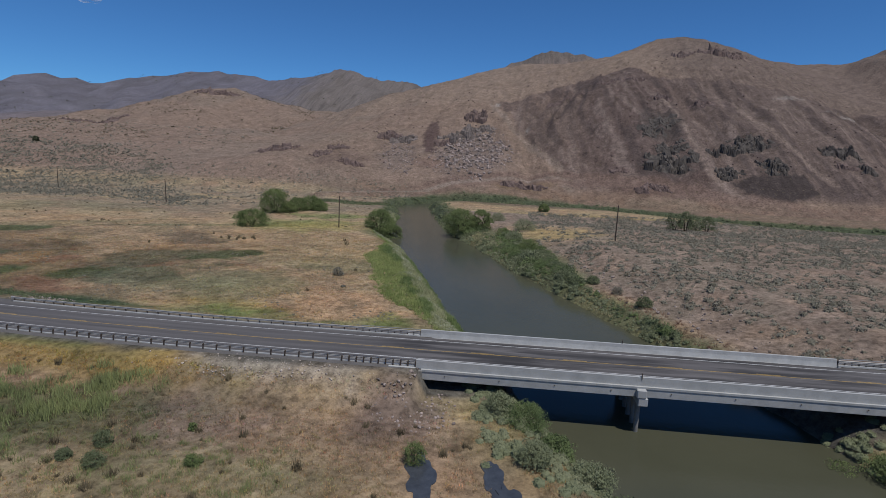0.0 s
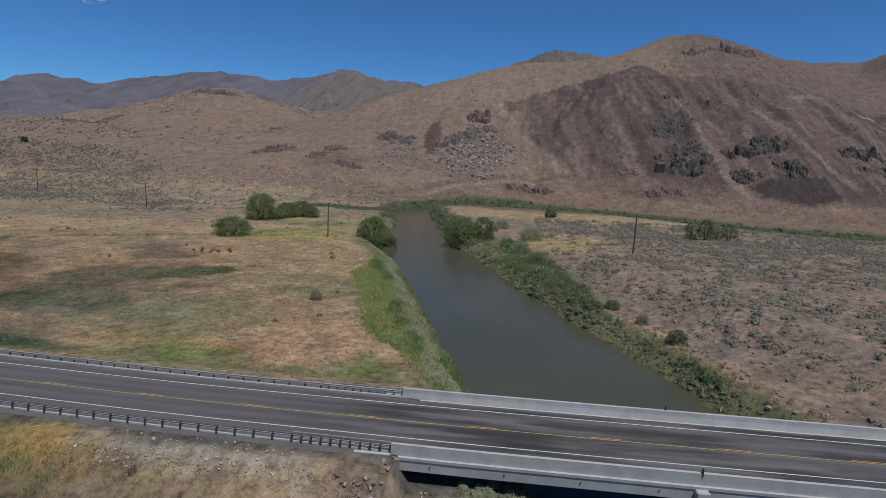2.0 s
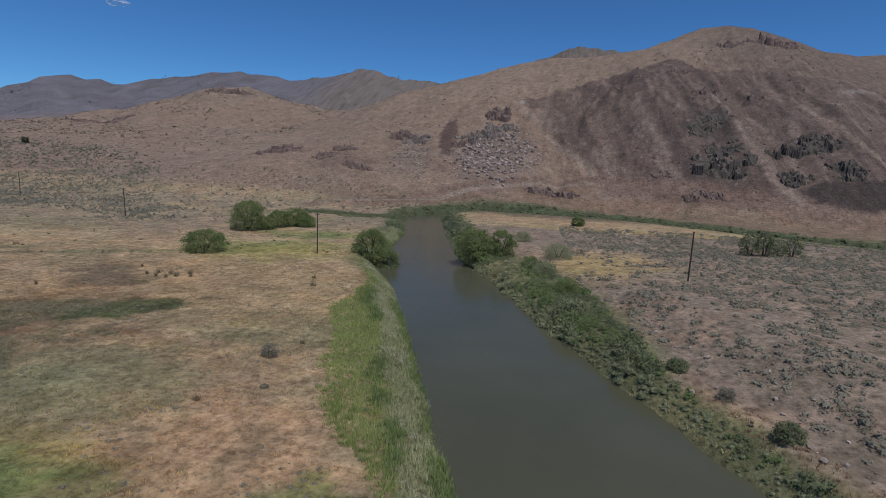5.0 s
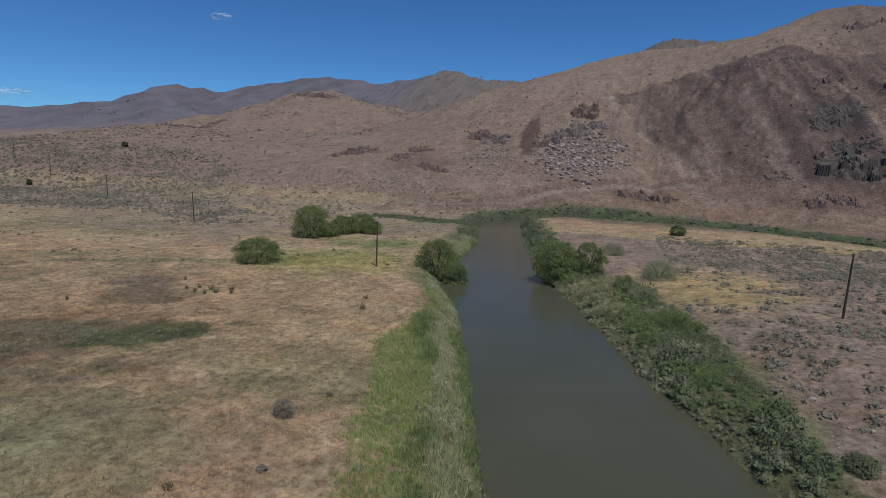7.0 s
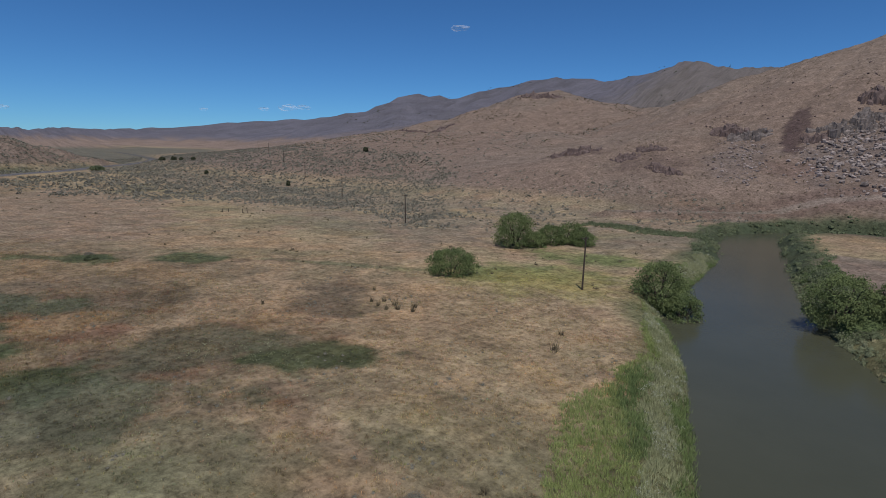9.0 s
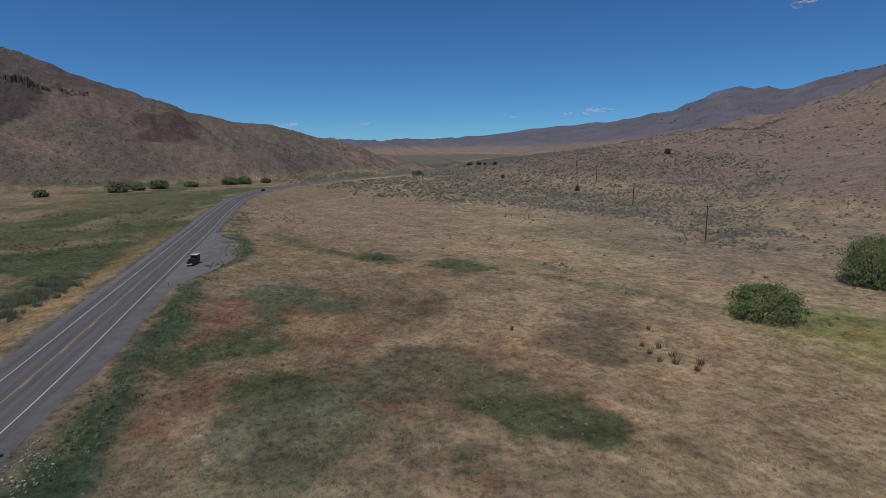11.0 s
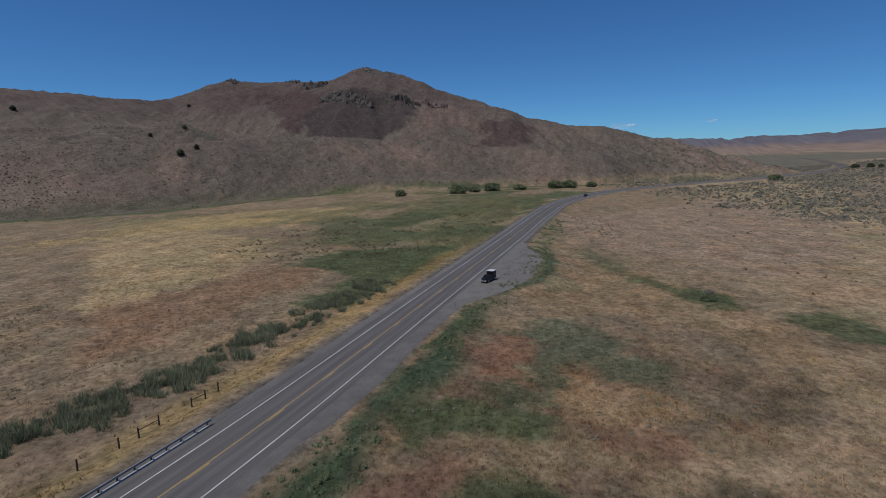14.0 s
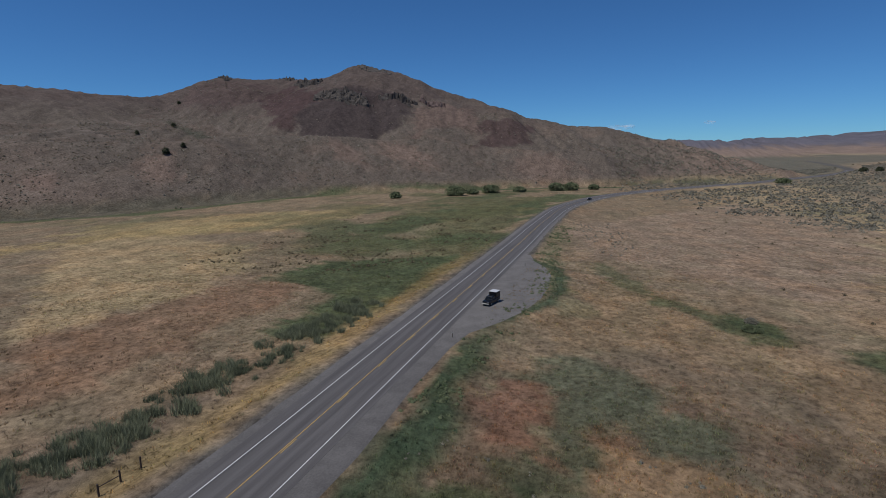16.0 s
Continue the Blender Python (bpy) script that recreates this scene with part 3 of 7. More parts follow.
MAIN_SCREE = [
    ((0.060, 0.048, 0.044), [(151, 401), (163, 408), (176, 409), (196, 414), (205, 416), (207, 396), (186, 383), (166, 380)], 1.6, 0.95),
    ((0.098, 0.066, 0.058), [(-83, 536), (-74, 533), (-67, 487), (-65, 442), (-75, 452), (-80, 491)], 2.0, 0.85),
    ((0.112, 0.078, 0.066), [(119, 409), (139, 414), (136, 398), (123, 382), (109, 382)], 2.0, 0.7),
]
WEST_SCREE = [
    ((0.112, 0.078, 0.068), [(-662, -421), (-722, -399), (-762, -314), (-727, -321), (-673, -311), (-631, -336), (-635, -391)], 12, 0.75),
    (MAROON, [(-673, -311), (-727, -321), (-740, -301), (-693, -250), (-667, -220), (-616, -224), (-577, -214), (-589, -242), (-610, -247)], 9, 0.85),
    (PURPLE, [(-667, -220), (-690, -190), (-705, -140), (-687, -117), (-659, -97), (-627, -108), (-582, -119), (-581, -168), (-584, -201), (-577, -214), (-616, -218)], 9, 0.85),
    ((0.172, 0.120, 0.096), [(-674, -100), (-703, -90), (-729, -47), (-662, -26), (-614, -83)], 7, 0.75),
    (MAROON, [(-678, -25), (-716, 23), (-650, 31), (-614, -16)], 7, 0.75),
]
WEST_HILL_MARKS = [
    ((0.150, 0.115, 0.095), -570, -208, 4, 44, 42, 0.5, 0.6), ((0.155, 0.118, 0.098), -566, -160, 44, 4, 58, 0.5, 0.7), ((0.205, 0.165, 0.135), -462, -360, 32, 3.5, 102, 0.4, 0.7), ((0.205, 0.165, 0.135), -540, -384, 18, 3.5, 92, 0.4, 0.7), ((0.205, 0.165, 0.135), -585, -299, 14, 3.5, 70, 0.4, 0.7),
    (ROSE, -542, -129, 26, 13, 60, 0.5, 0.75), (ROSE, -571, -77, 34, 16, 70, 0.5, 0.8), (ROSE, -402, -216, 22, 14, 40, 0.5, 0.75), (ROSE, -329, -239, 14, 9, 40, 0.45, 0.9), (ROSE, -587, 55, 26, 30, 0, 0.5, 0.7), ((0.085, 0.088, 0.062), -560, -318, 34, 8, 75, 0.5, 0.75),
]


# ---- materials ----
def nodes(name):
    m = bpy.data.materials.new(name)
    m.use_nodes = True
    nt = m.node_tree
    return m, nt.nodes, nt.links, nt.nodes["Principled BSDF"]


def noise_node(n, l, scale, detail=4.0, rough=0.6, coords=None):
    t = n.new("ShaderNodeTexNoise")
    t.inputs["Scale"].default_value, t.inputs["Detail"].default_value, t.inputs["Roughness"].default_value = scale, detail, rough
    if coords:
        l.new(coords, t.inputs["Vector"])
    return t


def times(n, l, colour, factor):
    m = n.new("ShaderNodeMix")
    m.data_type, m.blend_type = 'RGBA', 'MULTIPLY'
    m.inputs[0].default_value = 1.0
    l.new(colour, m.inputs[6])
    l.new(factor, m.inputs[7])
    return m.outputs[2]


def ramp(n, l, fac, stops):
    r = n.new("ShaderNodeValToRGB")
    while len(r.color_ramp.elements) < len(stops):
        r.color_ramp.elements.new(0.5)
    for e, (p, c) in zip(r.color_ramp.elements, stops):
        e.position, e.color = p, (*c, 1)
    l.new(fac, r.inputs["Fac"])
    return r.outputs["Color"]


def simple(name, colour, roughness=0.7, metal=0.0, vary=0.25, scale=3.0, bump=0.0, fine=30.0, island=0.0):
    """One base colour with noise at two scales and a little relief."""
    m, n, l, p = nodes(name)
    co = n.new("ShaderNodeTexCoord").outputs["Object"]
    a = noise_node(n, l, scale, 5, 0.6, co)
    b = noise_node(n, l, fine, 3, 0.6, co)
    lo, hi = [c * (1 - vary) for c in colour], [min(1, c * (1 + vary)) for c in colour]
    c1 = ramp(n, l, a.outputs["Fac"], [(0.3, lo), (0.7, hi)])
    c2 = ramp(n, l, b.outputs["Fac"], [(0.3, (0.85,) * 3), (0.7, (1.1,) * 3)])
    c = times(n, l, c1, c2)
    if island:
        each = n.new("ShaderNodeNewGeometry").outputs["Random Per Island"]
        c = times(n, l, c, ramp(n, l, each, [(0.0, (1 - island,) * 3), (1.0, (1 + island,) * 3)]))
    l.new(c, p.inputs["Base Color"])
    p.inputs["Roughness"].default_value, p.inputs["Metallic"].default_value = roughness, metal
    if bump:
        bn = n.new("ShaderNodeBump")
        bn.inputs["Strength"].default_value, bn.inputs["Distance"].default_value = bump, 0.02
        l.new(b.outputs["Fac"], bn.inputs["Height"])
        l.new(bn.outputs["Normal"], p.inputs["Normal"])
    return m


def covered(name, roughness=0.95, island=0.0, fine=True):
    """Base colour from the mesh's own cover attribute, broken up by grain."""
    m, n, l, p = nodes(name)
    at = n.new("ShaderNodeAttribute")
    at.attribute_name = "cover"
    colour = at.outputs["Color"]
    co = n.new("ShaderNodeTexCoord").outputs["Object"]
    if fine:
        a = noise_node(n, l, 0.9, 8, 0.72, co)
        w = noise_node(n, l, 0.33, 8, 0.75, co)
        colour = times(n, l, colour, ramp(n, l, w.outputs["Fac"], [(0.34, (0.78, 0.77, 0.76)), (0.52, (1.0, 1.0, 1.0)), (0.68, (1.2, 1.2, 1.2))]))
        b = noise_node(n, l, 0.12, 5, 0.65, co)
        colour = times(n, l, colour, ramp(n, l, a.outputs["Fac"], [(0.36, (0.52, 0.51, 0.50)), (0.50, (0.97, 0.97, 0.97)), (0.66, (1.38, 1.38, 1.38))]))
        colour = times(n, l, colour, ramp(n, l, b.outputs["Fac"], [(0.3, (0.88, 0.87, 0.86)), (0.7, (1.11, 1.11, 1.11))]))
        for sx, sy, lo, hi in ((0.13, 0.020, (0.72, 0.70, 0.69), (1.22, 1.21, 1.20)), (0.42, 0.07, (0.80, 0.79, 0.78), (1.16, 1.16, 1.15))):
            mp = n.new("ShaderNodeMapping")
            mp.inputs["Scale"].default_value = (sx, sy, sy)
            mp.inputs["Rotation"].default_value = (0, 0, radians(3))
            l.new(co, mp.inputs["Vector"])
            run = noise_node(n, l, 1.0, 5, 0.62, mp.outputs[0])
            run.inputs["Distortion"].default_value = 1.6
            mask = n.new("ShaderNodeAttribute")
            mask.attribute_name = "scree"
            mx = n.new("ShaderNodeMix")
            mx.data_type, mx.blend_type = 'RGBA', 'MULTIPLY'
            l.new(mask.outputs["Fac"], mx.inputs[0])
            l.new(colour, mx.inputs[6])
            l.new(ramp(n, l, run.outputs["Fac"], [(0.36, lo), (0.64, hi)]), mx.inputs[7])
            colour = mx.outputs[2]
        bn = n.new("ShaderNodeBump")
        bn.inputs["Strength"].default_value, bn.inputs["Distance"].default_value = 0.9, 0.5
        l.new(a.outputs["Fac"], bn.inputs["Height"])
        l.new(bn.outputs["Normal"], p.inputs["Normal"])
    if island:
        g = n.new("ShaderNodeNewGeometry")
        colour = times(n, l, colour, ramp(n, l, g.outputs["Random Per Island"], [(0.0, (1 - island,) * 3), (1.0, (1 + island,) * 3)]))
        rise = n.new("ShaderNodeVectorMath")     # blades lean every way, so together they face the sky
        rise.operation = 'MULTIPLY_ADD'
        rise.inputs[1].default_value, rise.inputs[2].default_value = (0.35,) * 3, (0, 0, 0.8)
        l.new(g.outputs["Normal"], rise.inputs[0])
        even = n.new("ShaderNodeVectorMath")
        even.operation = 'NORMALIZE'
        l.new(rise.outputs[0], even.inputs[0])
        l.new(even.outputs[0], p.inputs["Normal"])
    l.new(colour, p.inputs["Base Color"])
    p.inputs["Roughness"].default_value = roughness
    p.inputs["Specular IOR Level"].default_value = 0.15
    return m


def leafy(name, dark, light, scale=0.25, third=None, spread=0.3, through_leaf=0.25):
    m, n, l, p = nodes(name)
    g = n.new("ShaderNodeNewGeometry")
    co = n.new("ShaderNodeTexCoord").outputs["Object"]
    a = noise_node(n, l, scale, 3, 0.6, co)
    c = ramp(n, l, a.outputs["Fac"], [(0.3, dark), (0.55, light), (0.72, third or light)])
    c = times(n, l, c, ramp(n, l, g.outputs["Random Per Island"], [(0.0, (1 - spread,) * 3), (1.0, (1 + spread,) * 3)]))
    l.new(c, p.inputs["Base Color"])
    p.inputs["Roughness"].default_value = 0.75
    p.inputs["Specular IOR Level"].default_value = 0.2
    rise = n.new("ShaderNodeVectorMath")     # leaves turn their faces to the sky
    rise.operation = 'MULTIPLY_ADD'
    rise.inputs[1].default_value, rise.inputs[2].default_value = (0.55,) * 3, (0, 0, 0.6)
    l.new(g.outputs["Normal"], rise.inputs[0])
    even = n.new("ShaderNodeVectorMath")
    even.operation = 'NORMALIZE'
    l.new(rise.outputs[0], even.inputs[0])
    l.new(even.outputs[0], p.inputs["Normal"])
    glow = n.new("ShaderNodeBsdfTranslucent")
    l.new(c, glow.inputs["Color"])
    mix = n.new("ShaderNodeMixShader")
    mix.inputs[0].default_value = through_leaf
    l.new(p.outputs[0], mix.inputs[1])
    l.new(glow.outputs[0], mix.inputs[2])
    l.new(mix.outputs[0], n["Material Output"].inputs["Surface"])
    return m


M_GROUND = covered("ground_cover")
M_TUFT = covered("grass_blades", 0.9, 0.3, False)
M_SAGE = leafy("sagebrush_leaves", (0.172, 0.158, 0.118), (0.272, 0.252, 0.194), 0.25, None, 0.2, 0.35)
M_DRYBUSH = leafy("dry_brush_twigs", (0.088, 0.070, 0.041), (0.150, 0.122, 0.073))
M_WILLOW = leafy("willow_leaves", (0.100, 0.136, 0.050), (0.172, 0.212, 0.082), 0.25, None, 0.16, 0.3)
M_THICKET = leafy("thicket_leaves", (0.165, 0.190, 0.105), (0.250, 0.270, 0.155), 0.12, (0.310, 0.315, 0.190), 0.14, 0.3)
M_FRESH = leafy("fresh_shoot_leaves", (0.096, 0.134, 0.052), (0.158, 0.202, 0.082), 0.12, None, 0.14, 0.3)
M_SEDGE = leafy("sedge_stems", (0.127, 0.154, 0.062), (0.220, 0.246, 0.098), 0.12)
M_DRYREED = leafy("dry_reed_leaves", (0.250, 0.230, 0.125), (0.403, 0.355, 0.202), 0.16)
M_REED = leafy("reed_leaves", (0.163, 0.212, 0.058), (0.267, 0.306, 0.109), 0.12)
M_BANK = leafy("bank_shrub_leaves", (0.098, 0.122, 0.062), (0.160, 0.184, 0.098), 0.12, (0.205, 0.215, 0.120), 0.16, 0.3)
M_JUNIPER = leafy("juniper_needles", (0.042, 0.050, 0.026), (0.075, 0.082, 0.044))
M_PALEWEED = leafy("pale_weed_flowers", (0.20, 0.22, 0.118), (0.36, 0.37, 0.215))
M_PALEREED = leafy("pale_reed_heads", (0.209, 0.226, 0.107), (0.332, 0.342, 0.184), 0.12)
M_DARKREED = leafy("dark_reed_leaves", (0.105, 0.152, 0.052), (0.171, 0.224, 0.081), 0.12)
M_BRUSH = leafy("fence_brush_stems", (0.100, 0.118, 0.070), (0.185, 0.200, 0.120), 0.12)
M_RUSSET = leafy("russet_weed_stems", (0.170, 0.095, 0.068), (0.265, 0.160, 0.105), 0.15)
M_WHITEBLOOM = leafy("white_flower_heads", (0.34, 0.36, 0.27), (0.52, 0.53, 0.42), 0.3)
M_RUSH = leafy("rush_stems", (0.146, 0.173, 0.087), (0.264, 0.278, 0.150), 0.12)
M_LIME = leafy("lime_grass", (0.178, 0.228, 0.066), (0.280, 0.325, 0.112), 0.15)
M_STONES = leafy("hillside_stones", (0.085, 0.068, 0.041), (0.200, 0.165, 0.102), 0.05)
M_BARK = simple("bark", (0.09, 0.07, 0.05), 0.9, 0, 0.3, 4, 0.6)
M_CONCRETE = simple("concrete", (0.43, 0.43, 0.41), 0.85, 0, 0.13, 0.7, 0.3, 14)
# a darker tone for the inner girders, columns and abutments
M_CONCRETE_D = simple("darker_concrete", (0.24, 0.23, 0.21), 0.9, 0, 0.2, 0.9, 0.4, 10)
M_GALV = simple("galvanised_steel", (0.40, 0.39, 0.37), 0.5, 0.2, 0.15, 2.0)
M_POST = simple("creosoted_timber", (0.075, 0.055, 0.042), 0.9, 0, 0.3, 3.0, 0.5)
M_POLE = simple("utility_pole_timber", (0.075, 0.055, 0.042), 0.9, 0, 0.3, 1.0, 0.5)
M_WHITE = simple("white_road_paint", (0.62, 0.62, 0.60), 0.7, 0, 0.18, 1.5)
M_YELLOW = simple("yellow_road_paint", (0.46, 0.30, 0.08), 0.7, 0, 0.2, 1.5)
M_BASALT = simple("basalt", (0.088, 0.074, 0.062), 0.97, 0, 0.4, 0.35, 0.8, 2.5)
M_REDROCK = simple("red_rhyolite", (0.150, 0.104, 0.088), 0.92, 0, 0.35, 0.3, 0.8, 2.5)
M_GREYROCK = simple("grey_crag_rock", (0.175, 0.142, 0.122), 0.95, 0, 0.45, 0.6, 0.8, 2.5)
M_TALUS = simple("grey_talus", (0.295, 0.238, 0.205), 0.92, 0, 0.3, 0.3, 0.8, 2.5, 0.5)
M_PALEROCK = simple("pale_riprap", (0.44, 0.37, 0.31), 0.92, 0, 0.25, 0.5, 0.8, 4, 0.3)
M_DARKPAINT = simple("dark_car_paint", (0.012, 0.013, 0.016), 0.25, 0.2, 0.1, 2)
M_WHITEPAINT = simple("white_camper_shell", (0.62, 0.62, 0.62), 0.4, 0, 0.06, 2)
M_TYRE = simple("tyre_rubber", (0.018, 0.018, 0.018), 0.85, 0, 0.2, 8)
M_CARGLASS = simple("tinted_car_glass", (0.02, 0.024, 0.028), 0.06, 0, 0.05, 2)
M_LIGHTGLASS = simple("headlight_glass", (0.5, 0.5, 0.5), 0.15, 0, 0.05, 8)
M_CLOUD = simple("cloud", (0.9, 0.9, 0.9), 1.0, 0, 0.03, 0.01)
cn, cl = M_CLOUD.node_tree.nodes, M_CLOUD.node_tree.links
puff = noise_node(cn, cl, 2.2, 6, 0.65, cn.new("ShaderNodeTexCoord").outputs["Object"])
cl.new(ramp(cn, cl, puff.outputs["Fac"], [(0.46, (0, 0, 0)), (0.74, (0.55, 0.55, 0.55))]), cn["Principled BSDF"].inputs["Alpha"])
M_MUD = simple("wet_mud", (0.055, 0.060, 0.068), 0.3, 0, 0.25, 1.2, 0.3, 8)
M_CERAMIC = simple("insulator_glaze", (0.12, 0.10, 0.09), 0.3, 0, 0.1, 9)


def n_map(n, l, value, lo, hi):
    mr = n.new("ShaderNodeMapRange")
    mr.inputs["From Min"].default_value, mr.inputs["From Max"].default_value = lo, hi
    l.new(value, mr.inputs["Value"])
    return mr.outputs[0]


def asphalt_material():
    m, n, l, p = nodes("asphalt")
    uv = n.new("ShaderNodeUVMap")
    sep = n.new("ShaderNodeSeparateXYZ")
    l.new(uv.outputs["UV"], sep.inputs[0])
    co = n.new("ShaderNodeTexCoord").outputs["Object"]
    # wheel tracks: darker bands across the width, worn unevenly along it
    wave = n.new("ShaderNodeMath")
    wave.operation = 'MULTIPLY'
    wave.inputs[1].default_value = 2 * math.pi / 1.75
    l.new(sep.outputs["X"], wave.inputs[0])
    s = n.new("ShaderNodeMath")
    s.operation = 'COSINE'
    l.new(wave.outputs[0], s.inputs[0])
    mp = n.new("ShaderNodeMapping")
    mp.inputs["Scale"].default_value = (1.1, 0.05, 1)
    l.new(uv.outputs["UV"], mp.inputs["Vector"])
    streak = noise_node(n, l, 1.0, 4, 0.6, mp.outputs[0])
    mix = n.new("ShaderNodeMath")
    mix.operation = 'MULTIPLY_ADD'
    mix.inputs[1].default_value = 0.09
    l.new(s.outputs[0], mix.inputs[0])
    l.new(streak.outputs["Fac"], mix.inputs[2])
    c = ramp(n, l, mix.outputs[0], [(0.28, (0.077, 0.070, 0.067)), (0.75, (0.130, 0.120, 0.115))])
    b = noise_node(n, l, 9.0, 4, 0.7, co)
    c = times(n, l, c, ramp(n, l, b.outputs["Fac"], [(0.3, (0.86,) * 3), (0.7, (1.12,) * 3)]))
    sx = n.new("ShaderNodeSeparateXYZ")
    l.new(co, sx.inputs[0])
    span = ramp(n, l, n_map(n, l, sx.outputs["X"], -24.0, 48.0), [(0.0, (0, 0, 0)), (0.18, (1, 1, 1)), (0.97, (1, 1, 1)), (1.0, (0, 0, 0))])
    mp2 = n.new("ShaderNodeMapping")
    mp2.inputs["Scale"].default_value = (0.75, 0.075, 1)
    l.new(uv.outputs["UV"], mp2.inputs["Vector"])
    oil = noise_node(n, l, 1.0, 4, 0.55, mp2.outputs[0])
    stain = n.new("ShaderNodeMix")
    stain.data_type, stain.blend_type = 'RGBA', 'MULTIPLY'
    l.new(span, stain.inputs[0])
    l.new(c, stain.inputs[6])
    l.new(ramp(n, l, oil.outputs["Fac"], [(0.42, (1.12, 1.12, 1.12)), (0.60, (0.42, 0.42, 0.42))]), stain.inputs[7])
    l.new(stain.outputs[2], p.inputs["Base Color"])
    p.inputs["Roughness"].default_value = 0.85
    return m


def gravel_material():
    m, n, l, p = nodes("gravel")
    co = n.new("ShaderNodeTexCoord").outputs["Object"]
    sep = n.new("ShaderNodeSeparateXYZ")
    l.new(co, sep.inputs[0])
    a = noise_node(n, l, 0.35, 5, 0.65, co)
    b = noise_node(n, l, 5.0, 4, 0.7, co)
    mr = n.new("ShaderNodeMapRange")
    mr.inputs["From Min"].default_value, mr.inputs["From Max"].default_value = -158.0, -132.0
    l.new(sep.outputs["X"], mr.inputs["Value"])
    c = ramp(n, l, mr.outputs[0], [(0.0, (0.150, 0.140, 0.130)), (1.0, (0.118, 0.110, 0.104))])
    c = times(n, l, c, ramp(n, l, a.outputs["Fac"], [(0.3, (0.80, 0.79, 0.78)), (0.7, (1.18, 1.17, 1.16))]))
    c = times(n, l, c, ramp(n, l, b.outputs["Fac"], [(0.3, (0.78,) * 3), (0.7, (1.22,) * 3)]))
    l.new(c, p.inputs["Base Color"])
    p.inputs["Roughness"].default_value = 0.95
    return m


def water_material():
    m, n, l, p = nodes("river_water")
    co = n.new("ShaderNodeTexCoord").outputs["Object"]
    a = noise_node(n, l, 0.05, 4, 0.6, co)
    c = ramp(n, l, a.outputs["Fac"], [(0.3, (0.066, 0.067, 0.042)), (0.7, (0.078, 0.078, 0.050))])
    l.new(c, p.inputs["Base Color"])
    p.inputs["Roughness"].default_value = 0.18
    p.inputs["Specular IOR Level"].default_value = 0.33
    p.inputs["IOR"].default_value = 1.33
    w = noise_node(n, l, 1.4, 4, 0.6, co)
    bn = n.new("ShaderNodeBump")
    bn.inputs["Strength"].default_value, bn.inputs["Distance"].default_value = 0.25, 0.08
    l.new(w.outputs["Fac"], bn.inputs["Height"])
    l.new(bn.outputs["Normal"], p.inputs["Normal"])
    return m


M_ASPHALT = asphalt_material()
M_GRAVEL = gravel_material()
M_WATER = water_material()


# ---- mesh helpers ----
def mesh_np(name, verts, faces, material, shade=False, colours=None, uvs=None, scree=None):
    """A mesh from arrays: faces is an (n, 3) or (n, 4) array. colours: a cover colour for each vertex."""
    me = bpy.data.meshes.new(name)
    verts, faces = np.asarray(verts, np.float32), np.asarray(faces, np.int32)
    k = faces.shape[1]
    me.vertices.add(len(verts))
    me.vertices.foreach_set("co", verts.ravel())
    me.loops.add(faces.size)
    me.loops.foreach_set("vertex_index", faces.ravel())
    me.polygons.add(len(faces))
    me.polygons.foreach_set("loop_start", np.arange(0, faces.size, k, dtype=np.int32))
    me.polygons.foreach_set("loop_total", np.full(len(faces), k, np.int32))
    me.polygons.foreach_set("use_smooth", np.full(len(faces), shade, bool))
    me.update(calc_edges=True)
    if colours is not None:
        at = me.attributes.new("cover", 'FLOAT_COLOR', 'POINT')
        at.data.foreach_set("color", np.hstack([colours, np.ones((len(colours), 1))]).astype(np.float32).ravel())
    if scree is not None:
        at = me.attributes.new("scree", 'FLOAT', 'POINT')
        at.data.foreach_set("value", np.asarray(scree, np.float32))
    if uvs is not None:
        layer = me.uv_layers.new(name="UVMap")
        layer.data.foreach_set("uv", np.asarray(uvs, np.float32)[faces.ravel()].ravel())
    me.materials.append(material)
    return me


def part(name, bm, material, parent=None, label="", shade=False):
    """One bmesh as one object, under a thing or a part."""
    me = bpy.data.meshes.new(name)
    bm.normal_update()
    bm.to_mesh(me)
    bm.free()
    me.materials.append(material)
    if shade:
        me.polygons.foreach_set("use_smooth", np.ones(len(me.polygons), bool))
    ob = new(name, me)
    ob.parent = parent
    return tagged(ob, label)


def share(name, me, parent, m, label=""):
    ob = new(name, me)
    ob.parent = parent
    ob.matrix_basis = m
    return tagged(ob, label)


def box(bm, cx, cy, cz, sx, sy, sz, turn=0.0, bevel=0.0):
    r = bmesh.ops.create_cube(bm, size=1.0, matrix=pose(cx, cy, cz, 0, 0, turn) @ Matrix.Diagonal((sx, sy, sz, 1)))
    if bevel:
        edges = list({e for v in r["verts"] for e in v.link_edges})
        bmesh.ops.bevel(bm, geom=edges, offset=bevel, segments=1, affect='EDGES')


def tube(bm, a, b, r1, r2, seg=8):
    a, b = Vector(a), Vector(b)
    q = (b - a).to_track_quat('Z', 'Y').to_matrix().to_4x4()
    bmesh.ops.create_cone(bm, cap_ends=True, segments=seg, radius1=r1, radius2=r2, depth=(b - a).length, matrix=Matrix.Translation((a + b) / 2) @ q)


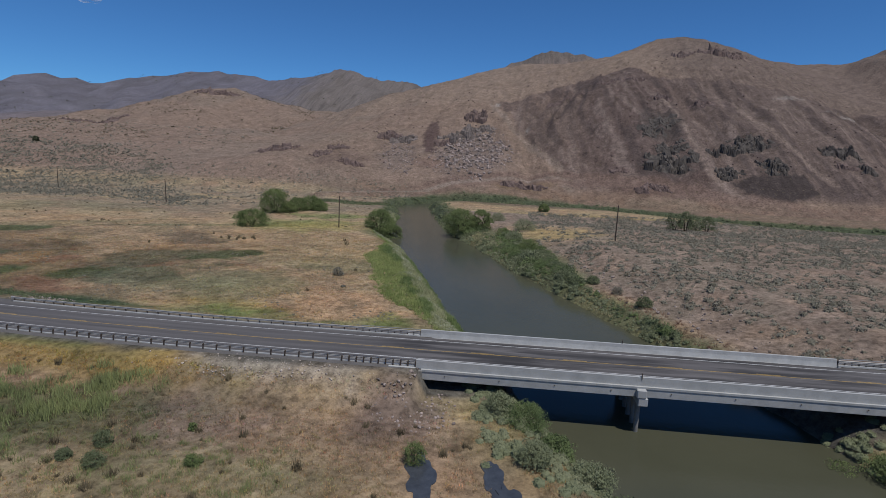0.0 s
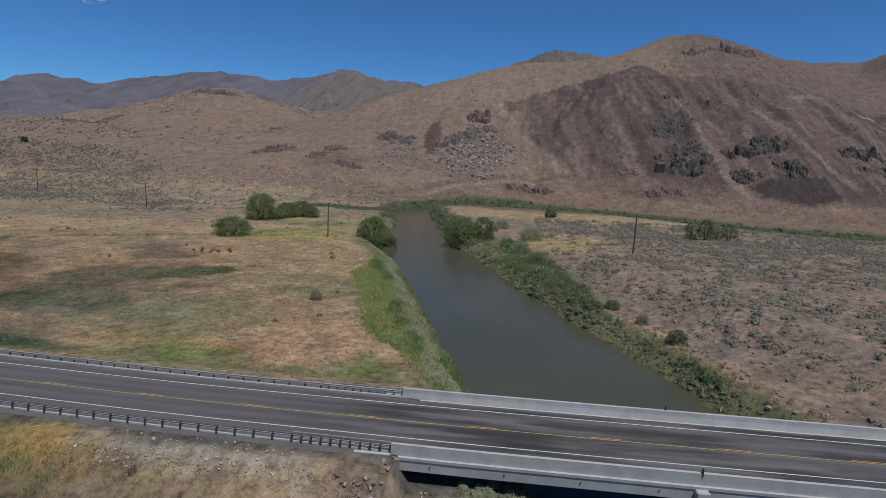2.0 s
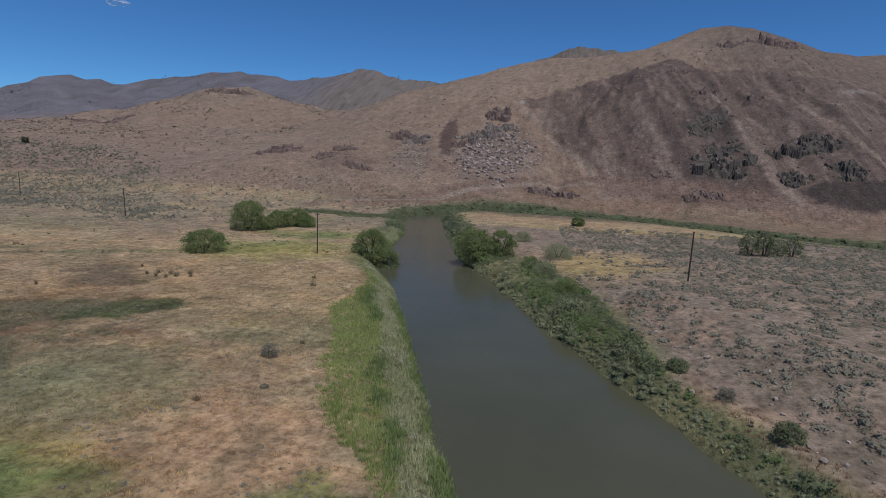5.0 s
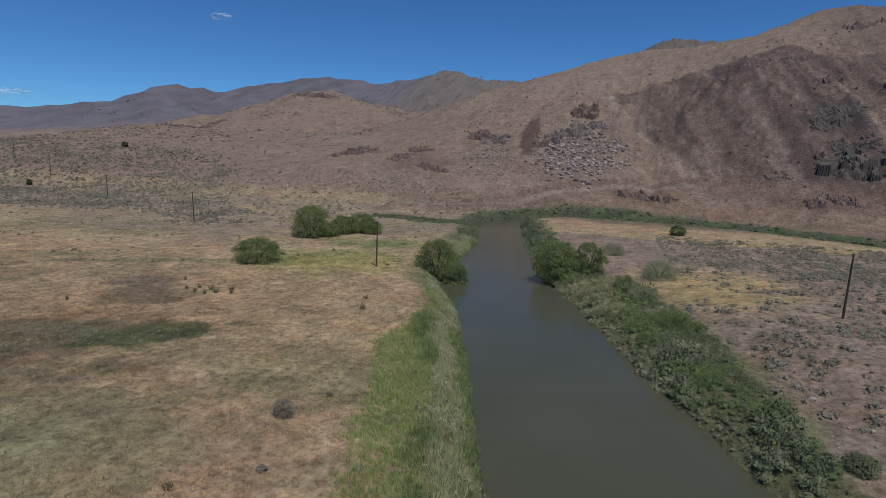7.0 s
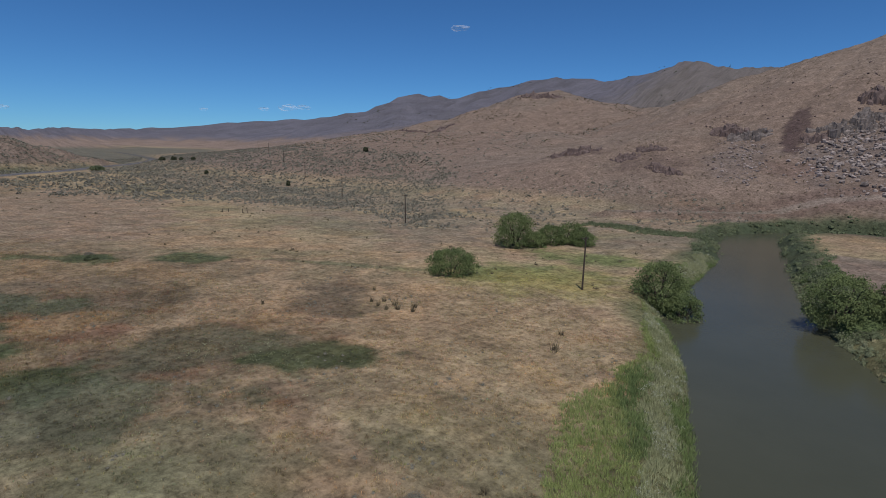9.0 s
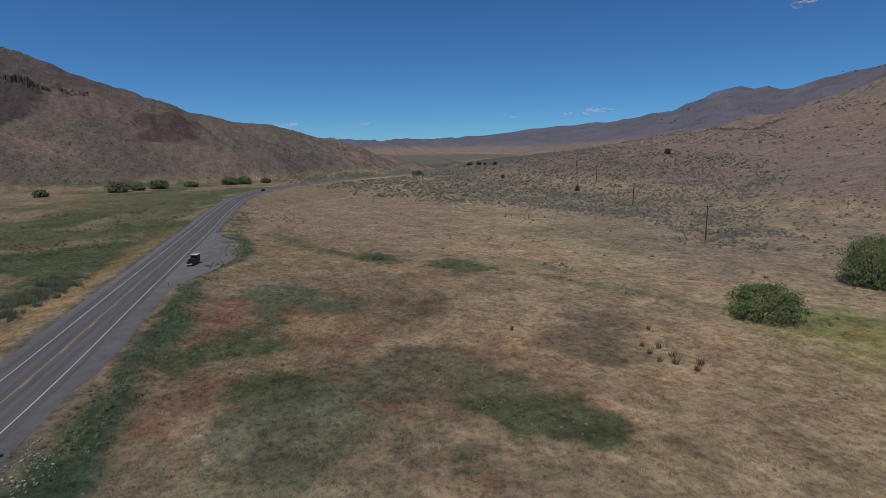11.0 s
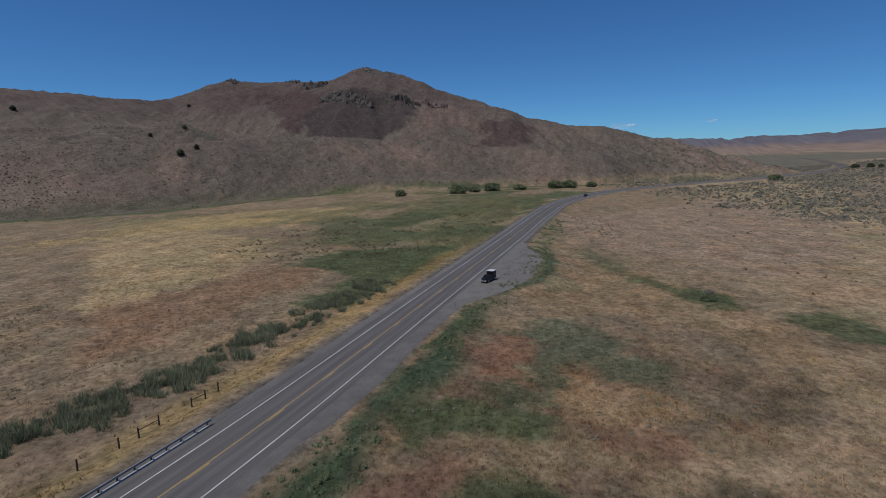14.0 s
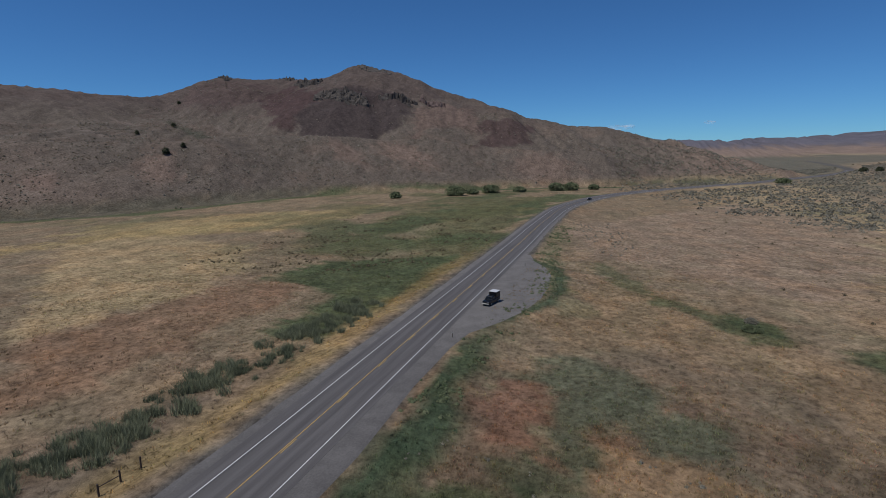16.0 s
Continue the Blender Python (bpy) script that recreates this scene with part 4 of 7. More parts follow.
def sweep(bm, profile, path, closed=True):
    """A profile (offset, height) drawn along path places (x, y, z) with their left normals in plan."""
    rows = []
    n = len(path)
    for i, p in enumerate(path):
        a, b = path[max(0, i - 1)], path[min(n - 1, i + 1)]
        d = Vector((b[0] - a[0], b[1] - a[1], 0)).normalized()
        left = Vector((-d.y, d.x, 0))
        rows.append([bm.verts.new(Vector(p) + left * o + Vector((0, 0, h))) for o, h in profile])
    k = len(profile)
    for r, s in zip(rows, rows[1:]):
        for j in range(k if closed else k - 1):
            bm.faces.new((r[j], s[j], s[(j + 1) % k], r[(j + 1) % k]))
    if closed:
        bm.faces.new(rows[0])
        bm.faces.new(rows[-1][::-1])


def road_line(x0, x1, offset, step=4.0, lift=0.0):
    """Places along the road from x0 to x1 (x falls westward), offset to its north side."""
    out = []
    for i in range(len(ROAD)):
        p = ROAD[i]
        a, b = ROAD[max(0, i - 1)], ROAD[min(len(ROAD) - 1, i + 1)]
        d = Vector((b[0] - a[0], b[1] - a[1])).normalized()
        out.append((p[0] + d.y * offset, p[1] - d.x * offset, p[2] + lift))
    out = np.array(out)[::-1]
    xs = np.arange(x0, x1 + 0.001, step) if x1 - x0 > step else np.array([x0, x1])
    return [(x, float(np.interp(x, out[:, 0], out[:, 1])), float(np.interp(x, out[:, 0], out[:, 2]))) for x in xs]



# ---- ground sheet ----
def steps(reach, bands):
    """Grid lines: bands of (from, to, spacing), and growing spacing out to reach on both sides."""
    def grow(start, first):
        out, p, d = [], start, first
        while p < reach:
            d *= 1.045
            p += d
            out.append(min(p, reach))
        return out
    core = [v for lo, hi, d in bands for v in np.linspace(lo, hi, int(round((hi - lo) / d)), endpoint=False)]
    end = bands[-1][1]
    return np.array([-v for v in grow(-bands[0][0], bands[0][2])][::-1] + core + [end] + grow(end, bands[-1][2]))


gx = steps(4850, [(-840, -780, 4.8), (-780, -500, 3.0), (-500, -230, 4.8), (-230, 70, 1.4), (70, 320, 2.4), (320, 400, 4.8)])
gy = steps(4850, [(-440, -360, 4.8), (-360, 60, 3.0), (60, 240, 1.4), (240, 370, 3.6), (370, 660, 2.4), (660, 800, 4.8)])
XX, YY = np.meshgrid(gx, gy)
fx, fy = XX.ravel(), YY.ravel()
plan = lay(fx, fy)
nx, ny = len(gx), len(gy)
idx = np.arange(nx * ny).reshape(ny, nx)
quads = np.stack([idx[:-1, :-1], idx[:-1, 1:], idx[1:, 1:], idx[1:, :-1]], -1).reshape(-1, 4)
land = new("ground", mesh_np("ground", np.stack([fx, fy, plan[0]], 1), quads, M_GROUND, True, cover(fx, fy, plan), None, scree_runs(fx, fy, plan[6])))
tagged(land, "dry valley floor and brown hills with patchy grass", "ground", kind="structure")


def height(x, y):
    return float(ground(x, y)[0])


# ---- river water ----
def ribbon(line, widths, name, material, z):
    v, f = [], []
    for i, p in enumerate(line):
        a, b = line[max(0, i - 1)], line[min(len(line) - 1, i + 1)]
        d = Vector((b[0] - a[0], b[1] - a[1])).normalized()
        for k in (-1, -0.5, 0, 0.5, 1):
            w = k * widths[i]
            v.append((p[0] - d.y * w, p[1] + d.x * w, z))
    for i in range(len(line) - 1):
        for k in range(4):
            a = i * 5 + k
            f.append((a, a + 5, a + 6, a + 1))
    return new(name, mesh_np(name, v, f, material, True))


tagged(ribbon(RIVER, RIVER[:, 2] + 3.5, "water", M_WATER, WATER), "calm murky grey-green river water", "water", kind="structure")

# ---- road ----
def strip(name, x0, x1, o0, o1, material, lift, thick=0.0, step=4.0, parent=None):
    a, b = road_line(x0, x1, o0, step, lift), road_line(x0, x1, o1, step, lift)
    v, f, uv = [], [], []
    run = 0.0
    for i, (p, q) in enumerate(zip(a, b)):
        if i:
            run += math.dist(p, a[i - 1])
        v += [p, q, (q[0], q[1], q[2] - thick), (p[0], p[1], p[2] - thick)]
        uv += [(o0, run), (o1, run), (o1, run), (o0, run)]
    for i in range(len(a) - 1):
        s = 4 * i
        f.append((s, s + 4, s + 5, s + 1))
        if thick:
            f += [(s + 1, s + 5, s + 6, s + 2), (s + 2, s + 6, s + 7, s + 3), (s + 3, s + 7, s + 4, s)]
    ob = new(name, mesh_np(name, v, np.array(f)[:, ::-1], material, False, None, uv))
    ob.parent = parent
    return ob


road = tagged(strip("road", -900, 380, -5.0, 5.0, M_ASPHALT, 0.0, 0.3), "grey two-lane asphalt road with worn wheel tracks", "road", kind="structure")
strip("edge_line", -900, 380, 3.80, 3.92, M_WHITE, 0.012, parent=road)
strip("edge_line", -900, 380, -3.26, -3.14, M_WHITE, 0.012, parent=road)
strip("centre_line", -900, 380, 0.02, 0.13, M_YELLOW, 0.012, parent=road)
x = 48.0
while x > -330:
    strip("centre_dash", x - 3.05, x, 0.26, 0.37, M_YELLOW, 0.012, step=3.05, parent=road)
    x -= 12.19

def shoulder(x0, x1, o0, o1):
    """Gravel that slopes from the asphalt's edge down into the verge."""
    a, b, m = road_line(x0, x1, o0, 4.0, -0.012), road_line(x0, x1, o1, 4.0, -0.13), road_line(x0, x1, (o0 + o1) / 2, 4.0, -0.02)
    v, f = [], []
    for p, q, w in zip(a, b, m):
        t = 0.5 * (vnoise(np.array([q[0] / 5.0]), np.array([o1]), 6)[0] - 0.5)
        v += [p, w, (q[0], q[1] + t, q[2]), (q[0], q[1] + t, q[2] - 0.4)]
    for i in range(len(a) - 1):
        for j in range(3):
            k = 4 * i + j
            f.append((k, k + 4, k + 5, k + 1) if o1 < 0 else (k + 1, k + 5, k + 4, k))
    tagged(new("shoulder", mesh_np("shoulder", v, f, M_GRAVEL)), "narrow grey gravel shoulder beside the asphalt", "shoulder", kind="structure")


shoulder(-620, BRIDGE_W - 0.5, -4.95, -7.0)
shoulder(-96, BRIDGE_W - 0.5, 4.95, 7.3)
shoulder(-620, -226, 4.95, 6.6)

# gravel shoulder and turnout beside the road
bm = bmesh.new()
rim = [(-92, 77.3), (-100, 79.6), (-112, 80.6), (-130, 81.0), (-145, 81.3), (-153, 83.3), (-160, 87.0), (-168, 90.4), (-178, 92.6), (-190, 93.8), (-201, 92.8), (-210, 90.5), (-218, 87.0), (-228, 84.6)]
top, low = [], []
for x, y in rim:
    t = vnoise(np.array([x / 3.0]), np.array([y / 3.0]), 5)[0] - 0.5
    zr = road_line(x, x + 1, 5.0)[0]
    top.append((bm.verts.new((x, y + t, zr[2] - 0.02)), bm.verts.new((x, zr[1] - 0.3, zr[2] - 0.02))))
    low.append(bm.verts.new((x, y + t + 2.5, zr[2] - 0.5)))
for i in range(len(rim) - 1):
    bm.faces.new((top[i][0], top[i + 1][0], top[i + 1][1], top[i][1]))
    bm.faces.new((low[i], low[i + 1], top[i + 1][0], top[i][0]))
tagged(part("turnout", bm, M_GRAVEL), "grey gravel turnout beside the road", "turnout", kind="structure")

# ---- bridge ----
def bridge_at(x, offset, lift=0.0):
    return road_line(x, x + 1, offset, 4.0, lift)[0]


def bridge():
    top = tagged(new("bridge"), "pale concrete two-span road bridge over the river", "bridge")
    xs = list(np.arange(BRIDGE_W, BRIDGE_E + 0.01, 2.75))
    mid = [bridge_at(x, 0) for x in xs]
    bm = bmesh.new()
    sweep(bm, [(-6.35, -0.16), (6.35, -0.16), (6.35, -0.42), (-6.35, -0.42)], mid)
    part("deck", bm, M_CONCRETE, top)
    for side in (-1, 1):
        bm = bmesh.new()
        s = side
        prof = [(s * 5.55, -0.16), (s * 5.70, 0.45), (s * 5.75, 0.92), (s * 6.05, 0.92), (s * 6.08, -0.16)]
        start = BRIDGE_W - (2.1 if s > 0 else 0.7)
        sweep(bm, prof if s < 0 else prof[::-1], [bridge_at(x, 0) for x in np.linspace(start, BRIDGE_E + 0.3, 22)])
        bmesh.ops.recalc_face_normals(bm, faces=bm.faces)
        part("parapet", bm, M_CONCRETE, top)
        for x0, x1 in ((BRIDGE_W, PIER_X - 0.5), (PIER_X + 0.5, BRIDGE_E)):
            bm = bmesh.new()
            line = [bridge_at(x, 0) for x in np.linspace(x0, x1, 9)]
            sweep(bm, [(s * 6.28, -0.43), (s * 6.28, -1.45), (s * 5.85, -1.45), (s * 5.85, -0.43)], line)
            bmesh.ops.recalc_face_normals(bm, faces=bm.faces)
            girder = part("edge_girder", bm, M_CONCRETE, top)
            for x in np.linspace(x0 + 3, x1 - 3, 4):
                p = bridge_at(x, s * 6.30)
                bm = bmesh.new()
                tube(bm, (p[0], p[1], p[2] - 0.85), (p[0], p[1] + s * 0.06, p[2] - 0.85), 0.07, 0.07, 8)
                part("drain_pipe", bm, M_POST, girder)
    for o in (-3.9, -1.95, 0, 1.95, 3.9):
        for x0, x1 in ((BRIDGE_W, PIER_X - 0.5), (PIER_X + 0.5, BRIDGE_E)):
            bm = bmesh.new()
            line = [bridge_at(x, 0) for x in np.linspace(x0, x1, 7)]
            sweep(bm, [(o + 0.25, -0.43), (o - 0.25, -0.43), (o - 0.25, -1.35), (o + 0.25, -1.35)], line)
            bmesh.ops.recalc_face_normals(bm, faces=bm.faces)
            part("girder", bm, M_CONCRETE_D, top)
    # pier: cap beam with ends that stand out, and a row of columns
    c = bridge_at(PIER_X, 0)
    turn = math.degrees(math.atan2(bridge_at(PIER_X + 4, 0)[1] - c[1], 4))
    bm = bmesh.new()
    box(bm, c[0], c[1], c[2] - 1.95, 1.15, 13.6, 1.0, turn, 0.08)
    cap = part("pier_cap", bm, M_CONCRETE, top)
    for s in (-1, 1):
        bm = bmesh.new()
        box(bm, c[0], c[1] + s * 6.55, c[2] - 0.92, 1.15, 0.62, 1.04, turn, 0.1)
        part("cap_block", bm, M_CONCRETE, cap)
        bm = bmesh.new()
        box(bm, c[0], c[1] + s * 6.0, c[2] + 1.02, 0.06, 0.30, 0.7, turn)
        part("joint_plate", bm, M_POST, top)
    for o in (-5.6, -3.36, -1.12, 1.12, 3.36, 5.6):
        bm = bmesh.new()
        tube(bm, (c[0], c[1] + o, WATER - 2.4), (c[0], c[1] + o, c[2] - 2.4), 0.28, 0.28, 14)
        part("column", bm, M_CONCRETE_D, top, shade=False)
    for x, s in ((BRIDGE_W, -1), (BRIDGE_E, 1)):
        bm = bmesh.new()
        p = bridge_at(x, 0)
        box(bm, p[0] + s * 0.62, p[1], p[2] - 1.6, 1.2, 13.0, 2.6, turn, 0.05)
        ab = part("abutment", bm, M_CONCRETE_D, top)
        for k in (-1, 1):
            bm = bmesh.new()
            q = bridge_at(x + s * 2.4, k * 6.2)
            box(bm, q[0], q[1], q[2] - 0.55, 3.4, 0.35, 1.1, turn, 0.04)
            part("wing_wall", bm, M_CONCRETE, ab)
    return top


bridge()


# ---- guardrails ----
def guardrail(x0, x1, off0, off1, bridge_end, label):
    """A W-beam rail from x0 to x1 beside the road; bridge_end: the x at which it meets a parapet."""
    top = tagged(new("guardrail"), label, "guardrail", "guardrails by the bridge")
    xs = np.linspace(x0, x1, int(round((x1 - x0) / 1.905)) + 1)
    side = 1 if off0 > 0 else -1
    line = []
    for x in xs:
        o = off0 + (off1 - off0) * (x - x0) / (x1 - x0)
        p = road_line(x, x + 1, o)[0]
        line.append((p[0], p[1], p[2]))
    wave = [(0.0, 0.46), (0.05, 0.50), (0.05, 0.55), (0.0, 0.59), (0.0, 0.63), (0.05, 0.67), (0.05, 0.72), (0.0, 0.77), (0.012, 0.77), (0.065, 0.725), (0.065, 0.665), (0.015, 0.625), (0.015, 0.595), (0.065, 0.555), (0.065, 0.495), (0.012, 0.46)]
    bm = bmesh.new()
    sweep(bm, [(-side * o, h) for o, h in wave], line)
    bmesh.ops.recalc_face_normals(bm, faces=bm.faces)
    part("rail_beam", bm, M_GALV, top)
    bm = bmesh.new()
    sweep(bm, [(-side * 0.05 + o, h) for o, h in ((-0.16, -0.25), (-0.12, 0.10), (0.12, 0.10), (0.16, -0.25))], line)
    bmesh.ops.recalc_face_normals(bm, faces=bm.faces)
    part("kerb", bm, M_CONCRETE, top, "low pale kerb under the rail")
    pm = None
    for i, p in enumerate(line):
        if pm is None:
            b = bmesh.new()
            box(b, 0, 0, 0.36, 0.15, 0.12, 0.78, 0, 0.012)
            box(b, 0, -side * 0.10, 0.61, 0.15, 0.10, 0.34, 0, 0.008)
            ob = part("post", b, M_POST, top)
            pm = ob.data
            ob.matrix_basis = pose(p[0], p[1] + side * 0.16, p[2] - 0.05)
        else:
            share("post", pm, top, pose(p[0], p[1] + side * 0.16, p[2] - 0.05, 0, 0, random.uniform(-3, 3)))
    # stiffer rails with close posts where it meets the parapet
    s = 1 if bridge_end > x0 else -1
    e = [p for p in line if abs(p[0] - bridge_end) < 9.6]
    for h in (0.30, 0.92):
        bm = bmesh.new()
        sweep(bm, [(-0.04, h), (0.04, h), (0.04, h + 0.07), (-0.04, h + 0.07)], e)
        bmesh.ops.recalc_face_normals(bm, faces=bm.faces)
        part("rub_rail", bm, M_GALV, top)
    for p, q in zip(e, e[1:]):
        share("post", pm, top, pose((p[0] + q[0]) / 2, (p[1] + q[1]) / 2 + side * 0.16, p[2] - 0.05))
    f = line[0] if s > 0 else line[-1]
    bm = bmesh.new()
    box(bm, f[0] - s * 0.25, f[1] - side * 0.02, f[2] + 0.58, 0.5, 0.16, 0.42, 0, 0.05)
    part("end_terminal", bm, M_GALV, top, "rounded galvanised end piece")
    return top


guardrail(-95.6, BRIDGE_W - 0.75, -5.55, -5.80, BRIDGE_W - 0.75, "galvanised guardrail on dark posts along the road shoulder")
guardrail(-80.6, BRIDGE_W - 2.15, 6.1, 5.6, BRIDGE_W - 2.15, "galvanised guardrail beside the gravel shoulder")
guardrail(BRIDGE_E + 0.3, 110.0, 5.85, 5.9, BRIDGE_E, "galvanised guardrail running on from the bridge parapet")
guardrail(BRIDGE_E + 0.3, 110.0, -5.85, -5.6, BRIDGE_E, "galvanised guardrail running on from the bridge parapet")


# ---- utility poles ----
def utility_pole(x, y, tall, turn, lean=0.0):
    top = tagged(new("utility_pole"), "weathered dark timber utility pole with a short crossarm", "utility pole", "utility poles across the valley")
    bm = bmesh.new()
    tube(bm, (0, 0, -0.6), (0, 0, tall), 0.21, 0.14, 10)
    pole = part("pole", bm, M_POLE, top)
    bm = bmesh.new()
    box(bm, 0, 0.16, tall - 0.45, 2.1, 0.10, 0.12, 0, 0.01)
    arm = part("crossarm", bm, M_POLE, top)
    for o in (-0.95, -0.35, 0.95):
        bm = bmesh.new()
        tube(bm, (o, 0.16, tall - 0.39), (o, 0.16, tall - 0.16), 0.05, 0.035, 8)
        part("insulator", bm, M_CERAMIC, arm)
    for s in (-1, 1):
        bm = bmesh.new()
        tube(bm, (s * 0.7, 0.16, tall - 0.5), (0, 0.12, tall - 1.1), 0.02, 0.02, 6)
        part("brace", bm, M_GALV, top)
    top.matrix_basis = pose(x, y, height(x, y), 0, lean, turn)
    return top


for x, y, tall, lean in ((-63.5, 195.5, 11.8, 0.6), (-163, 239, 11.6, -1.0), (-261, 284, 12, 0.5), (-362, 328, 12, 0), (-461, 372, 12, 0.7), (-560, 416, 12, 0), (-659, 460, 12, -0.6), (34.5, 178.5, 11.6, 0.3)):
    utility_pole(x, y, tall, 62 if x < -100 else 76, lean)


# ---- leaf and rock makers ----
def leaf_cards(n, spread, size, seed, up=0.35, hollow=0.55, flat=1.0, shoots=False):
    """n leaf cards as quads in an ellipsoid dome of half sizes spread."""
    g = np.random.default_rng(seed)
    d = g.normal(size=(n, 3))
    d[:, 2] = np.abs(d[:, 2]) * 1.0
    d /= np.linalg.norm(d, axis=1)[:, None]
    r = hollow + (1 - hollow) * g.random(n) ** 0.7
    c = d * r[:, None] * np.array(spread)
    nrm = d + g.normal(size=(n, 3)) * 0.6 + np.array([0, 0, up])
    nrm /= np.linalg.norm(nrm, axis=1)[:, None]
    t = np.cross(nrm, g.normal(size=(n, 3)))
    t /= np.linalg.norm(t, axis=1)[:, None]
    if shoots:
        t = d * 0.7 + g.normal(size=(n, 3)) * 0.35 + np.array([0, 0, 0.6])
        t /= np.linalg.norm(t, axis=1)[:, None]
        nrm = np.cross(t, g.normal(size=(n, 3)))
        nrm /= np.linalg.norm(nrm, axis=1)[:, None]
        flat = 0.7
    b = np.cross(nrm, t)
    s = size * (0.6 + 0.8 * g.random(n))[:, None]
    q = np.stack([c - t * s, c - b * s * 0.6 * flat, c + t * s, c + b * s * 0.6 * flat], 1)
    return q.reshape(-1, 3)


def blades(n, spread, tall, seed, wide=0.10):
    """n upright tapering blades as triangles about a point."""
    g = np.random.default_rng(seed)
    a = g.random(n) * 6.283
    r = spread * np.sqrt(g.random(n))
    base = np.stack([r * np.cos(a), r * np.sin(a), np.zeros(n) - 0.03], 1)
    b = g.random(n) * 6.283
    w = np.stack([np.cos(b), np.sin(b), np.zeros(n)], 1) * wide
    tip = base + np.stack([g.normal(size=n) * 0.28 * tall, g.normal(size=n) * 0.28 * tall, tall * (0.6 + 0.6 * g.random(n))], 1)
    return np.stack([base - w, base + w, tip], 1).reshape(-1, 3)


def strew(name, places, sizes, templates, corner, material, label, colours=None, category="plants", stretch=None, kind="stuff"):
    """Copies of small templates at many places, joined into one mesh."""
    x, y = places[:, 0], places[:, 1]
    z = places[:, 2] if places.shape[1] > 2 else ground(x, y)
    g = np.random.default_rng(len(x))
    pick = g.integers(0, len(templates), len(x))
    turn = g.random(len(x)) * 6.283
    out, cols = [], []
    for k, t in enumerate(templates):
        m = pick == k
        if not m.any():
            continue
        c, s = np.cos(turn[m])[:, None], np.sin(turn[m])[:, None]
        sz = sizes[m][:, None]
        zz = sz if stretch is None else sz * stretch[m][:, None]
        vx, vy, vz = t[None, :, 0], t[None, :, 1], t[None, :, 2]
        v = np.stack([(vx * c - vy * s) * sz + x[m][:, None], (vx * s + vy * c) * sz + y[m][:, None], vz * zz + z[m][:, None]], -1)
        out.append(v.reshape(-1, 3))
        if colours is not None:
            cols.append(np.repeat(colours[m], len(t), 0))
    v = np.concatenate(out)
    f = np.arange(len(v)).reshape(-1, corner)
    ob = new(name, mesh_np(name, v, f, material, False, np.concatenate(cols) if cols else None))
    return tagged(ob, label, category, kind=kind)


def rock_mesh(seed, sub=1, sharp=0.35):
    """A rough angular stone about 1 across: vertices and triangles."""
    bm = bmesh.new()
    bmesh.ops.create_icosphere(bm, subdivisions=sub, radius=0.5)
    g = np.random.default_rng(seed)
    planes = g.normal(size=(9, 3))
    planes /= np.linalg.norm(planes, axis=1)[:, None]
    cut = 0.30 + 0.16 * g.random(9)
    v = np.array([p.co for p in bm.verts])
    v = v * (1 + sharp * (g.random(len(v)) - 0.5))[:, None]
    for p, c in zip(planes, cut):
        d = v @ p
        v = v - np.clip(d - c, 0, None)[:, None] * p
    f = np.array([[q.index for q in t.verts] for t in bm.faces])
    bm.free()
    return v, f


ROCKS = [rock_mesh(s) for s in range(6)]


def rock_pile(specs):
    """Joined stones: specs of (x, y, z, sx, sy, sz, turn, tilt)."""
    vs, fs, n = [], [], 0
    for i, (x, y, z, sx, sy, sz, turn, tilt) in enumerate(specs):
        v, f = ROCKS[i % len(ROCKS)]
        m = np.array(pose(x, y, z, tilt, tilt * 0.6, turn) @ Matrix.Diagonal((sx, sy, sz, 1)))
        vs.append(v @ m[:3, :3].T + m[:3, 3])
        fs.append(f + n)
        n += len(v)
    return np.concatenate(vs), np.concatenate(fs)


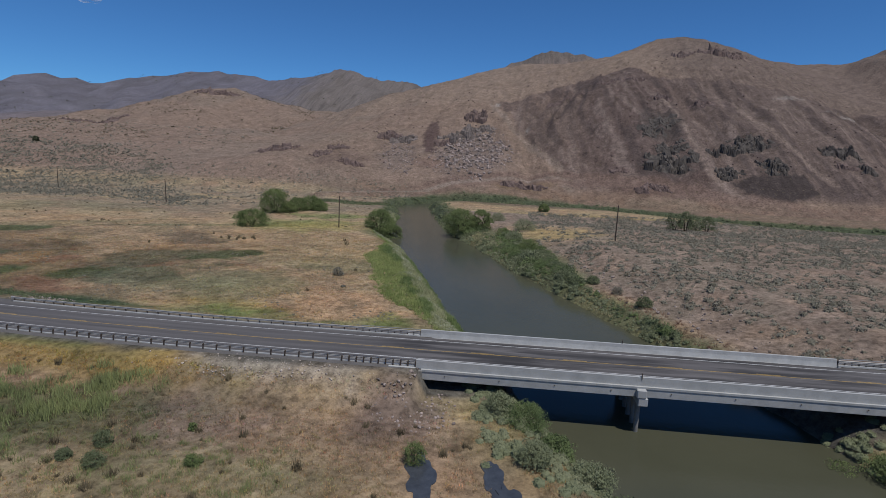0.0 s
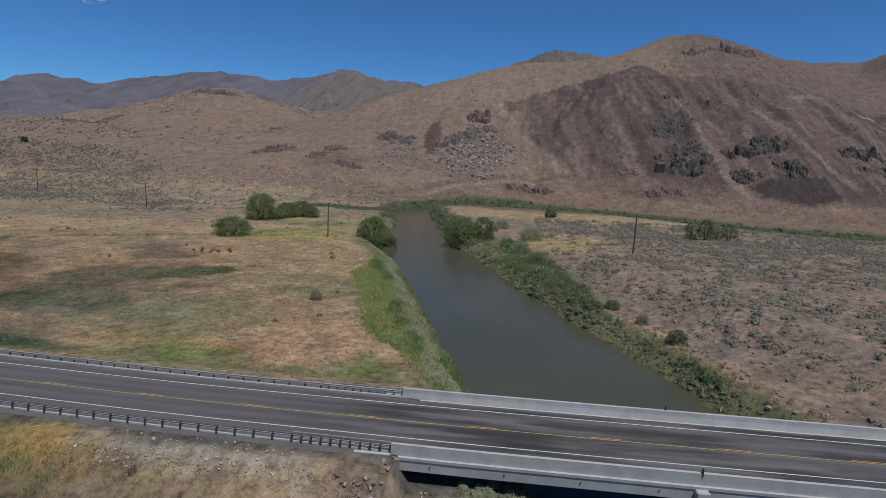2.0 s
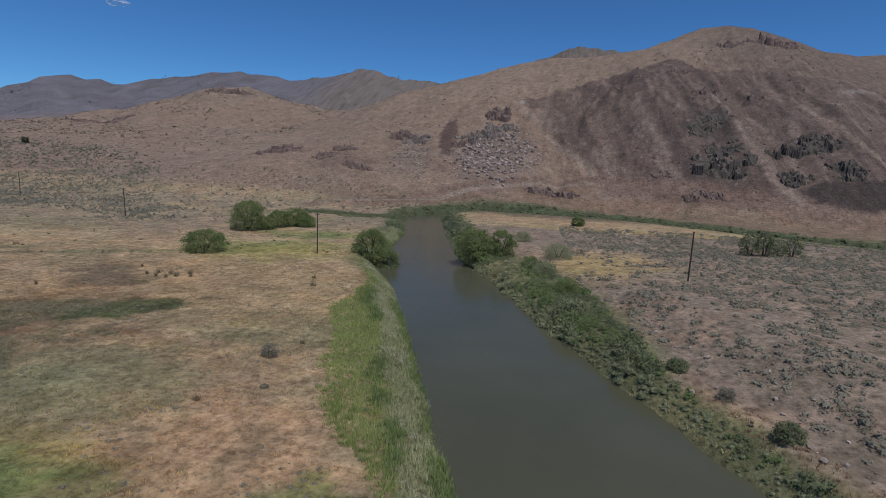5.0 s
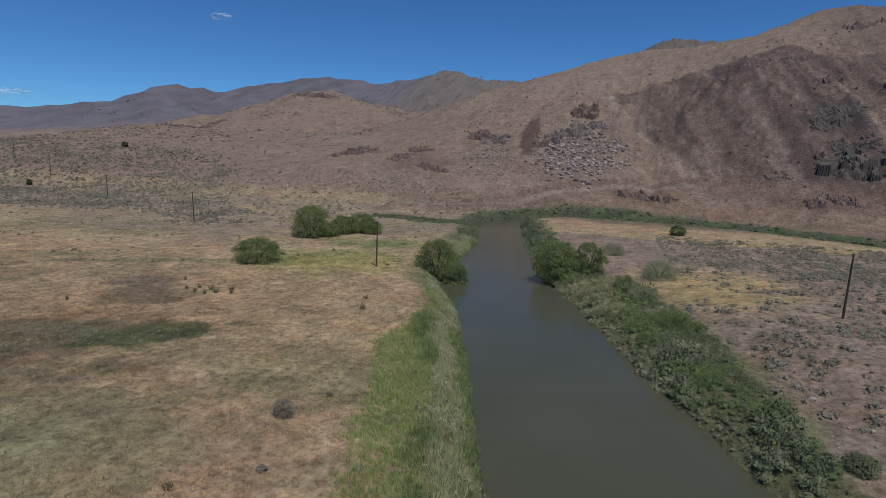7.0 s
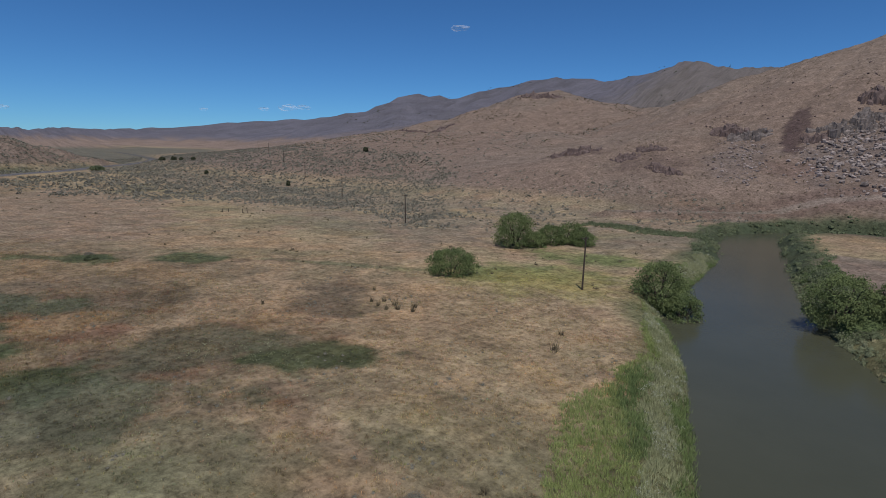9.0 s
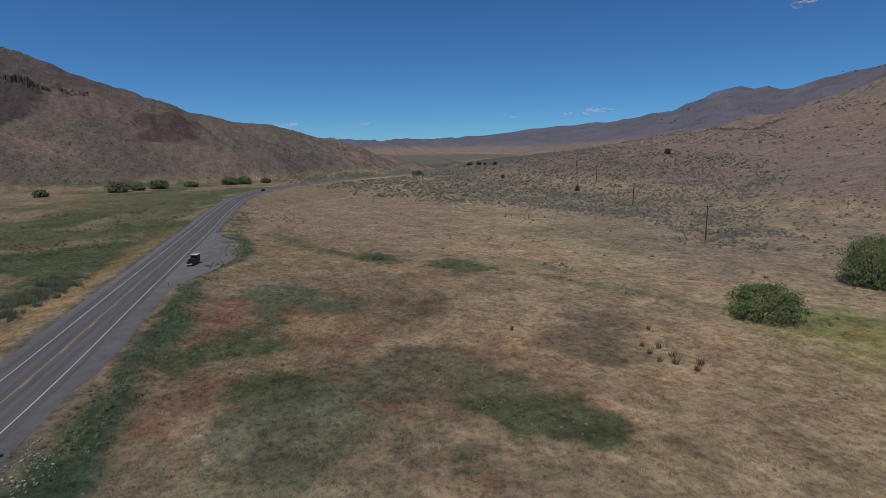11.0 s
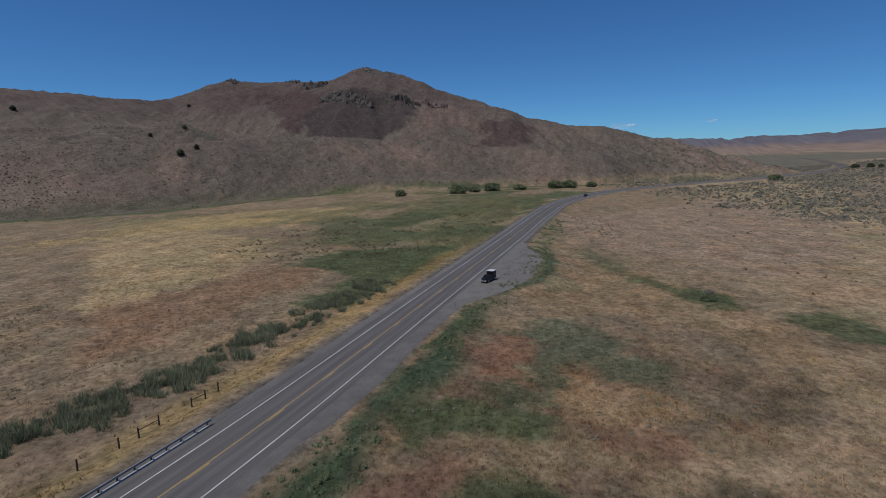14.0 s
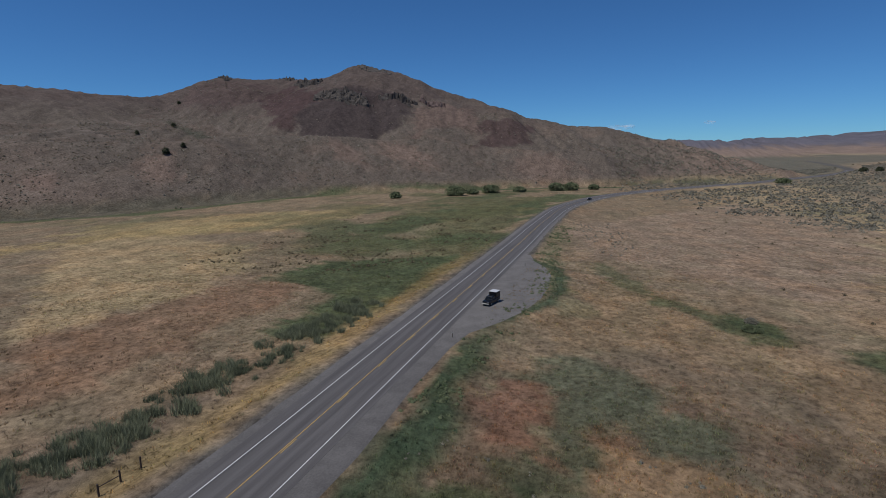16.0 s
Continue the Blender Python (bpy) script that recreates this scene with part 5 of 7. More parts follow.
# ---- crags on the hills ----
def outcrop(x, y, wide, tall, deep, material, label, turn=0.0, seed=0, columns=False):
    """A broken crag standing out of the slope: one craggy surface of cracked blocks of many sizes with slanting tops, inside a ragged outline."""
    g = np.random.default_rng(940 + seed)
    a = radians(turn)
    size = np.concatenate([np.full(40, 0.17), np.full(90, 0.10), np.full(110, 0.06)]) * (wide * deep) ** 0.5
    n = len(size)
    size = np.clip(size * g.uniform(0.7, 1.35, n), 0.9, None)
    bu, bv = g.uniform(-0.55, 0.55, n), g.uniform(-0.55, 0.55, n)
    r = np.hypot(2 * bu, 2 * bv) + 0.65 * fbm(bu * 4.2 + seed, bv * 4.2, 3, 600 + seed)
    keep = r < 1.0
    bu, bv, r, size = bu[keep] * wide, bv[keep] * deep, r[keep], size[keep]
    n = len(bu)
    crest = 0.70 + 0.60 * fbm(bu / (0.2 * wide) + 3 * seed, 0 * bu, 3, 640 + seed)
    high = tall * np.clip(crest, 0.2, 1.1) * g.uniform(0.40, 1.0, n) * (0.35 + 0.65 * smooth(1.0, 0.4, r)) * (1 - 0.45 * smooth(0.0, 0.5, bv / deep))
    spin = g.uniform(0, 3.1416, n)
    half_u, half_v = size * (0.40 if columns else 0.6) * g.uniform(0.6, 1.2, n), size * 0.6 * g.uniform(0.6, 1.2, n)
    tilt = min(1.0, 1.6 * tall / (0.17 * (wide * deep) ** 0.5)) ** 1.5
    tip_u, tip_v = tilt * g.normal(0, 0.55, n), tilt * g.normal(0.2, 0.5, n)
    step = max(0.42, wide / 84)
    us, vs = np.arange(-0.72 * wide, 0.72 * wide, step), np.arange(-0.76 * deep, 0.76 * deep, step)
    U, V = np.meshgrid(us, vs)
    u = U.ravel() + step * g.uniform(-0.35, 0.35, U.size)
    v = V.ravel() + step * g.uniform(-0.35, 0.35, V.size)
    lift = np.full(len(u), -0.9)
    for k in range(n):
        du, dv = u - bu[k], v - bv[k]
        p, q = du * math.cos(spin[k]) + dv * math.sin(spin[k]), dv * math.cos(spin[k]) - du * math.sin(spin[k])
        inside = (np.abs(p) < half_u[k]) & (np.abs(q) < half_v[k])
        lift = np.where(inside, np.maximum(lift, np.maximum(high[k] + tip_u[k] * p + tip_v[k] * q, 0.15)), lift)
    px, py = x + u * math.cos(a) - v * math.sin(a), y + u * math.sin(a) + v * math.cos(a)
    z = ground(px, py) + lift
    nu, nv = len(us), len(vs)
    ids = np.arange(nu * nv).reshape(nv, nu)
    f = np.stack([ids[:-1, :-1], ids[:-1, 1:], ids[1:, 1:], ids[1:, :-1]], -1).reshape(-1, 4)
    f = f[(lift[f] > 0).any(1)]
    ob = new("rock_outcrop", mesh_np("rock_outcrop", np.stack([px, py, z], 1), f, material))
    return tagged(ob, label, "rock outcrop", "rock outcrops on the hills")


DARKC, GREYC, REDC = "dark columnar basalt outcrop on the steep hillside", "grey jointed rock outcrop above fallen boulders", "reddish broken rock outcrop on the hillside"
CRAGS = [
    (117, 428, 33, 8, 20, M_BASALT, DARKC, 22, True), (121, 448, 22, 4, 8, M_BASALT, DARKC, 5, False), (112, 473, 18, 2.5, 12, M_BASALT, DARKC, 10, False), (125, 489, 20, 2.2, 14, M_BASALT, DARKC, 10, False), (172, 445, 44, 5.5, 10, M_BASALT, DARKC, 12, True), (179, 455, 22, 4, 10, M_BASALT, DARKC, 10, True), (154, 413, 16, 6, 12, M_BASALT, DARKC, 25, True), (187, 420, 18, 8, 13, M_BASALT, DARKC, -4, True),
    (247, 451, 26, 5, 8, M_BASALT, DARKC, 0, True), (256, 433, 9, 6, 6, M_BASALT, DARKC, 0, False), (243, 435, 15, 3, 6, M_REDROCK, REDC, 0, False), (129, 537, 18, 6, 8, M_REDROCK, REDC, 0, False), (165, 522, 20, 3, 7, M_REDROCK, REDC, 0, False),
]
LEDGES = [
    (58, 564, 11, 4, 6, M_REDROCK, REDC, 15, False), (39, 570, 24, 3, 6, M_REDROCK, REDC, 15, False), (88, 574, 24, 2.6, 6, M_REDROCK, REDC, 15, False), (112, 575, 19, 2.6, 6, M_REDROCK, REDC, 10, False), (79, 421, 11, 4, 6, M_REDROCK, REDC, 10, False), (89, 389, 8, 4, 5, M_REDROCK, REDC, 0, False), (101, 394, 15, 4, 6, M_REDROCK, REDC, 0, False),
    (204, 644, 72, 7, 9, M_REDROCK, "reddish caprock rim below the summit", 14, True), (236, 660, 16, 5, 8, M_REDROCK, REDC, 20, False), (8, 394, 30, 3, 7, M_REDROCK, REDC, -10, False),
]
SPUR_CRAGS = [
    (-99, 482, 20, 8, 14, M_GREYROCK, "grey jointed crag above a scree slope", 8, True), (-112, 491, 18, 7, 11, M_REDROCK, "dark red crag above grey scree", -20, False), (-39, 540, 19, 13, 16, M_REDROCK, "tall dark red rock pinnacle on the hillside", 0, False), (-46, 486, 26, 7, 15, M_GREYROCK, GREYC, 42, True), (-61, 468, 14, 5, 9, M_REDROCK, REDC, 35, False), (-31, 506, 24, 5, 11, M_GREYROCK, GREYC, 6, False),
    (-189, 421, 28, 3.5, 12, M_REDROCK, REDC, 25, False), (-142, 435, 15, 3, 8, M_REDROCK, REDC, 20, False), (-122, 402, 18, 3, 7, M_REDROCK, REDC, -10, False), (-152, 420, 14, 2.5, 8, M_REDROCK, REDC, 0, False),
]
FAR_CRAGS = [
        (-470, 828, 62, 5, 20, M_REDROCK, REDC, 25, False), (-517, 648, 44, 3, 16, M_REDROCK, REDC, 35, False), (-540, 620, 26, 3, 10, M_REDROCK, REDC, 30, False),
        (-772, -190, 62, 2.6, 26, M_BASALT, "dark basalt caprock on the summit", 85, True), (-746, -280, 40, 7, 14, M_BASALT, DARKC, 80, True), (-664, -202, 44, 9, 14, M_BASALT, DARKC, 75, False), (-667, -176, 36, 9, 14, M_BASALT, DARKC, 75, False),
        (-688, -128, 38, 10, 12, M_BASALT, DARKC, 80, True), (-697, -86, 30, 7, 10, M_REDROCK, REDC, 85, False), (-782, -330, 30, 4, 10, M_BASALT, DARKC, 80, False), (-735, -400, 22, 4, 10, M_BASALT, DARKC, 70, False)]
for k, (x, y, wide, tall, deep, mat, label, turn, col) in enumerate(CRAGS + LEDGES + SPUR_CRAGS + FAR_CRAGS, 1):
    outcrop(x, y, wide * 1.1, 0.72 * tall, deep * 1.35, mat, label, turn, k, col)


def scatter_in(n, x0, x1, y0, y1, keep, seed):
    """n tries at random places; keep(x, y) gives each its chance."""
    g = np.random.default_rng(seed)
    x, y = g.uniform(x0, x1, n), g.uniform(y0, y1, n)
    m = g.random(n) < keep(x, y)
    return np.stack([x[m], y[m]], 1), g


def clustered(x, y, scale, seed, lo, hi):
    return smooth(lo, hi, fbm(x / scale, y / scale, 3, seed))


def rock_field(name, places, sizes, material, label):
    z = ground(places[:, 0], places[:, 1])
    g = np.random.default_rng(len(places))
    specs = [(p[0], p[1], h + 0.12 * s, s * g.uniform(0.7, 1.3), s * g.uniform(0.7, 1.3), s * g.uniform(0.6, 1.1), g.uniform(0, 360), g.uniform(-25, 25)) for p, h, s in zip(places, z, sizes)]
    v, f = rock_pile(specs)
    return tagged(new(name, mesh_np(name, v, f, material)), label, "stones", kind="stuff")


pts, g = scatter_in(9000, -80, 14, 394, 535, lambda x, y: np.clip(1.15 - ((x + 35 - 0.1 * (y - 440)) / 33) ** 2 - ((y - 446) / 52) ** 2, 0, 1) * (0.35 + 0.65 * clustered(x, y, 9, 78, -0.4, 0.3)), 3)
rock_field("talus", pts, 0.6 + 3.0 * g.random(len(pts)) ** 3, M_TALUS, "grey fallen boulders below the crags")
pts, g = scatter_in(2600, -125, -65, 388, 482, lambda x, y: np.clip(1.1 - ((x + 92 + 0.25 * (y - 435)) / 19) ** 2 - ((y - 436) / 44) ** 2, 0, 1) * (0.3 + 0.7 * clustered(x, y, 8, 79, -0.4, 0.3)), 4)
rock_field("talus", pts, 0.4 + 1.7 * g.random(len(pts)) ** 3, M_TALUS, "grey scree below the red crag")
pts, g = scatter_in(2600, -150, 330, 415, 640, lambda x, y: 0.6 + 0 * x, 5)
rock_field("loose_rocks", pts, 0.4 + 1.8 * g.random(len(pts)) ** 4, M_REDROCK, "scattered reddish stones on the hillside")
pts, g = scatter_in(1700, -46, -10, 55, 63, lambda x, y: np.clip(1.2 - ((x + 29) / 13) ** 2 - ((y - 59.8) / 2.2) ** 2, 0, 1) + 0.04, 6)
rock_field("riprap", pts, 0.08 + 0.26 * g.random(len(pts)) ** 3, M_PALEROCK, "pale broken stones on the road bank")
pts, g = scatter_in(700, -84, -70, 77.5, 84, lambda x, y: np.clip(1.2 - ((x + 78) / 6) ** 2 - ((y - 80.2) / 2.6) ** 2, 0, 1), 7)
rock_field("riprap", pts, 0.10 + 0.28 * g.random(len(pts)) ** 3, M_TALUS, "grey stones beside the guardrail end")
pts, g = scatter_in(700, 18, 60, 85, 150, lambda x, y: np.clip(1.2 - np.abs(along(RIVER, x, y)[0] - 26) / 8, 0, 1), 8)
rock_field("bank_rocks", pts, 0.2 + 0.8 * g.random(len(pts)) ** 3, M_TALUS, "grey stones along the terrace edge")
pts, g = scatter_in(500, -16, -3, 48, 64, lambda x, y: np.clip(1.2 - ((x + 9) / 5) ** 2 - ((y - 57) / 6) ** 2, 0, 1), 9)
rock_field("riprap", pts, 0.15 + 0.45 * g.random(len(pts)) ** 2, M_TALUS, "dark grey stones below the abutment")

# ---- trees ----
def broad_tree(name, x, y, wide, tall, label, material, seed, cards=4200, low=0.12, group="trees by the river", leaf=0.20, shoots=False):
    """Several leaning stems with limbs, and a lumpy crown of leaf cards gathered in clumps."""
    g = np.random.default_rng(seed)
    top = tagged(new(name), label, "tree" if tall > 4.5 else "bush", group)
    z0 = height(x, y)
    bm = bmesh.new()
    stems = 5 if wide > 8 else 3
    for i in range(stems):
        a = 6.283 * i / stems + g.uniform(-0.4, 0.4)
        base = Vector((0.35 * math.cos(a), 0.35 * math.sin(a), -0.4))
        mid = Vector((wide * 0.14 * math.cos(a), wide * 0.14 * math.sin(a), tall * 0.38))
        end = Vector((wide * 0.30 * math.cos(a), wide * 0.30 * math.sin(a), tall * g.uniform(0.6, 0.8)))
        r = 0.022 * tall
        tube(bm, base, mid, r, r * 0.65, 8)
        tube(bm, mid, end, r * 0.65, r * 0.2, 7)
        for j in range(3):
            p = mid.lerp(end, g.uniform(0.1, 0.8))
            b = a + g.uniform(-1.2, 1.2)
            q = p + Vector((math.cos(b), math.sin(b), g.uniform(0.1, 0.9))) * wide * 0.14
            tube(bm, p, q, r * 0.35, r * 0.1, 6)
    part("trunk", bm, M_BARK, top)
    clumps = int(60 + wide * (15.0 if tall > 9 else 8.0))
    quads = []
    per = max(10, cards // clumps)
    for i in range(clumps):
        h = g.random() ** 1.05
        reach = math.sqrt(max(0.0, 1 - (1.05 * (h - 0.30) / 0.75) ** 2)) if h > 0.30 else 0.80 + 0.67 * h
        b = g.uniform(0, 6.283)
        r = reach * g.uniform(0.55, 0.92) * wide / 2
        s = g.uniform(0.07, 0.15) * wide if tall > 4.5 else g.uniform(0.12, 0.24) * wide
        hz = min(s * 0.9, 0.26 * tall)
        c = np.array([r * math.cos(b), r * math.sin(b), tall * (low + (0.84 - low) * h)])
        q = leaf_cards(per, (s, s, hz), leaf * g.uniform(0.8, 1.3), int(g.integers(1 << 30)), 0.3, 0.5, 1.0, shoots)
        q[:, 2] = q[:, 2] * 1.3 - hz * 0.35
        quads.append(q + c)
    v = np.concatenate(quads)
    v[:, 2] = np.maximum(v[:, 2], 0.05)
    crown = new("crown", mesh_np("crown", v, np.arange(len(v)).reshape(-1, 4), material))
    crown.parent = top
    top.matrix_basis = pose(x, y, z0, 0, 0, g.uniform(0, 360))
    return top


W = "green willow with a dense rounded crown on the river bank"
for i, (x, y, wide, tall, label) in enumerate((
        (-104, 229, 14.5, 11.5, W), (-98, 241, 11, 6.5, W), (-94, 247, 12, 7.5, W), (-99, 233, 9, 5.0, "low spreading green willow beside a taller one"), (-90, 246, 10, 5.0, "low spreading green willow beside a taller one"), (-94, 187, 13.5, 6.4, "low dome-shaped green willow bush in dry grass"),
        (-50, 205, 13, 10.5, "dark green willow leaning over the river"), (-44, 202, 9, 8.0, "dark green willow leaning over the river"), (-19, 214, 14, 11.0, "dark green willow at the water's edge"), (-11, 214, 10, 9.0, "dark green willow at the water's edge"),
        (19, 308, 6.5, 5.0, "small dark green willow in the sage flat"))):
    broad_tree("willow", x, y, wide, tall, label, M_WILLOW, 20 + i, int(4000 + (760 if tall > 9 else 420) * wide), 0.0, "trees by the river", 0.145)
for i, (x, y, wide, tall) in enumerate(((72, 246, 8, 8.5), (77, 247, 7, 10), (82, 250, 8, 6.5), (88, 252, 7, 7.5))):
    broad_tree("willow", x, y, wide, tall, "thin grey-green willow beside the marsh", M_BANK, 50 + i, 1500, 0.1)
for i, (x, y, wide, tall) in enumerate(((-470, -2, 15, 10), (-484, 8, 8, 6), (-498, 20, 13, 9), (-510, 42, 9, 6), (-524, 70, 12, 9), (-530, 82, 12, 9), (-540, 100, 8, 5), (-440, -40, 8, 4.6), (-612, 262, 12, 7))):
    broad_tree("willow", x, y, 1.15 * wide, max(0.75 * tall, 4.6), "grey-green willow clump at the foot of the dark hill", M_BANK, 70 + i, 1300, 0.05, "trees at the hill's foot", 0.55)
for i, (x, y, wide, tall) in enumerate(((-418, -222, 8, 7), (-436, -221, 4.5, 5), (-421, 438, 7.5, 7), (-722, 365, 10, 6), (-477, 306, 4, 4.6), (-346, 303, 3.5, 4.6), (-705, 372, 9, 6), (-560, -340, 6, 5), (-640, -400, 6, 5), (-500, -330, 5, 5),
                                        (-470, -470, 7, 6), (-690, 375, 7, 5), (-650, 372, 7, 5), (-320, -470, 6, 6))):
    broad_tree("juniper", x, y, 0.75 * wide, 0.75 * tall, "dark rounded juniper tree on the sage slope", M_JUNIPER, 90 + i, 900, 0.03, "junipers", 0.45)

# dead stalks in the field
def weed(x, y, wide, tall, label, seed):
    v = blades(34, wide / 2, tall, seed, 0.05)
    ob = new("dead_weed", mesh_np("dead_weed", v, np.arange(len(v)).reshape(-1, 3), M_DRYBUSH))
    ob.matrix_basis = pose(x, y, height(x, y))
    return tagged(ob, label, "weed", "dead weeds in the field")


for i, (x, y, wide, tall) in enumerate(((-48.9, 159, 1.6, 1.8), (-39.8, 103, 0.8, 0.8), (-87.5, 159, 0.8, 1.3), (-84, 158.6, 0.9, 1.5), (-81.5, 157, 0.8, 1.4), (-83, 155.5, 0.7, 1.2), (-80, 160, 1.0, 1.4), (-86, 156, 0.6, 1.1), (-78.5, 158, 0.7, 1.2), (-89, 157, 0.6, 1.0),
                                        (-52, 166, 0.8, 1.0), (-102, 141, 0.5, 1.0), (-95, 163, 0.5, 1.0), (-36, 124, 0.6, 0.7))):
    weed(x, y, wide, tall, "dead brown weed stalks standing in dry grass", 500 + i)

# bushes that stand alone
for i, (x, y, wide, tall, mat, label) in enumerate((
        (-38.3, 118, 2.6, 2.0, M_SAGE, "grey-green sagebrush alone in dry grass"), (-34, 108.3, 1.0, 0.5, M_SAGE, "dry grey twiggy bush in the field"), 
        (3.4, 57, 5.0, 2.6, M_FRESH, "green willow bush on the river bank"), (0.5, 58.5, 3.6, 2.4, M_THICKET, "grey-green willow bush on the river bank"), (6.5, 52.5, 3.8, 2.2, M_FRESH, "green willow bush on the river bank"), (9.4, 48, 4.6, 2.4, M_THICKET, "grey-green willow bush on the river bank"), (12.5, 44.5, 4.6, 2.4, M_FRESH, "green willow bush on the river bank"),
        (4.0, 48, 3.6, 2.4, M_THICKET, "grey-green willow bush on the river bank"), (-7.3, 46.2, 2.2, 2.3, M_WILLOW, "dark green bush beside a muddy pool"), (38.5, 60, 5, 2.6, M_WILLOW, "dark green bushes on the far bank by the bridge"), (42.5, 58.5, 5, 2.4, M_WILLOW, "dark green bushes on the far bank by the bridge"), (46, 57, 4, 2, M_WILLOW, "dark green bushes on the far bank by the bridge"),
        (-30.6, 47.7, 0.9, 0.8, M_WILLOW, "small dark green bush on bare ground"), (-27, 42, 1.6, 1.0, M_WILLOW, "small dark green bush on bare ground"), (-37, 43.3, 1.8, 1.5, M_BANK, "olive shrub on reddish ground"), (-38.7, 40.5, 1.4, 1.0, M_BANK, "olive shrub on reddish ground"), (-35.3, 40, 2.0, 1.4, M_BANK, "olive shrub on reddish ground"),
        (28.5, 111, 3.4, 2.2, M_BANK, "grey-green shrub on the terrace edge"), (21.0, 130, 3.2, 2.0, M_BANK, "grey-green shrub on the terrace edge"), (25, 121, 2.6, 1.8, M_SAGE, "grey sagebrush on the terrace edge"),
        (6, 208, 9, 4.4, M_THICKET, "grey-green shrub thicket by the river"), (7, 172, 6.5, 3.4, M_WILLOW, "green shrub on the river bank"), (2, 190, 6, 3.2, M_THICKET, "grey-green shrub thicket by the river"), (-5, 240, 7, 4, M_THICKET, "grey-green shrub thicket by the river"), (-2, 200, 5, 3, M_WILLOW, "green shrub on the river bank"),
        (-168, 131, 3.4, 1.1, M_BANK, "grey-green shrub in a damp hollow"), (-173, 132, 2.4, 1.0, M_SAGE, "grey-green shrub in a damp hollow"))):
    broad_tree("bush", x, y, wide, tall, label, mat, 130 + i, int(1000 + 800 * wide), 0.0, "bushes", 0.055 if wide < 3 else 0.08)

# ---- sagebrush ----
def leaf_tris(n, spread, size, seed, shoots=False):
    """As leaf_cards, with pointed three-cornered leaves."""
    q = leaf_cards(n, spread, size, seed, 0.35, 0.5, 1.0, shoots).reshape(-1, 4, 3)
    return np.stack([q[:, 1], q[:, 3], q[:, 2]], 1).reshape(-1, 3)


def core(r, h, seed, sides=6):
    """A small knobbly dome of triangles that fills a bush's heart."""
    g = np.random.default_rng(seed)
    a = np.arange(sides) * 6.283 / sides
    low = np.stack([r * np.cos(a), r * np.sin(a), 0 * a - 0.05], 1) * g.uniform(0.85, 1.15, (sides, 1))
    mid = np.stack([0.8 * r * np.cos(a + 0.5), 0.8 * r * np.sin(a + 0.5), 0 * a + 0.62 * h], 1) * g.uniform(0.85, 1.2, (sides, 1))
    tip = np.array([0, 0, h])
    out = []
    for i in range(sides):
        j = (i + 1) % sides
        out += [low[i], low[j], mid[i], low[j], mid[j], mid[i], mid[i], mid[j], tip]
    return np.array(out)


SAGE_T = [np.concatenate([core(0.26, 0.24, 700 + i, 4), leaf_tris(21, (0.52, 0.52, 0.48), 0.17, 300 + i)]) for i in range(6)]
FLUFF_T = [np.concatenate([core(0.30, 0.26, 840 + i, 4), leaf_tris(40, (0.55, 0.55, 0.46), 0.12, 850 + i)]) for i in range(6)]
MID_T = [np.concatenate([core(0.28, 0.26, 860 + i, 4), leaf_tris(12, (0.52, 0.52, 0.48), 0.225, 870 + i)]) for i in range(6)]
FAR_T = [leaf_tris(8, (0.5, 0.5, 0.45), 0.42, 320 + i) for i in range(6)]
DOT_T = [leaf_tris(4, (0.5, 0.5, 0.5), 0.55, 330 + i) for i in range(6)]


def east_keep(x, y):
    shore = along(RIVER, x, y)
    away = shore[0] - shore[3]
    return (shore[2] < 0) * smooth(11, 17, away) * (0.25 + 0.75 * clustered(x, y, 9, 71, -0.3, 0.4)) * (1 - 0.9 * blob(x, y, 17, 198, 14, 18, 0, 0.5, 3)) * (along(ROAD, x, y)[0] > 9)


pts, g = scatter_in(19000, 10, 240, 80, 300, east_keep, 31)
strew("sagebrush", pts, 0.9 + 1.6 * g.random(len(pts)) ** 1.8, FLUFF_T, 3, M_SAGE, "grey sagebrush scattered over the gravel terrace")
pts, g = scatter_in(1200, 10, 200, 80, 300, lambda x, y: 0.6 * east_keep(x, y), 33)
strew("dry_brush", pts, 0.4 + 0.6 * g.random(len(pts)), SAGE_T, 3, M_DRYBUSH, "dry brown brush between the sagebrush")


def fan_keep(x, y):
    edge = 232 + 0.33 * (-150 - np.minimum(x, -150)) - 0.62 * np.clip(-240 - x, 0, 400)
    edge = edge - 48 * smooth(-190, -330, x)
    edge = np.where(x > -150, 235 + 1.2 * (x + 150), edge)
    k = smooth(-14, 18, y - edge + 10 * fbm(x / 22, y / 22, 3, 73)) * (0.3 + 0.7 * clustered(x, y, 14, 74, -0.5, 0.4))
    k = k * (1 - 0.86 * smooth(-15, 25, y - np.interp(x, [-900, -457, -381, -282, -199, -150], [560, 445, 436, 388, 295, 245]) + 14 * fbm(x / 30, y / 30, 3, 72)))
    return k * (along(RIVER, x, y)[0] > 16) * (along(ROAD, x, y)[0] > 14)


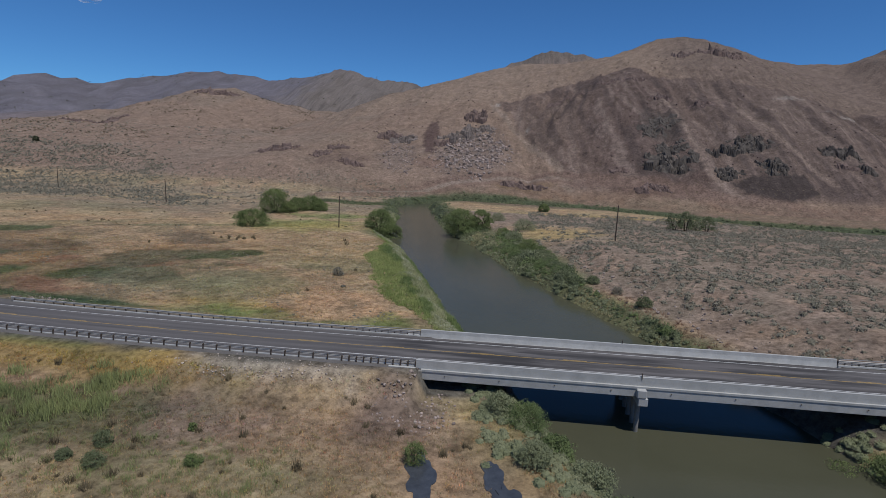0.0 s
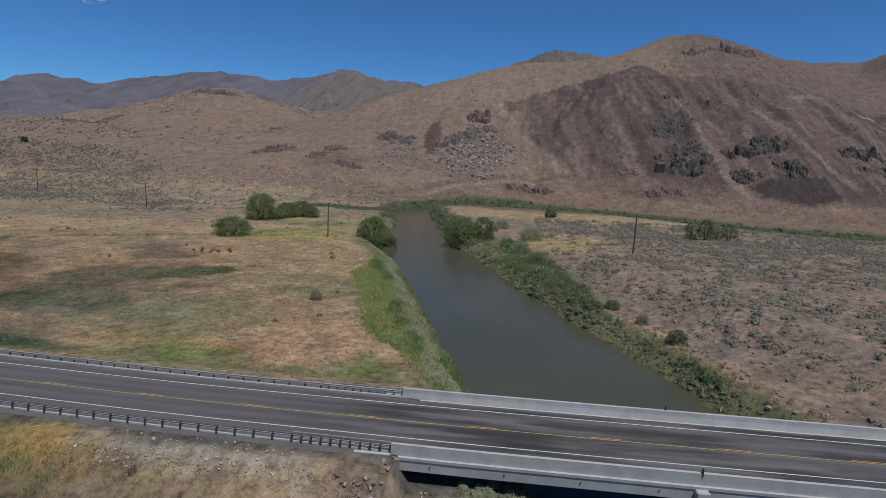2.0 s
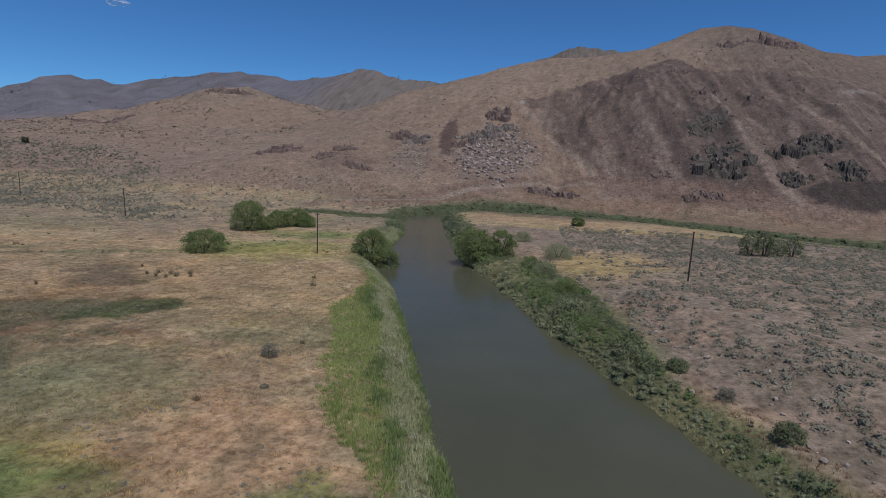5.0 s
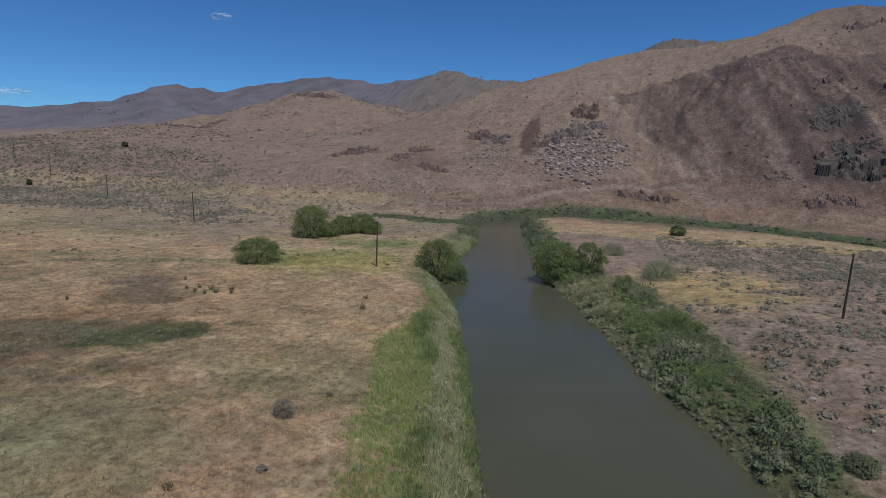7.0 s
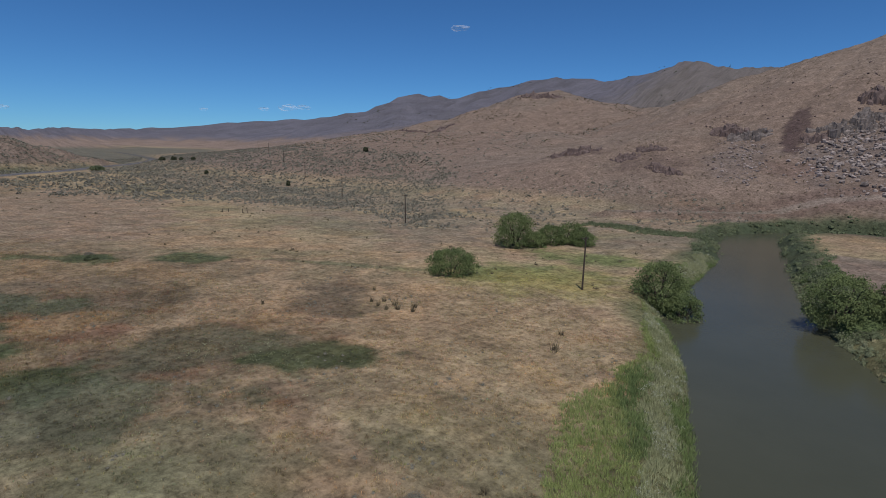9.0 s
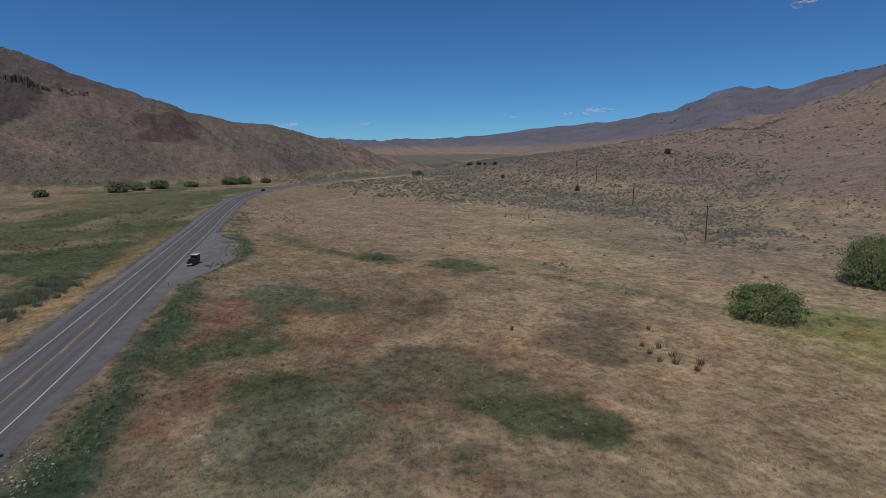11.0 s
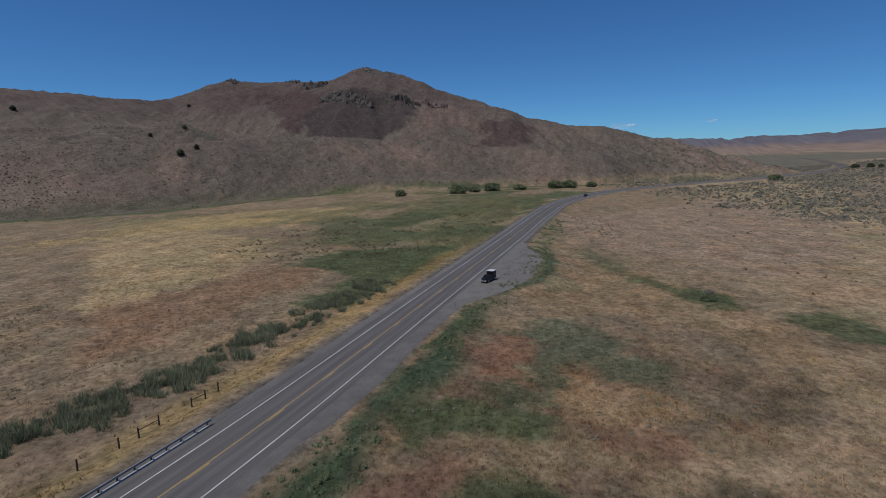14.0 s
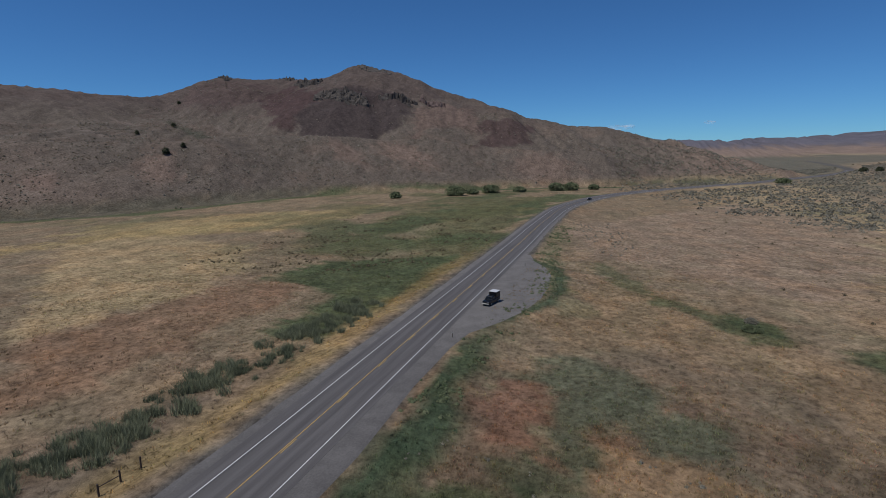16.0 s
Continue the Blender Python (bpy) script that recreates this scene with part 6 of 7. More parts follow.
pts, g = scatter_in(22000, -330, -60, 180, 380, fan_keep, 41)
strew("sagebrush", pts, 1.0 + 1.5 * g.random(len(pts)) ** 1.6, MID_T, 3, M_SAGE, "grey-green sagebrush covering the valley's edge")
pts, g = scatter_in(46000, -950, -250, 120, 620, lambda x, y: fan_keep(x, y) * ((x < -330) | (y > 380)), 42)
strew("sagebrush", pts, 1.2 + 1.6 * g.random(len(pts)) ** 1.5, FAR_T, 3, M_SAGE, "grey-green sagebrush covering the valley's edge")
pts, g = scatter_in(3600, -420, -60, 110, 330, lambda x, y: 0.55 * clustered(x, y, 9, 45, -0.2, 0.4) * (1 - fan_keep(x, y)) * smooth(130, 190, y - 0.15 * (x + 200)) * (along(RIVER, x, y)[0] > 25), 43)
strew("dry_brush", pts, 0.6 + 1.0 * g.random(len(pts)) ** 1.5, SAGE_T, 3, M_DRYBUSH, "small brown shrubs dotted over bare ground")
pts, g = scatter_in(1500, -330, -195, -20, 70, lambda x, y: 0.9 * clustered(x, y, 9, 48, -0.1, 0.35) * (along(ROAD, x, y)[0] > 13), 47)
strew("dry_brush", pts, 0.7 + 0.8 * g.random(len(pts)), SAGE_T, 3, M_DRYBUSH, "brown brush clumps in the striped meadow")
pts, g = scatter_in(2200, -580, -190, -290, 130, lambda x, y: np.clip(1.3 - along(FOOT_MARSH, x, y)[0] / 7, 0, 1) * clustered(x, y, 12, 49, -0.4, 0.3), 48)
strew("foot_shrubs", pts, 1.2 + 1.6 * g.random(len(pts)) ** 2, FAR_T, 3, M_BANK, "dark shrubs along the foot of the hill")
pts, g = scatter_in(700, -325, -235, 88, 128, lambda x, y: 0.8 * blob(x, y, -281, 106, 36, 8, 9, 0.4, 5) * clustered(x, y, 7, 46, -0.4, 0.2), 44)
strew("sagebrush", pts, 0.7 + 0.8 * g.random(len(pts)), SAGE_T, 3, M_SAGE, "patch of grey shrubs on bare ground")

# shrubs dotted over the slopes
def slope_keep(x, y):
    return smooth(2, 10, hills(x, y)) * (1 - 0.95 * blob(x, y, -640, -205, 70, 95, 20, 0.2, 3)) * (0.15 + 0.85 * clustered(x, y, 45, 76, -0.5, 0.6))


pts, g = scatter_in(34000, -200, 340, 340, 720, lambda x, y: 0.35 + 0.65 * slope_keep(x, y), 57)
strew("hill_pebbles", pts, 0.25 + 0.5 * g.random(len(pts)) ** 2.5, DOT_T, 3, M_STONES, "small stones and tufts over the brown hillside", category="stones")
pts, g = scatter_in(16000, -420, 330, 330, 760, slope_keep, 51)
strew("slope_shrubs", pts, 0.5 + 0.9 * g.random(len(pts)) ** 2, FAR_T, 3, M_DRYBUSH, "small dark shrubs dotted over the brown hill")
pts, g = scatter_in(30000, -720, -180, -420, 260, lambda x, y: smooth(3, 6, hills(x, y)) * (0.25 + 0.75 * slope_keep(x, y)) * (1 - 0.95 * blob(x, y, -640, -205, 70, 95, 20, 0.2, 3)), 59)
strew("hill_pebbles", pts, 0.5 + 0.8 * g.random(len(pts)), DOT_T, 3, M_DRYBUSH, "small dark tufts over the sage-brown hill", category="plants")
pts, g = scatter_in(17000, -720, -180, -420, 260, slope_keep, 52)
strew("slope_shrubs", pts, 0.9 + 1.4 * g.random(len(pts)) ** 2, FAR_T, 3, M_SAGE, "sage shrubs dotted over the dark hill")
pts, g = scatter_in(9000, -1100, -250, 480, 1000, slope_keep, 53)
strew("slope_shrubs", pts, 1.2 + 2.0 * g.random(len(pts)) ** 2, FAR_T, 3, M_DRYBUSH, "shrubs dotted over the far foothills")
pts, g = scatter_in(1500, -2000, -400, 1300, 2250, lambda x, y: 0.9 * clustered(x, y, 160, 77, 0.0, 0.6), 54)
strew("far_junipers", pts, 3 + 3.5 * g.random(len(pts)), FAR_T, 3, M_JUNIPER, "dark junipers scattered over the far range")

# ---- bank thickets and reeds ----
BUSH_T = [np.concatenate([core(0.34, 0.30, 720 + i, 7), leaf_tris(88, (0.60, 0.60, 0.52), 0.080, 340 + i), leaf_tris(60, (0.55, 0.55, 0.58), 0.10, 350 + i, True)]) for i in range(6)]
FINE_T = [np.concatenate([core(0.50, 0.44, 780 + i, 8), leaf_tris(110, (0.60, 0.60, 0.56), 0.085, 790 + i), leaf_tris(60, (0.58, 0.58, 0.60), 0.13, 800 + i, True)]) for i in range(6)]
SEDGE_T = [blades(30, 0.45, 0.62, 810 + i, 0.022) for i in range(6)]
WEED_T = [np.concatenate([core(0.34, 0.30, 740 + i, 5), leaf_tris(48, (0.62, 0.62, 0.6), 0.12, 345 + i)]) for i in range(6)]
REED_T = [blades(15, 0.40, 0.66, 360 + i, 0.038) for i in range(6)]
UMBEL_T = [leaf_tris(16, (0.5, 0.5, 0.3), 0.075, 820 + i) + np.array([0, 0, 0.75]) for i in range(6)]
RUSH_T = [blades(90, 0.50, 1.0, 830 + i, 0.022) for i in range(6)]
PLUME_S = [blades(22, 0.40, 0.62, 375 + i, 0.05) for i in range(6)]
PLUME_T = [blades(64, 0.46, 1.0, 370 + i, 0.038) for i in range(6)]


def off_shore(x, y):
    r = along(RIVER, x, y)
    return r[0] - r[3], r[2]


def east_bank(x, y):
    a, s = off_shore(x, y)
    wide = np.interp(y, *EAST_WIDE)
    return (s < 0) * smooth(0.9, 1.8, a) * smooth(1.06, 0.90, (a + 1.6 * fbm(x / 13, y / 13, 3, 81)) / wide) * (y > 80)


def shrub_size(x, y):
    """Low growth at the water, tall scrub in the middle of the bank."""
    a, s = off_shore(x, y)
    lift = np.interp(y, [82, 112, 132, 150, 200, 262], [1.45, 1.55, 1.8, 2.1, 2.3, 1.9])
    return lift * (0.55 + 0.45 * smooth(1.5, 5, a)) * (0.6 + 0.8 * clustered(x, y, 8, 92, -0.3, 0.5))


meadow = lambda x, y: 1 - 0.93 * blob(x, y, -7, 196, 5.5, 15, 20, 0.3, 7)
pts, g = scatter_in(26000, -50, 45, 80, 262, lambda x, y: east_bank(x, y) * meadow(x, y), 61)
size = shrub_size(pts[:, 0], pts[:, 1]) * (0.7 + 0.75 * g.random(len(pts)) ** 1.6)
kind_of = fbm(pts[:, 0] / 7, pts[:, 1] / 7, 3, 82) + 0.15 * g.normal(size=len(pts))
by_water = off_shore(pts[:, 0], pts[:, 1])[0] + 0.8 * g.normal(size=len(pts)) < 3.2
for m, mat, label in ((by_water | (kind_of < -0.42), M_THICKET, "pale grey-green shrubs along the water's edge"), (~by_water & (kind_of >= 0.22), M_FRESH, "bright green shrubs crowding the river bank"), (~by_water & (kind_of < 0.22) & (kind_of >= -0.42), M_BANK, "dark olive-green shrubs crowding the river bank")):
    strew("bank_thicket", pts[m], size[m], BUSH_T, 3, mat, label, None, "plants", 0.75 + 0.5 * g.random(int(m.sum())))
pts, g = scatter_in(16000, -50, 45, 80, 262, lambda x, y: east_bank(x, y) * (0.25 * clustered(x, y, 6, 89, -0.1, 0.4) + smooth(3.2, 1.2, off_shore(x, y)[0]) + 0.7 * (1 - meadow(x, y))), 62)
pale = fbm(pts[:, 0] / 6, pts[:, 1] / 6, 3, 94) + 0.3 * g.normal(size=len(pts)) > 0.35
strew("reeds", pts[~pale], 0.6 + 0.5 * g.random(int((~pale).sum())), REED_T, 3, M_RUSH, "grey-green grass along the water's edge", category="reeds")
strew("dry_reeds", pts[pale], 0.6 + 0.6 * g.random(int(pale.sum())), PLUME_S, 3, M_DRYREED, "straw-coloured reeds among the bank shrubs", category="reeds")
pts, g = scatter_in(2600, 14, 50, 80, 132, lambda x, y: (off_shore(x, y)[1] < 0) * np.clip(1.1 - np.abs(off_shore(x, y)[0] - np.interp(y, *EAST_WIDE) - 1.6) / 2.6, 0, 1) * smooth(128, 112, y), 58)
strew("russet_weeds", pts, 0.45 + 0.5 * g.random(len(pts)), REED_T, 3, M_RUSSET, "reddish dry weeds at the terrace foot")


def west_bank(x, y):
    a, s = off_shore(x, y)
    wide = np.interp(y, *WEST_WIDE)
    return (s > 0) * smooth(0.6, 1.4, a) * smooth(1.05, 0.88, (a + 2.2 * fbm(x / 10, y / 10, 3, 83)) / wide) * (y > 82)


pts, g = scatter_in(110000, -80, 5, 78, 270, west_bank, 63)
size = 0.75 + 0.55 * g.random(len(pts))
away = off_shore(pts[:, 0], pts[:, 1])[0]
patch = fbm(pts[:, 0] / 10, pts[:, 1] / 16, 3, 98) + 0.10 * g.normal(size=len(pts))
strip_at = away + 2.2 * fbm(pts[:, 0] / 9, pts[:, 1] / 9, 3, 95) + 0.5 * g.normal(size=len(pts))
edge_green = strip_at < 1.9
flowers = ~edge_green & (strip_at < 6.2)
shade_strip = ~edge_green & ~flowers & (strip_at < 9.0) & (patch > -0.3)
rest = ~edge_green & ~flowers & ~shade_strip
for m, mat, tall, label in ((flowers, M_PALEREED, 0.9, "pale flowering grass along the river bank"), (edge_green | shade_strip, M_DARKREED, 1.0, "dark green reeds on the river bank"), (rest & (patch > 0.0), M_REED, 0.85, "green reeds and grass on the river bank"), (rest & (patch <= 0.0), M_LIME, 0.75, "yellow-green grass on the river bank")):
    strew("reeds", pts[m], size[m] * tall, REED_T, 3, mat, label, category="reeds")
white = flowers & (fbm(pts[:, 0] / 5, pts[:, 1] / 5, 3, 99) > 0.05) & (g.random(len(pts)) < 0.6)
strew("flowering_weeds", pts[white], 0.45 + 0.4 * g.random(int(white.sum())), UMBEL_T, 3, M_WHITEBLOOM, "whitish flower heads over the bank grass")
pts, g = scatter_in(700, -80, 5, 85, 215, lambda x, y: west_bank(x, y) * clustered(x, y, 9, 84, 0.1, 0.5), 64)
strew("bank_thicket", pts, 0.5 + 0.5 * g.random(len(pts)), BUSH_T, 3, M_THICKET, "silvery shrubs among the reeds")


def bend_bank(x, y):
    a, s = off_shore(x, y)
    return smooth(0.0, 1.0, a) * smooth(13, 5, a + 4 * fbm(x / 16, y / 16, 3, 85)) * (y > 255)


pts, g = scatter_in(900, -112, -62, 284, 304, lambda x, y: np.clip(1.2 - np.abs(y - 294 - 2 * np.sin(x / 6)) / 6, 0, 1), 56)
strew("bank_thicket", pts, 1.2 + 1.4 * g.random(len(pts)), WEED_T, 3, M_BANK, "low green shrubs behind the river meadow")
pts, g = scatter_in(6500, -120, 420, 255, 400, bend_bank, 65)
strew("bank_thicket", pts, 1.2 + 1.8 * g.random(len(pts)), WEED_T, 3, M_BANK, "green shrubs lining the river's far bend")
pts, g = scatter_in(7000, -30, 45, 30, 66, lambda x, y: smooth(0.2, 1.2, off_shore(x, y)[0]) * smooth(11.5, 6, off_shore(x, y)[0] + 3 * fbm(x / 8, y / 8, 3, 86)) * (0.25 + 0.75 * clustered(x, y, 4, 92, -0.3, 0.2)), 66)
strew("bank_thicket", pts, 0.5 + 0.9 * g.random(len(pts)), FINE_T, 3, M_THICKET, "grey-green shrubs on the bank below the bridge")
pts, g = scatter_in(5200, -80, -34, 38, 64, lambda x, y: blob(x, y, -53, 48.5, 11, 7.5, 20, 0.2, 24) * (0.12 + 0.88 * clustered(x, y, 3.5, 25, -0.2, 0.25)), 67)
strew("reeds", pts, 1.2 + 1.1 * g.random(len(pts)), SEDGE_T, 3, M_SEDGE, "green rushes in a damp hollow", category="reeds")
pts, g = scatter_in(6500, -172, -72, 36, 62, lambda x, y: (0.08 + 0.70 * clustered(x, y, 3, 87, -0.15, 0.3)) * np.clip(1.25 - np.abs(y - np.interp(x, [-172, -147, -134, -118, -106, -95, -72], [57, 54, 52.5, 51, 49.5, 46.5, 40])) / 5.0, 0, 1), 68)
size = 0.7 + 0.9 * g.random(len(pts)) ** 1.5
strew("rushes", pts[::2], 1.05 * size[::2], RUSH_T, 3, M_BRUSH, "grey-green upright brush along the fence line", None, "plants", 0.65 + 0.4 * g.random(len(pts[::2])))
strew("rushes", pts[1::2], 1.3 * size[1::2], RUSH_T, 3, M_BRUSH, "dark feathery brush along the fence line", None, "plants", 0.6 + 0.4 * g.random(len(pts[1::2])))
pts, g = scatter_in(4200, -300, -62, 76, 104, lambda x, y: clustered(x, y, 7, 88, -0.3, 0.3) * np.clip(1.4 - np.abs(along(ROAD, x, y)[0] - 12 - 5.5 * np.exp(-((x + 188) / 26) ** 2)) / 3.2, 0, 1), 69)
strew("verge_weeds", pts, 0.5 + 0.6 * g.random(len(pts)), WEED_T, 3, M_BANK, "dark green weeds along the road verge")

pts, g = scatter_in(2200, -100, -60, 105, 145, lambda x, y: 0.9 * blob(x, y, -79, 127.5, 9, 5, 20, 0.4, 3) + 0.25 * blob(x, y, -70, 118, 14, 10, 0, 0.5, 3), 70)
strew("flowering_weeds", pts, 0.35 + 0.5 * g.random(len(pts)), [leaf_tris(14, (0.6, 0.6, 0.5), 0.10, 760 + i) for i in range(6)], 3, M_PALEWEED, "pale flowering weeds in the damp hollow")
pts, g = scatter_in(5200, -120, -12, 76, 175, lambda x, y: 0.5 * clustered(x, y, 10, 99, 0.1, 0.5) * (off_shore(x, y)[0] > 10), 71)
south, g2 = scatter_in(170, -75, 0, 36, 58, lambda x, y: 0.5 + 0 * x, 72)
strew("dry_stalks", south, 0.35 + 0.7 * g2.random(len(south)) ** 2, PLUME_T, 3, M_DRYBUSH, "dry brown stalks on bare reddish ground")
south, g2 = scatter_in(320, -60, -18, 36, 46, lambda x, y: blob(x, y, -34, 41, 16, 6, 0, 0.4, 3), 73)
strew("low_weeds", south, 0.6 + 0.8 * g2.random(len(south)) ** 2, SEDGE_T, 3, M_SEDGE, "low green weeds on bare reddish ground")
strew("field_weeds", pts, 0.3 + 0.45 * g.random(len(pts)) ** 2, WEED_T, 3, M_SAGE, "low grey-green weeds in the dry field")

# ---- grass ----
TUFT_T = [blades(6, 0.26, 0.30, 380 + i, 0.040) for i in range(8)]


def grass_keep(x, y):
    wet = np.minimum(np.minimum(np.hypot((x + 6.2) / 2.0, (y - 44.5) / 4.6), np.hypot((x - 0.6) / 2.4, (y - 46.8) / 3.6)), np.hypot((x - 2.4) / 2.2, (y - 43) / 3.2))
    return (wet > 1) * (along(ROAD, x, y)[0] > 9.5) * (off_shore(x, y)[0] > 1.5) * (0.35 + 0.65 * clustered(x, y, 8, 96, -0.4, 0.4)) * smooth(215, 165, y + 10 * fbm(x / 20, y / 20, 2, 97)) * (1 - 0.8 * smooth(143, 158, y - 0.2 * (x + 100)) * smooth(-80, -100, x))


def faded(x, y, x0, x1, y0, y1, edge):
    return smooth(x0, x0 + edge, x) * smooth(x1, x1 - edge, x) * smooth(y0, y0 + edge, y) * smooth(y1, y1 - edge, y)


for n, x0, x1, y0, y1, edge, size, seed in ((100000, -150, -4, 70, 230, 25, 0.8, 91), (34000, -85, 14, 30, 68, 4, 0.75, 92), (60000, -290, -70, -50, 210, 45, 1.0, 93)):
    pts, g = scatter_in(n, x0, x1, y0, y1, lambda x, y: grass_keep(x, y) * faded(x, y, x0, x1, y0, y1, edge), seed)
    base = cover(pts[:, 0], pts[:, 1])
    grey = base.mean(1, keepdims=True)
    c = np.clip(grey + 1.22 * (base - grey), 0.01, 1) * (0.86 + 0.36 * g.random(len(pts)))[:, None] * (1 + 0.12 * g.normal(size=(len(pts), 3)) * np.array([1.0, 0.6, 0.8]))
    strew("grass", pts, size * (0.6 + 0.8 * g.random(len(pts))), TUFT_T, 3, M_TUFT, "dry grass tufts over the valley floor", c, "grass")

# ---- fence south of the road ----
fence = tagged(new("fence"), "short run of dark timber fence posts with a brace rail", "fence")
posts = [(-86.0, 58.3), (-90.5, 58.9), (-92.8, 59.3), (-96.0, 59.0), (-101.1, 59.3), (-103.5, 59.4), (-106.0, 59.4)]
for x, y in posts:
    bm = bmesh.new()
    tube(bm, (x, y, height(x, y) - 0.4), (x + random.uniform(-0.05, 0.05), y, height(x, y) + 1.35), 0.10, 0.09, 8)
    part("fence_post", bm, M_POST, fence)
for a, b in ((posts[2], posts[3]), (posts[4], posts[5])):
    bm = bmesh.new()
    tube(bm, (a[0], a[1], height(*a) + 1.0), (b[0], b[1], height(*b) + 0.8), 0.05, 0.05, 7)
    part("brace_rail", bm, M_POST, fence)


gate = tagged(new("fence"), "a few dark timber gate posts standing in bare ground", "fence")
for x, y, tall in ((-239, 201.6, 1.7), (-238.6, 204, 1.6), (-232.3, 207.2, 1.9), (-232, 209.2, 1.9)):
    bm = bmesh.new()
    tube(bm, (x, y, height(x, y) - 0.4), (x + random.uniform(-0.06, 0.06), y, height(x, y) + tall), 0.13, 0.11, 8)
    part("fence_post", bm, M_POST, gate)


def delineator(x, offset):
    p = road_line(x, x + 1, offset)[0]
    top = tagged(new("delineator"), "slim roadside marker post with a reflector", "marker post", "marker posts beside the road")
    bm = bmesh.new()
    box(bm, 0, 0, 0.55, 0.06, 0.09, 1.5, 0, 0.01)
    part("post", bm, M_POST, top)
    bm = bmesh.new()
    box(bm, 0.036, 0, 1.15, 0.01, 0.08, 0.2, 0, 0.003)
    part("reflector", bm, M_WHITE, top)
    top.matrix_basis = pose(p[0], p[1], p[2] - 0.3)


for x, o in ((-211, 8.5), (-312, 6.4), (-150, 7.0), (-262, 6.4)):
    delineator(x, o)

# ---- vehicles ----
def loft(bm, sections):
    """A skin through sections of equal point counts, with closed ends."""
    rows = [[bm.verts.new(p) for p in s] for s in sections]
    k = len(rows[0])
    for r, s in zip(rows, rows[1:]):
        for j in range(k):
            bm.faces.new((r[j], r[(j + 1) % k], s[(j + 1) % k], s[j]))
    bm.faces.new(rows[0][::-1])
    bm.faces.new(rows[-1])
    bmesh.ops.recalc_face_normals(bm, faces=bm.faces)


def ring(x, half, z0, z1, inset=0.12):
    return [(x, -half, z0), (x, half, z0), (x, half, z1 - inset), (x, half - inset, z1), (x, -half + inset, z1), (x, -half, z1 - inset)]


def wheels(top, places, r):
    for x, y in places:
        bm = bmesh.new()
        tube(bm, (x, y - 0.12, r), (x, y + 0.12, r), r, r, 18)
        w = part("wheel", bm, M_TYRE, top, "black tyre")
        bm = bmesh.new()
        s = 1 if y > 0 else -1
        tube(bm, (x, y + s * 0.10, r), (x, y + s * 0.13, r), r * 0.6, r * 0.55, 14)
        part("rim", bm, M_GALV, w)


def pickup(x, y, turn):
    """A dark crew-cab truck with a pale box shell over its bed. It faces +x."""
    top = tagged(new("pickup_truck"), "dark pickup truck with a white-topped camper shell, parked on gravel", "truck")
    bm = bmesh.new()
    loft(bm, [ring(-2.85, 0.92, 0.55, 1.15), ring(-0.6, 0.95, 0.45, 1.18), ring(1.2, 0.95, 0.45, 1.2), ring(2.4, 0.93, 0.45, 1.12), ring(2.75, 0.86, 0.5, 0.95)])
    part("body", bm, M_DARKPAINT, top)
    bm = bmesh.new()
    loft(bm, [ring(-0.75, 0.86, 1.15, 1.5, 0.1), ring(-0.6, 0.82, 1.15, 1.86, 0.14), ring(0.7, 0.80, 1.15, 1.88, 0.14), ring(1.35, 0.86, 1.15, 1.24, 0.05)])
    cab = part("cab", bm, M_DARKPAINT, top)
    bm = bmesh.new()
    v = [bm.verts.new(p) for p in ((0.82, -0.68, 1.80), (0.82, 0.68, 1.80), (1.34, 0.74, 1.27), (1.34, -0.74, 1.27))]
    bm.faces.new(v)
    bmesh.ops.solidify(bm, geom=bm.faces, thickness=0.02)
    part("windscreen", bm, M_CARGLASS, cab)
    for s in (-1, 1):
        for x0, x1 in ((-0.5, 0.05), (0.12, 0.85)):
            bm = bmesh.new()
            box(bm, (x0 + x1) / 2, s * 0.845, 1.52, x1 - x0, 0.02, 0.36, 0, 0.005)
            part("side_window", bm, M_CARGLASS, cab)
        bm = bmesh.new()
        box(bm, 2.70, s * 0.66, 0.86, 0.12, 0.34, 0.16, 0, 0.03)
        part("headlight", bm, M_LIGHTGLASS, top)
        bm = bmesh.new()
        box(bm, 0.95, s * 1.06, 1.36, 0.14, 0.2, 0.2, 0, 0.03)
        part("wing_mirror", bm, M_DARKPAINT, top)
    bm = bmesh.new()
    box(bm, 2.78, 0, 0.55, 0.16, 1.8, 0.22, 0, 0.05)
    part("bumper", bm, M_GALV, top)
    bm = bmesh.new()
    box(bm, 2.76, 0, 0.84, 0.06, 0.9, 0.24, 0, 0.02)
    part("grille", bm, M_TYRE, top)
    bm = bmesh.new()
    box(bm, -1.85, 0, 1.85, 2.1, 1.9, 1.38, 0, 0.10)
    shell = part("camper_shell", bm, M_DARKPAINT, top, "dark box shell over the truck bed")
    bm = bmesh.new()
    box(bm, -1.85, 0, 2.59, 2.2, 1.98, 0.10, 0, 0.04)
    part("shell_roof", bm, M_WHITEPAINT, shell, "white shell roof")
    bm = bmesh.new()
    box(bm, -1.9, 0.965, 2.0, 1.1, 0.02, 0.5, 0, 0.005)
    part("shell_window", bm, M_CARGLASS, shell)
    wheels(top, [(sx, sy) for sx in (-1.75, 1.75) for sy in (-0.84, 0.84)], 0.39)
    top.matrix_basis = pose(x, y, road_line(x, x + 1, 5.0)[0][2] - 0.02, 0, 0, turn) @ Matrix.Diagonal((0.9, 0.9, 0.9, 1))
    return top


